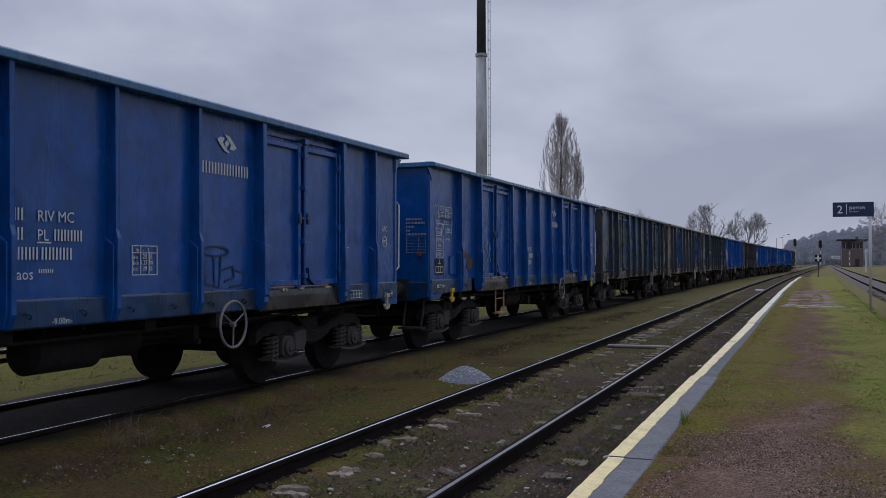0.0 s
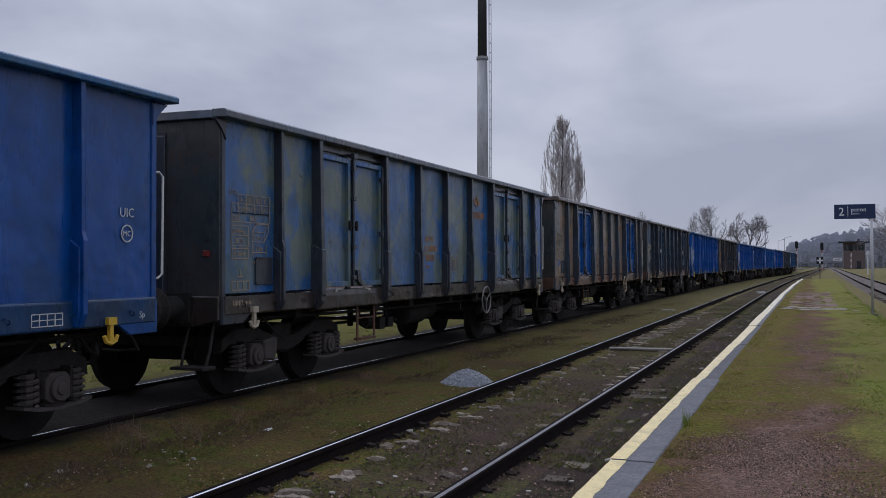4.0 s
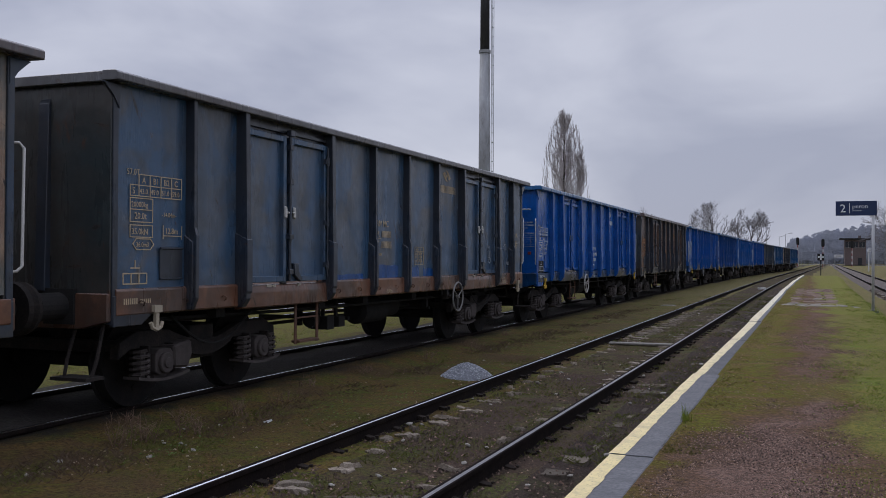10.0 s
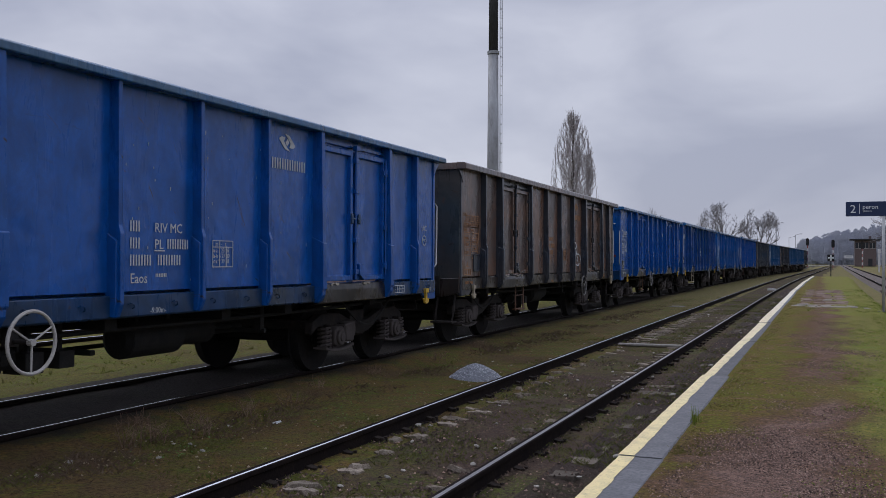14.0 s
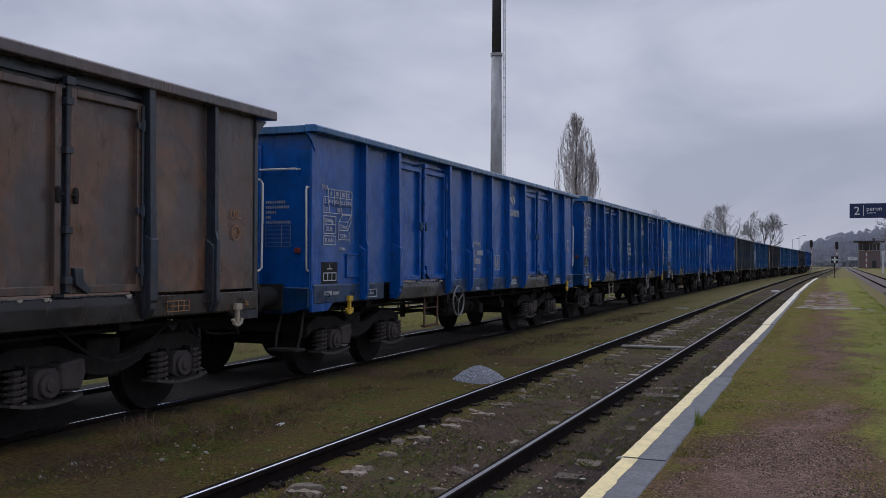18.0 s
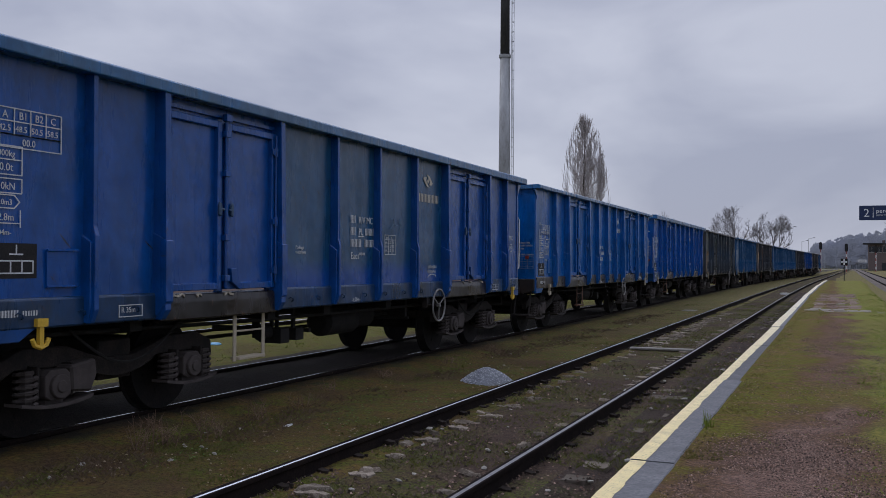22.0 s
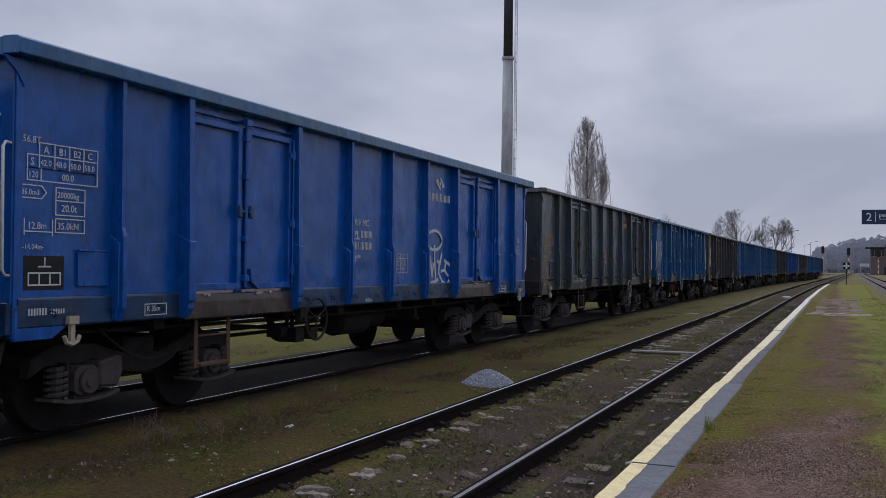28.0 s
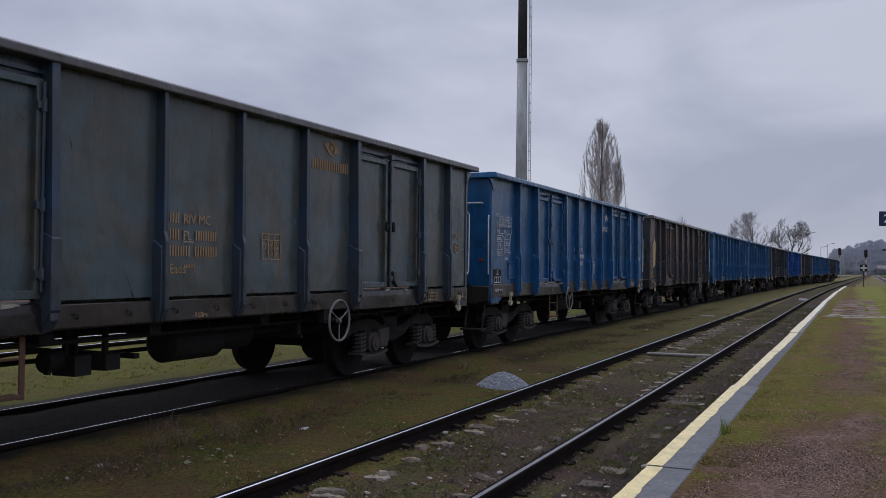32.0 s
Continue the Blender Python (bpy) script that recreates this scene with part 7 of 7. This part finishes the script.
def flecks(root):
    """Short white runs of spattered paint."""
    rng = random.Random(6)
    runs = []
    for _ in range(34):
        y, z, h = rng.uniform(-0.9, 2.4), rng.uniform(1.3, 2.9), rng.uniform(0.006, 0.036)
        runs.append([(y, z), (y + rng.uniform(-0.004, 0.004), z - h)])
    tagged(shared("spatter", stroke_mesh(runs, 0.0028, M_WHITE, P - 0.001), root), "white paint spatter", kind="stuff")


def scrawl_door(root):
    runs = [arc(4.0, 1.85, 0.10, 0.12, 90, 420, 12), arc(4.22, 1.82, 0.12, 0.12, 60, 400, 12), [(4.05, 1.70), (4.12, 1.48), (4.24, 1.46), (4.28, 1.66)], [(4.10, 1.86), (4.12, 1.88)]]
    runs = [[(a, b - 0.27) for a, b in run] for run in runs]
    shared("graffiti", stroke_mesh(runs, 0.004, M_GREYMARK, P + 0.020), root, None, "thin chalk scrawl on a door")
    bm = bmesh.new()
    bm_box(bm, (P, 5.92, 1.41), (P + 0.006, 6.20, 1.53))
    part("label_sticker", bm, M_STICKER, root, "small light blue sticker")


def tags(root):
    """A blue repainted square over the data and two short rows of white figures, as bars."""
    bm = bmesh.new()
    bm_prism(bm, [(-6.06, 1.47), (-5.84, 1.46), (-5.85, 1.60), (-5.96, 1.62), (-6.05, 1.60)], "x", P - 0.006, P + 0.004)
    part("painted_patch", bm, DOORB, root, "small bright blue painted square")
    mark(root, "lettering_bar", ("tagrow", 5), lambda: bars_mesh(7, 0.24, 0.07, M_WHITE, 0.5), -5.22, 1.36)
    mark(root, "lettering_bar", ("tagrow", 6), lambda: bars_mesh(8, 0.36, 0.09, M_WHITE, 0.55), -0.66, 1.56)


def scrawl_faint(root):
    runs = [arc(1.76, 1.62, 0.24, 0.05, 0, 360, 14), [(1.52, 1.60), (1.58, 1.28), (1.82, 1.24), (1.86, 1.56)], [(1.72, 1.55), (1.74, 1.28)], [(1.86, 1.42), (2.08, 1.46), (2.10, 1.34), (1.92, 1.30)], [(2.10, 1.42), (2.32, 1.38), (2.26, 1.26), (2.02, 1.24)]]
    shared("graffiti", stroke_mesh(runs, 0.012, M_FAINT), root, None, "faint dark scrawl")


def warnings(root):
    y = N_CORNER - 0.057
    for x, z, s, mat in ((0.95, 2.85, 0.12, M_WARN), (1.03, 2.56, 0.085, M_HOOKY)):
        bm = bmesh.new()
        bm_prism(bm, [(x - s, z - s * 0.6), (x + s, z - s * 0.6), (x, z + s * 1.1)], "y", y - 0.004, y)
        sign = part("warning_sign", bm, mat, root, "triangular warning sign")
        bm = bmesh.new()
        bm_prism(bm, [(x - s * 0.1, z + s * 0.5), (x + s * 0.12, z + s * 0.5), (x, z + s * 0.1), (x + s * 0.14, z + s * 0.1), (x - s * 0.12, z - s * 0.42), (x - s * 0.05, z)], "y", y - 0.006, y - 0.004)
        part("symbol", bm, M_SIGBLACK, sign)
    bm = bmesh.new()
    bm_rod(bm, (1.02, y - 0.004, 2.40), (1.02, y, 2.40), 0.10, 18)
    disc = part("warning_disc", bm, M_WARN, root, "round orange disc")
    bm = bmesh.new()
    bm_rod(bm, (1.02, y - 0.006, 2.40), (1.02, y - 0.004, 2.40), 0.065, 16)
    part("symbol", bm, M_SIGBLACK, disc)


def ragged(root, spots, mat, label):
    """Brushed-on patches of another paint, each a part."""
    rng = random.Random(len(spots))
    for y0, y1, z0, z1 in spots:
        pts = [(y0 + (y1 - y0) * i / 7, z0 + rng.uniform(0, 0.03)) for i in range(8)]
        pts += [(y1 + (y0 - y1) * i / 7, z1 - rng.uniform(0, 0.22) * (z1 - z0)) for i in range(8)]
        bm = bmesh.new()
        bm_prism(bm, pts, "x", P - 0.012, P + 0.0025)
        part("painted_patch", bm, mat, root, label)


def chalk(root):
    faint = [[(-3.77, 1.84), (-3.78, 1.63), (-3.80, 1.38)], [(-3.77, 1.84), (-3.65, 1.85), (-3.55, 1.79), (-3.58, 1.70), (-3.75, 1.64)], [(-3.76, 1.33), (-3.68, 1.37), (-3.52, 1.38), (-3.29, 1.40)]]
    strong = [[(-3.37, 1.87), (-3.47, 1.85), (-3.52, 1.77), (-3.42, 1.70), (-3.37, 1.62), (-3.43, 1.52), (-3.58, 1.43)], [(-3.29, 1.86), (-3.31, 1.68), (-3.34, 1.50)], [(-3.21, 1.78), (-3.31, 1.67), (-3.22, 1.50)]]
    wall = [[(-1.74, 1.62), (-1.42, 1.62)], [(-1.62, 1.81), (-1.52, 1.91), (-1.37, 1.93), (-1.30, 1.66)], [(-1.58, 1.82), (-1.60, 1.63)]]
    for runs, r, mat, x in ((faint, 0.006, M_CHALK, 0.012), (strong, 0.009, M_CHALKB, 0.012), (wall, 0.006, M_CHALK, 0.004)):
        shared("graffiti", stroke_mesh(runs, r, mat, P + x), root, None, "thin pale blue chalk scrawl")
    for i, (y, z, ry, rz) in enumerate(((-4.90, 1.74, 0.10, 0.05), (-4.66, 1.63, 0.14, 0.06), (-4.88, 1.48, 0.05, 0.06), (-4.42, 1.47, 0.15, 0.12))):
        uneven_patch(root, y, z, ry, rz, i + 20, M_RUSTY, "rust_stain", "brown rust stain", (-5.3, -4.15))


def tally(root):
    runs = [arc(0.66, 2.08, 0.06, 0.05, 150, -30, 6) + [(0.60, 1.98), (0.72, 1.98)], [(0.78, 2.03), (0.84, 2.04)], [(0.98, 2.12), (0.90, 2.12), (0.89, 2.06)] + arc(0.92, 2.03, 0.05, 0.045, 80, -120, 6)]
    shared("graffiti", stroke_mesh(runs, 0.005, M_CHALK, P + 0.010), root, None, "chalked figures 2-5")


def low_blue(root):
    runs = [arc(4.17, 1.61, 0.055, 0.06, 30, 390, 12), arc(4.25, 1.57, 0.05, 0.07, -20, 300, 12), arc(4.18, 1.47, 0.075, 0.055, 0, 350, 12), [(4.10, 1.55), (4.16, 1.46), (4.24, 1.52), (4.28, 1.44)], arc(4.0, 1.50, 0.10, 0.08, 170, 290, 7),
            [(4.04, 1.745), (4.09, 1.75), (4.06, 1.68)], [(4.12, 1.69), (4.15, 1.76)], [(4.18, 1.745), (4.22, 1.74), (4.18, 1.69), (4.24, 1.69)], [(5.06, 1.73), (5.22, 1.80), (5.30, 1.68), (5.12, 1.70)], [(5.28, 1.38), (5.33, 1.50), (5.37, 1.38), (5.42, 1.46), (5.45, 1.38)], [(5.24, 1.42), (5.46, 1.44)]]
    shared("graffiti", stroke_mesh(runs, 0.0045, M_GREYMARK, P + 0.018), root, None, "thin chalk scrawl")
    ragged(root, [(-0.98, -0.1, 1.17, 1.42), (0.26, 0.7, 1.17, 1.40), (0.9, 1.4, 1.17, 1.36), (-2.2, -1.3, 1.17, 1.30)], DOORB, "bright blue brushed paint patch")


def uneven_patch(root, y, z, ry, rz, seed, mat, name, label, reach):
    """A flat patch with an uneven, rounded outline."""
    pts = []
    for j in range(26):
        a = 6.2832 * j / 26
        f = 1.0 + 0.34 * noise.noise((math.cos(a) * 1.6, math.sin(a) * 1.6, seed * 5.0)) + 0.22 * noise.noise((math.cos(a) * 5, math.sin(a) * 5, seed * 3.0))
        pts.append((min(reach[1], max(reach[0], y + ry * f * math.cos(a))), z + rz * f * math.sin(a)))
    bm = bmesh.new()
    bm_prism(bm, pts, "x", P - 0.014, P + 0.0025)
    part(name, bm, mat, root, label)


def spots_blue(root):
    """Round, uneven patches of fresher blue."""
    for i, (y, z, ry, rz) in enumerate(((5.85, 1.55, 0.40, 0.24), (5.50, 2.66, 0.10, 0.12), (6.05, 2.62, 0.14, 0.32), (5.80, 2.20, 0.12, 0.14))):
        uneven_patch(root, y, z, ry, rz, i, DOORB, "painted_patch", "bright blue brushed paint patch", (5.42, 6.33))


def blotch(root):
    bm = bmesh.new()
    bm_prism(bm, [(-5.95, 1.55), (-5.6, 1.5), (-5.5, 2.3), (-5.7, 2.5), (-6.0, 2.2)], "x", P, P + 0.004)
    part("painted_mark", bm, M_CREAM, root, "faded cream patch")


M_FLAKE = grained("flaked_cream_paint", (0.50, 0.46, 0.38), (0.26, 0.22, 0.17), 30, 0.9)
M_CHALK = plain("pale_blue_chalk", (0.12, 0.22, 0.34), 0.9)
M_CHALKB = plain("bright_blue_white_chalk", (0.26, 0.40, 0.54), 0.9)
M_TANMARK = plain("worn_tan_marking", (0.36, 0.29, 0.21), 0.85)
M_RUSTMARK = plain("dull_ochre_marking", (0.46, 0.30, 0.17), 0.85)
M_WHEELC = grained("rusty_cream_wheel_paint", (0.46, 0.38, 0.28), (0.25, 0.17, 0.11), 12, 0.8)
M_PALE = plain("pale_cream_marking", (0.62, 0.57, 0.48), 0.7)
M_GRIP = plain("worn_blue_grip", (0.040, 0.085, 0.160), 0.5)
M_WARN = plain("orange_warning_face", (0.55, 0.16, 0.03), 0.5)
M_STICKER = plain("light_blue_sticker", (0.04, 0.25, 0.55), 0.5)
M_FAINT = plain("faint_dark_scrawl", (0.016, 0.045, 0.12), 0.8)
EXTRAS = {"white": scrawl_white, "blue": scrawl_blue, "door": scrawl_door, "faint": scrawl_faint, "warnings": warnings, "blotch": blotch, "low_blue": low_blue, "chalk": chalk, "tally": tally, "spots_blue": spots_blue, "flecks": flecks, "tags": tags}
WHEELS = {-0.9: [], 0.9: []}

DEEP = paint("deep_blue_paint", (0.0006, 0.0646, 0.2842), (0.0019, 0.0579, 0.2107), 0.30, 0.15, 3.1)
MIDB = paint("mid_blue_paint", (0.0007, 0.0827, 0.3571), (0.0021, 0.0730, 0.2704), 0.30, 0.12, 7.4)
DULLB = paint("dull_grey_blue_paint", (0.0091, 0.0819, 0.2223), (0.0197, 0.0842, 0.1755), 0.40, 0.22, 91.0)
BRIGHT = paint("bright_blue_paint", (0.0007, 0.0867, 0.3742), (0.0020, 0.0737, 0.2901), 0.25, 0.10, 11.2)
DUSK = paint("dull_blue_paint", (0.0010, 0.0997, 0.3772), (0.0030, 0.0893, 0.2772), 0.35, 0.15, 15.8)
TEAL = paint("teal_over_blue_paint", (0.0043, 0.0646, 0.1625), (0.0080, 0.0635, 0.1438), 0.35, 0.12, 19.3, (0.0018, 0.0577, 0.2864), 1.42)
MOTTLE = paint("mottled_blue_olive_paint", (0.0119, 0.1022, 0.3234), (0.0499, 0.1093, 0.1733), 0.40, 0.22, 23.9, tint=(0.1188, 0.1544, 0.1247))
BROWN = paint("weathered_tan_brown_paint", (0.3252, 0.2362, 0.1613), (0.2439, 0.1502, 0.1024), 0.45, 0.42, 27.7, tint=(0.1236, 0.1288, 0.1174))
RUSTB = paint("rusty_brown_paint", (0.1498, 0.1018, 0.0797), (0.1920, 0.0941, 0.0547), 0.48, 0.60, 31.1, tint=(0.0941, 0.0768, 0.0710))
SLATE = paint("slate_grey_blue_paint", (0.0549, 0.0866, 0.1299), (0.0866, 0.0876, 0.0898), 0.36, 0.34, 35.5, tint=(0.0380, 0.0898, 0.1668))
OLIVE = paint("dark_grey_green_paint", (0.0560, 0.0729, 0.0708), (0.0866, 0.0813, 0.0697), 0.42, 0.45, 39.2, tint=(0.0591, 0.0866, 0.0982))
DOORB = paint("fresh_blue_door_paint", (0.0065, 0.0756, 0.2752), (0.0097, 0.0693, 0.2263), 0.20, 0.05, 43.0)
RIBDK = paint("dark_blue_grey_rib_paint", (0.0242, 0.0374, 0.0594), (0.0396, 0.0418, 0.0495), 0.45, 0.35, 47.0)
RIBBL = paint("blue_grey_rib_paint", (0.0280, 0.0560, 0.1000), (0.0540, 0.0570, 0.0620), 0.48, 0.32, 51.0)
LOWDIRT = paint("dirty_blue_sole_paint", (0.0032, 0.0440, 0.1392), (0.0160, 0.0317, 0.0538), 0.42, 0.25, 55.0)
LOWRUST = paint("rusty_sole_paint", (0.185, 0.084, 0.048), (0.075, 0.055, 0.048), 0.42, 0.55, 59.0)
LOWGREY = paint("dark_dusty_sole_paint", (0.0272, 0.0252, 0.0246), (0.0422, 0.0318, 0.0265), 0.50, 0.5, 63.0)
SILLBR = paint("rusty_brown_sill_paint", (0.062, 0.044, 0.038), (0.040, 0.032, 0.030), 0.5, 0.6, 69.0)
SILL = paint("dark_sill_paint", (0.0114, 0.0110, 0.0130), (0.0242, 0.0167, 0.0144), 0.5, 0.5, 67.0)
# soot, plus the weaker light on end walls mixed into the colour
ENDDK = paint("shaded_sooty_end_wall_paint", (0.0396, 0.0528, 0.0572), (0.0660, 0.0594, 0.0528), 0.5, 0.5, 79.0)
RIMB = paint("dusty_blue_rim_paint", (0.0120, 0.1104, 0.2812), (0.0480, 0.1176, 0.2063), 0.5, 0.2, 71.0)
RIMT = paint("dusty_slate_rim_paint", (0.060, 0.098, 0.150), (0.110, 0.112, 0.118), 0.5, 0.3, 83.0)
RIMR = paint("dusty_brown_rim_paint", (0.150, 0.104, 0.088), (0.105, 0.100, 0.104), 0.5, 0.4, 87.0)
RIMG = paint("dusty_grey_rim_paint", (0.105, 0.106, 0.112), (0.088, 0.076, 0.068), 0.5, 0.4, 75.0)


def blue(body, label, **more):
    spec = dict(body=body, rib=body, door=body, low=LOWDIRT, sill=SILL, rim=RIMB, mark=M_WHITE, label=label, rim_label="dusty blue top rim", hook=M_HOOKW, wheel=2.65)
    spec.update(more)
    return spec


def worn(body, label, **more):
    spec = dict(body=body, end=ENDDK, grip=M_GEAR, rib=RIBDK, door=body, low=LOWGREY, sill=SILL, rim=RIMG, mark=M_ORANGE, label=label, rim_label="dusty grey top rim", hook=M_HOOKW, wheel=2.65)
    spec.update(more)
    return spec


WAGONS = [
    blue(DEEP, "deep blue open freight wagon with white markings", flush=True, hook=M_HOOKW, extra=("faint",), wheel=1.79, table=(0.43, 1.66), num=(-0.73, 1.89), gap=0.28, emb=(1.96, 2.77), brand_z=2.49, shift=-0.05),
    blue(DEEP, "deep blue open freight wagon with yellow lashing hooks", hook=M_HOOKY, wheel=1.75, table=(0.23, 1.42), lay=TYPE_B, num=(-0.66, 1.80), emb=(1.77, 2.68), brand_z=2.40, step=M_ORANGE, extra=("chalk",), data=(-6.00, 2.44), tare="56.5t", loads=("42.5", "48.5", "50.5", "58.5"), panel="cube_first", lift=(-6.13, 1.56), end_note=(1.0, 1.66), shift=0.12, rim_up=-0.01),
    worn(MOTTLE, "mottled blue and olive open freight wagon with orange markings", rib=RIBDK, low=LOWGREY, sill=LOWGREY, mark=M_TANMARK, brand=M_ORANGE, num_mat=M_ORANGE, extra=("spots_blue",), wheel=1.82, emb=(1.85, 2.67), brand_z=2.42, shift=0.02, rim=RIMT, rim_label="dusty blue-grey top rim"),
    worn(BROWN, "weathered tan-brown open freight wagon with bright blue doors", rib=RIBBL, door=DOORB, low=LOWRUST, sill=LOWRUST, mark=M_TANMARK, brand=M_ORANGE, door_label="bright blue repainted door", extra=("door", "tags"), rim=RIMR, rim_label="dusty brown top rim", wheel=1.88, yard=(2.02, 1.33), hand=M_WHEELC, data=(-6.11, 2.28), lift=(-6.14, 1.42), num=(-0.73, 1.90), emb=(1.86, 2.87), brand_z=2.67),
    worn(SLATE, "slate grey open freight wagon with a rusty sole bar", flush=True, low=LOWRUST, sill=LOWRUST, mark=M_CREAM, wheel=1.97, table=(0.54, 1.68), grip=M_RAILW, extra=("low_blue",), num=(-0.88, 2.01), gap=0.20, emb=(1.93, 2.90), brand_z=2.67, data=(-6.06, 2.27), tare="57.0T", panel="short", lift=(-6.27, 1.49), shift=-0.05),
    blue(BRIGHT, "bright blue open freight wagon with white markings", hook=M_HOOKY, hand=M_WHEELW, wheel=-2.19, sill=SILL, table=(0.42, 1.69), num=(-0.50, 1.80), emb=(1.88, 2.86), brand_z=2.60, data=(-6.12, 2.22), lift=(-6.20, 1.46), end_note=(1.04, 1.78), extra=("flecks",), shift=-0.02),
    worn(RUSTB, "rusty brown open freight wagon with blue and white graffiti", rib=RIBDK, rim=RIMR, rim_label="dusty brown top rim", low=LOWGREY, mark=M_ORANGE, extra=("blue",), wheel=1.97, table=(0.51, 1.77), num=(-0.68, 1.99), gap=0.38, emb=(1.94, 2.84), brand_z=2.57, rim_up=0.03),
    blue(MIDB, "mid blue open freight wagon with a dark sill", hook=M_HOOKY, wheel=-1.89, sill=SILL, lay=TYPE_B, table=(0.46, 1.62), num=(-0.66, 1.82), gap=0.30, emb=(1.64, 2.73), brand_z=2.47, data=(-5.98, 2.41), lift=(-6.10, 1.49), r35=True, shop=True, end_note=(0.78, 1.68)),
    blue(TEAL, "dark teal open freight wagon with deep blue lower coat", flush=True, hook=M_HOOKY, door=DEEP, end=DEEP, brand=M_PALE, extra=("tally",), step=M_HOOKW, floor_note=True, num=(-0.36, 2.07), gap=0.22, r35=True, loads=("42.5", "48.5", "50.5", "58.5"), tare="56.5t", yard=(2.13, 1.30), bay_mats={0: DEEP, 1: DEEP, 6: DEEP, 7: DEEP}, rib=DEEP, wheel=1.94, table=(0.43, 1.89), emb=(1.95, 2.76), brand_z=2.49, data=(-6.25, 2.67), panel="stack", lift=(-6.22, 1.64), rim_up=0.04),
    blue(DUSK, "dull blue open freight wagon with a dusty brown sole bar", low=LOWGREY, wheel=1.68, lay=TYPE_B, table=(0.51, 1.86), num=(-0.51, 1.94), gap=0.32, emb=(1.74, 2.72), brand_z=2.45, data=(-5.98, 2.33), lift=(-6.12, 1.51), end_note=(1.02, 1.39), shift=0.02),
    blue(MIDB, "mid blue open freight wagon with a white graffiti scrawl", flush=True, wheel=-2.15, sill=SILLBR, step=M_RUSTY, loads=("42.0", "48.0", "50.0", "58.0"), tare="56.8T", num=(-0.85, 2.05), gap=0.17, step_y=-3.74, hand=M_GEAR, r35=True, extra=("white", "warnings"), table=(0.45, 1.65), emb=(2.03, 2.78), brand_z=2.55, data=(-6.18, 2.43), panel="swapped", lift=(-6.27, 1.54), end_note=(0.94, 1.80), shift=0.06, rim_up=0.055),
    worn(OLIVE, "dark grey-green open freight wagon with blue ribs and orange markings", rib=RIBBL, mark=M_RUSTMARK, wheel=1.93, table=(0.59, 1.84), num=(-0.72, 1.94), gap=0.19, emb=(2.04, 2.92), brand_z=2.70, data=(-6.10, 2.14), tare="56.5T", panel="short", lift=(-6.27, 1.41), shift=0.06),
    blue(DULLB, "dull blue open freight wagon with dusty doors", wheel=-2.1, low=LOWGREY, lay=TYPE_B, data=(-5.98, 2.41)),
    worn(RUSTB, "rusty brown open freight wagon with dark ribs", extra=("blotch",)),
    blue(DULLB, "dull blue open freight wagon far along the train"),
    blue(DULLB, "dull blue open freight wagon far along the train"),
    worn(OLIVE, "dark grey-green open freight wagon far along the train"),
    blue(DEEP, "deep blue open freight wagon far along the train"),
    worn(BROWN, "weathered brown open freight wagon far along the train"),
    blue(DULLB, "dull blue open freight wagon at the train's rear"),
    blue(DULLB, "dull blue open freight wagon at the train's rear"),
    worn(RUSTB, "rusty brown open freight wagon at the train's rear"),
    blue(DULLB, "dull blue open freight wagon at the train's rear"),
]
TRAIN = [open_wagon(k, spec) for k, spec in enumerate(WAGONS)]


# ---------------------------------------------------------------- how the train runs
def rail_table():
    """Points along the siding by distance run: straight, a slow bend, then away to the left."""
    pts, x, y, head, s = [], TRAIN_C, -40.0, 0.0, -40.0
    while s < 420:
        pts.append((s, x, y, head))
        turn = 1 / 2200 if 35 < s < 130 else (-1 / 350 if s > 152 else 0.0)
        head += turn * 1.0
        x += math.sin(head)
        y += math.cos(head)
        s += 1.0
    return pts


TABLE = rail_table()


def on_rail(s):
    i = max(0, min(len(TABLE) - 2, int(math.floor(s + 40))))
    f = s + 40 - i
    a, b = TABLE[i], TABLE[i + 1]
    return a[1] + (b[1] - a[1]) * f, a[2] + (b[2] - a[2]) * f


def run(t):
    """Metres that the train has gone since the start."""
    q = t / 32
    check = 0.14 * max(0.0, 1 - abs(t - 7.1) / 0.6)
    return -check + 158.152 * q ** 1 + 16.410 * q ** 2 - 78.656 * q ** 3 + 136.667 * q ** 4 - 115.827 * q ** 5 + 36.533 * q ** 6


def wagon_pose(k, t):
    s = 6.84 + WAGONS[k].get("shift", 0.0) + 14.04 * k - run(t)
    (x0, y0), (x1, y1) = on_rail(s - 4.5), on_rail(s + 4.5)
    return pose((x0 + x1) / 2, (y0 + y1) / 2, 0, 0, 0, math.degrees(math.atan2(-(x1 - x0), y1 - y0)))


def motions():
    for k, wagon in enumerate(TRAIN):
        walk(wagon, [(i * 0.5, wagon_pose(k, i * 0.5)) for i in range(65)])
    for side, sets in WHEELS.items():
        first = sets[0]
        walk(first, [(i * 0.1, pose(0, side, 0.462, math.degrees(run(i * 0.1) / 0.462))) for i in range(321)])
        for ws in sets[1:]:
            ws.rotation_mode = "QUATERNION"
            keys = ws.animation_data_create()
            keys.action = first.animation_data.action
            keys.action_slot = first.animation_data.action_slot


motions()
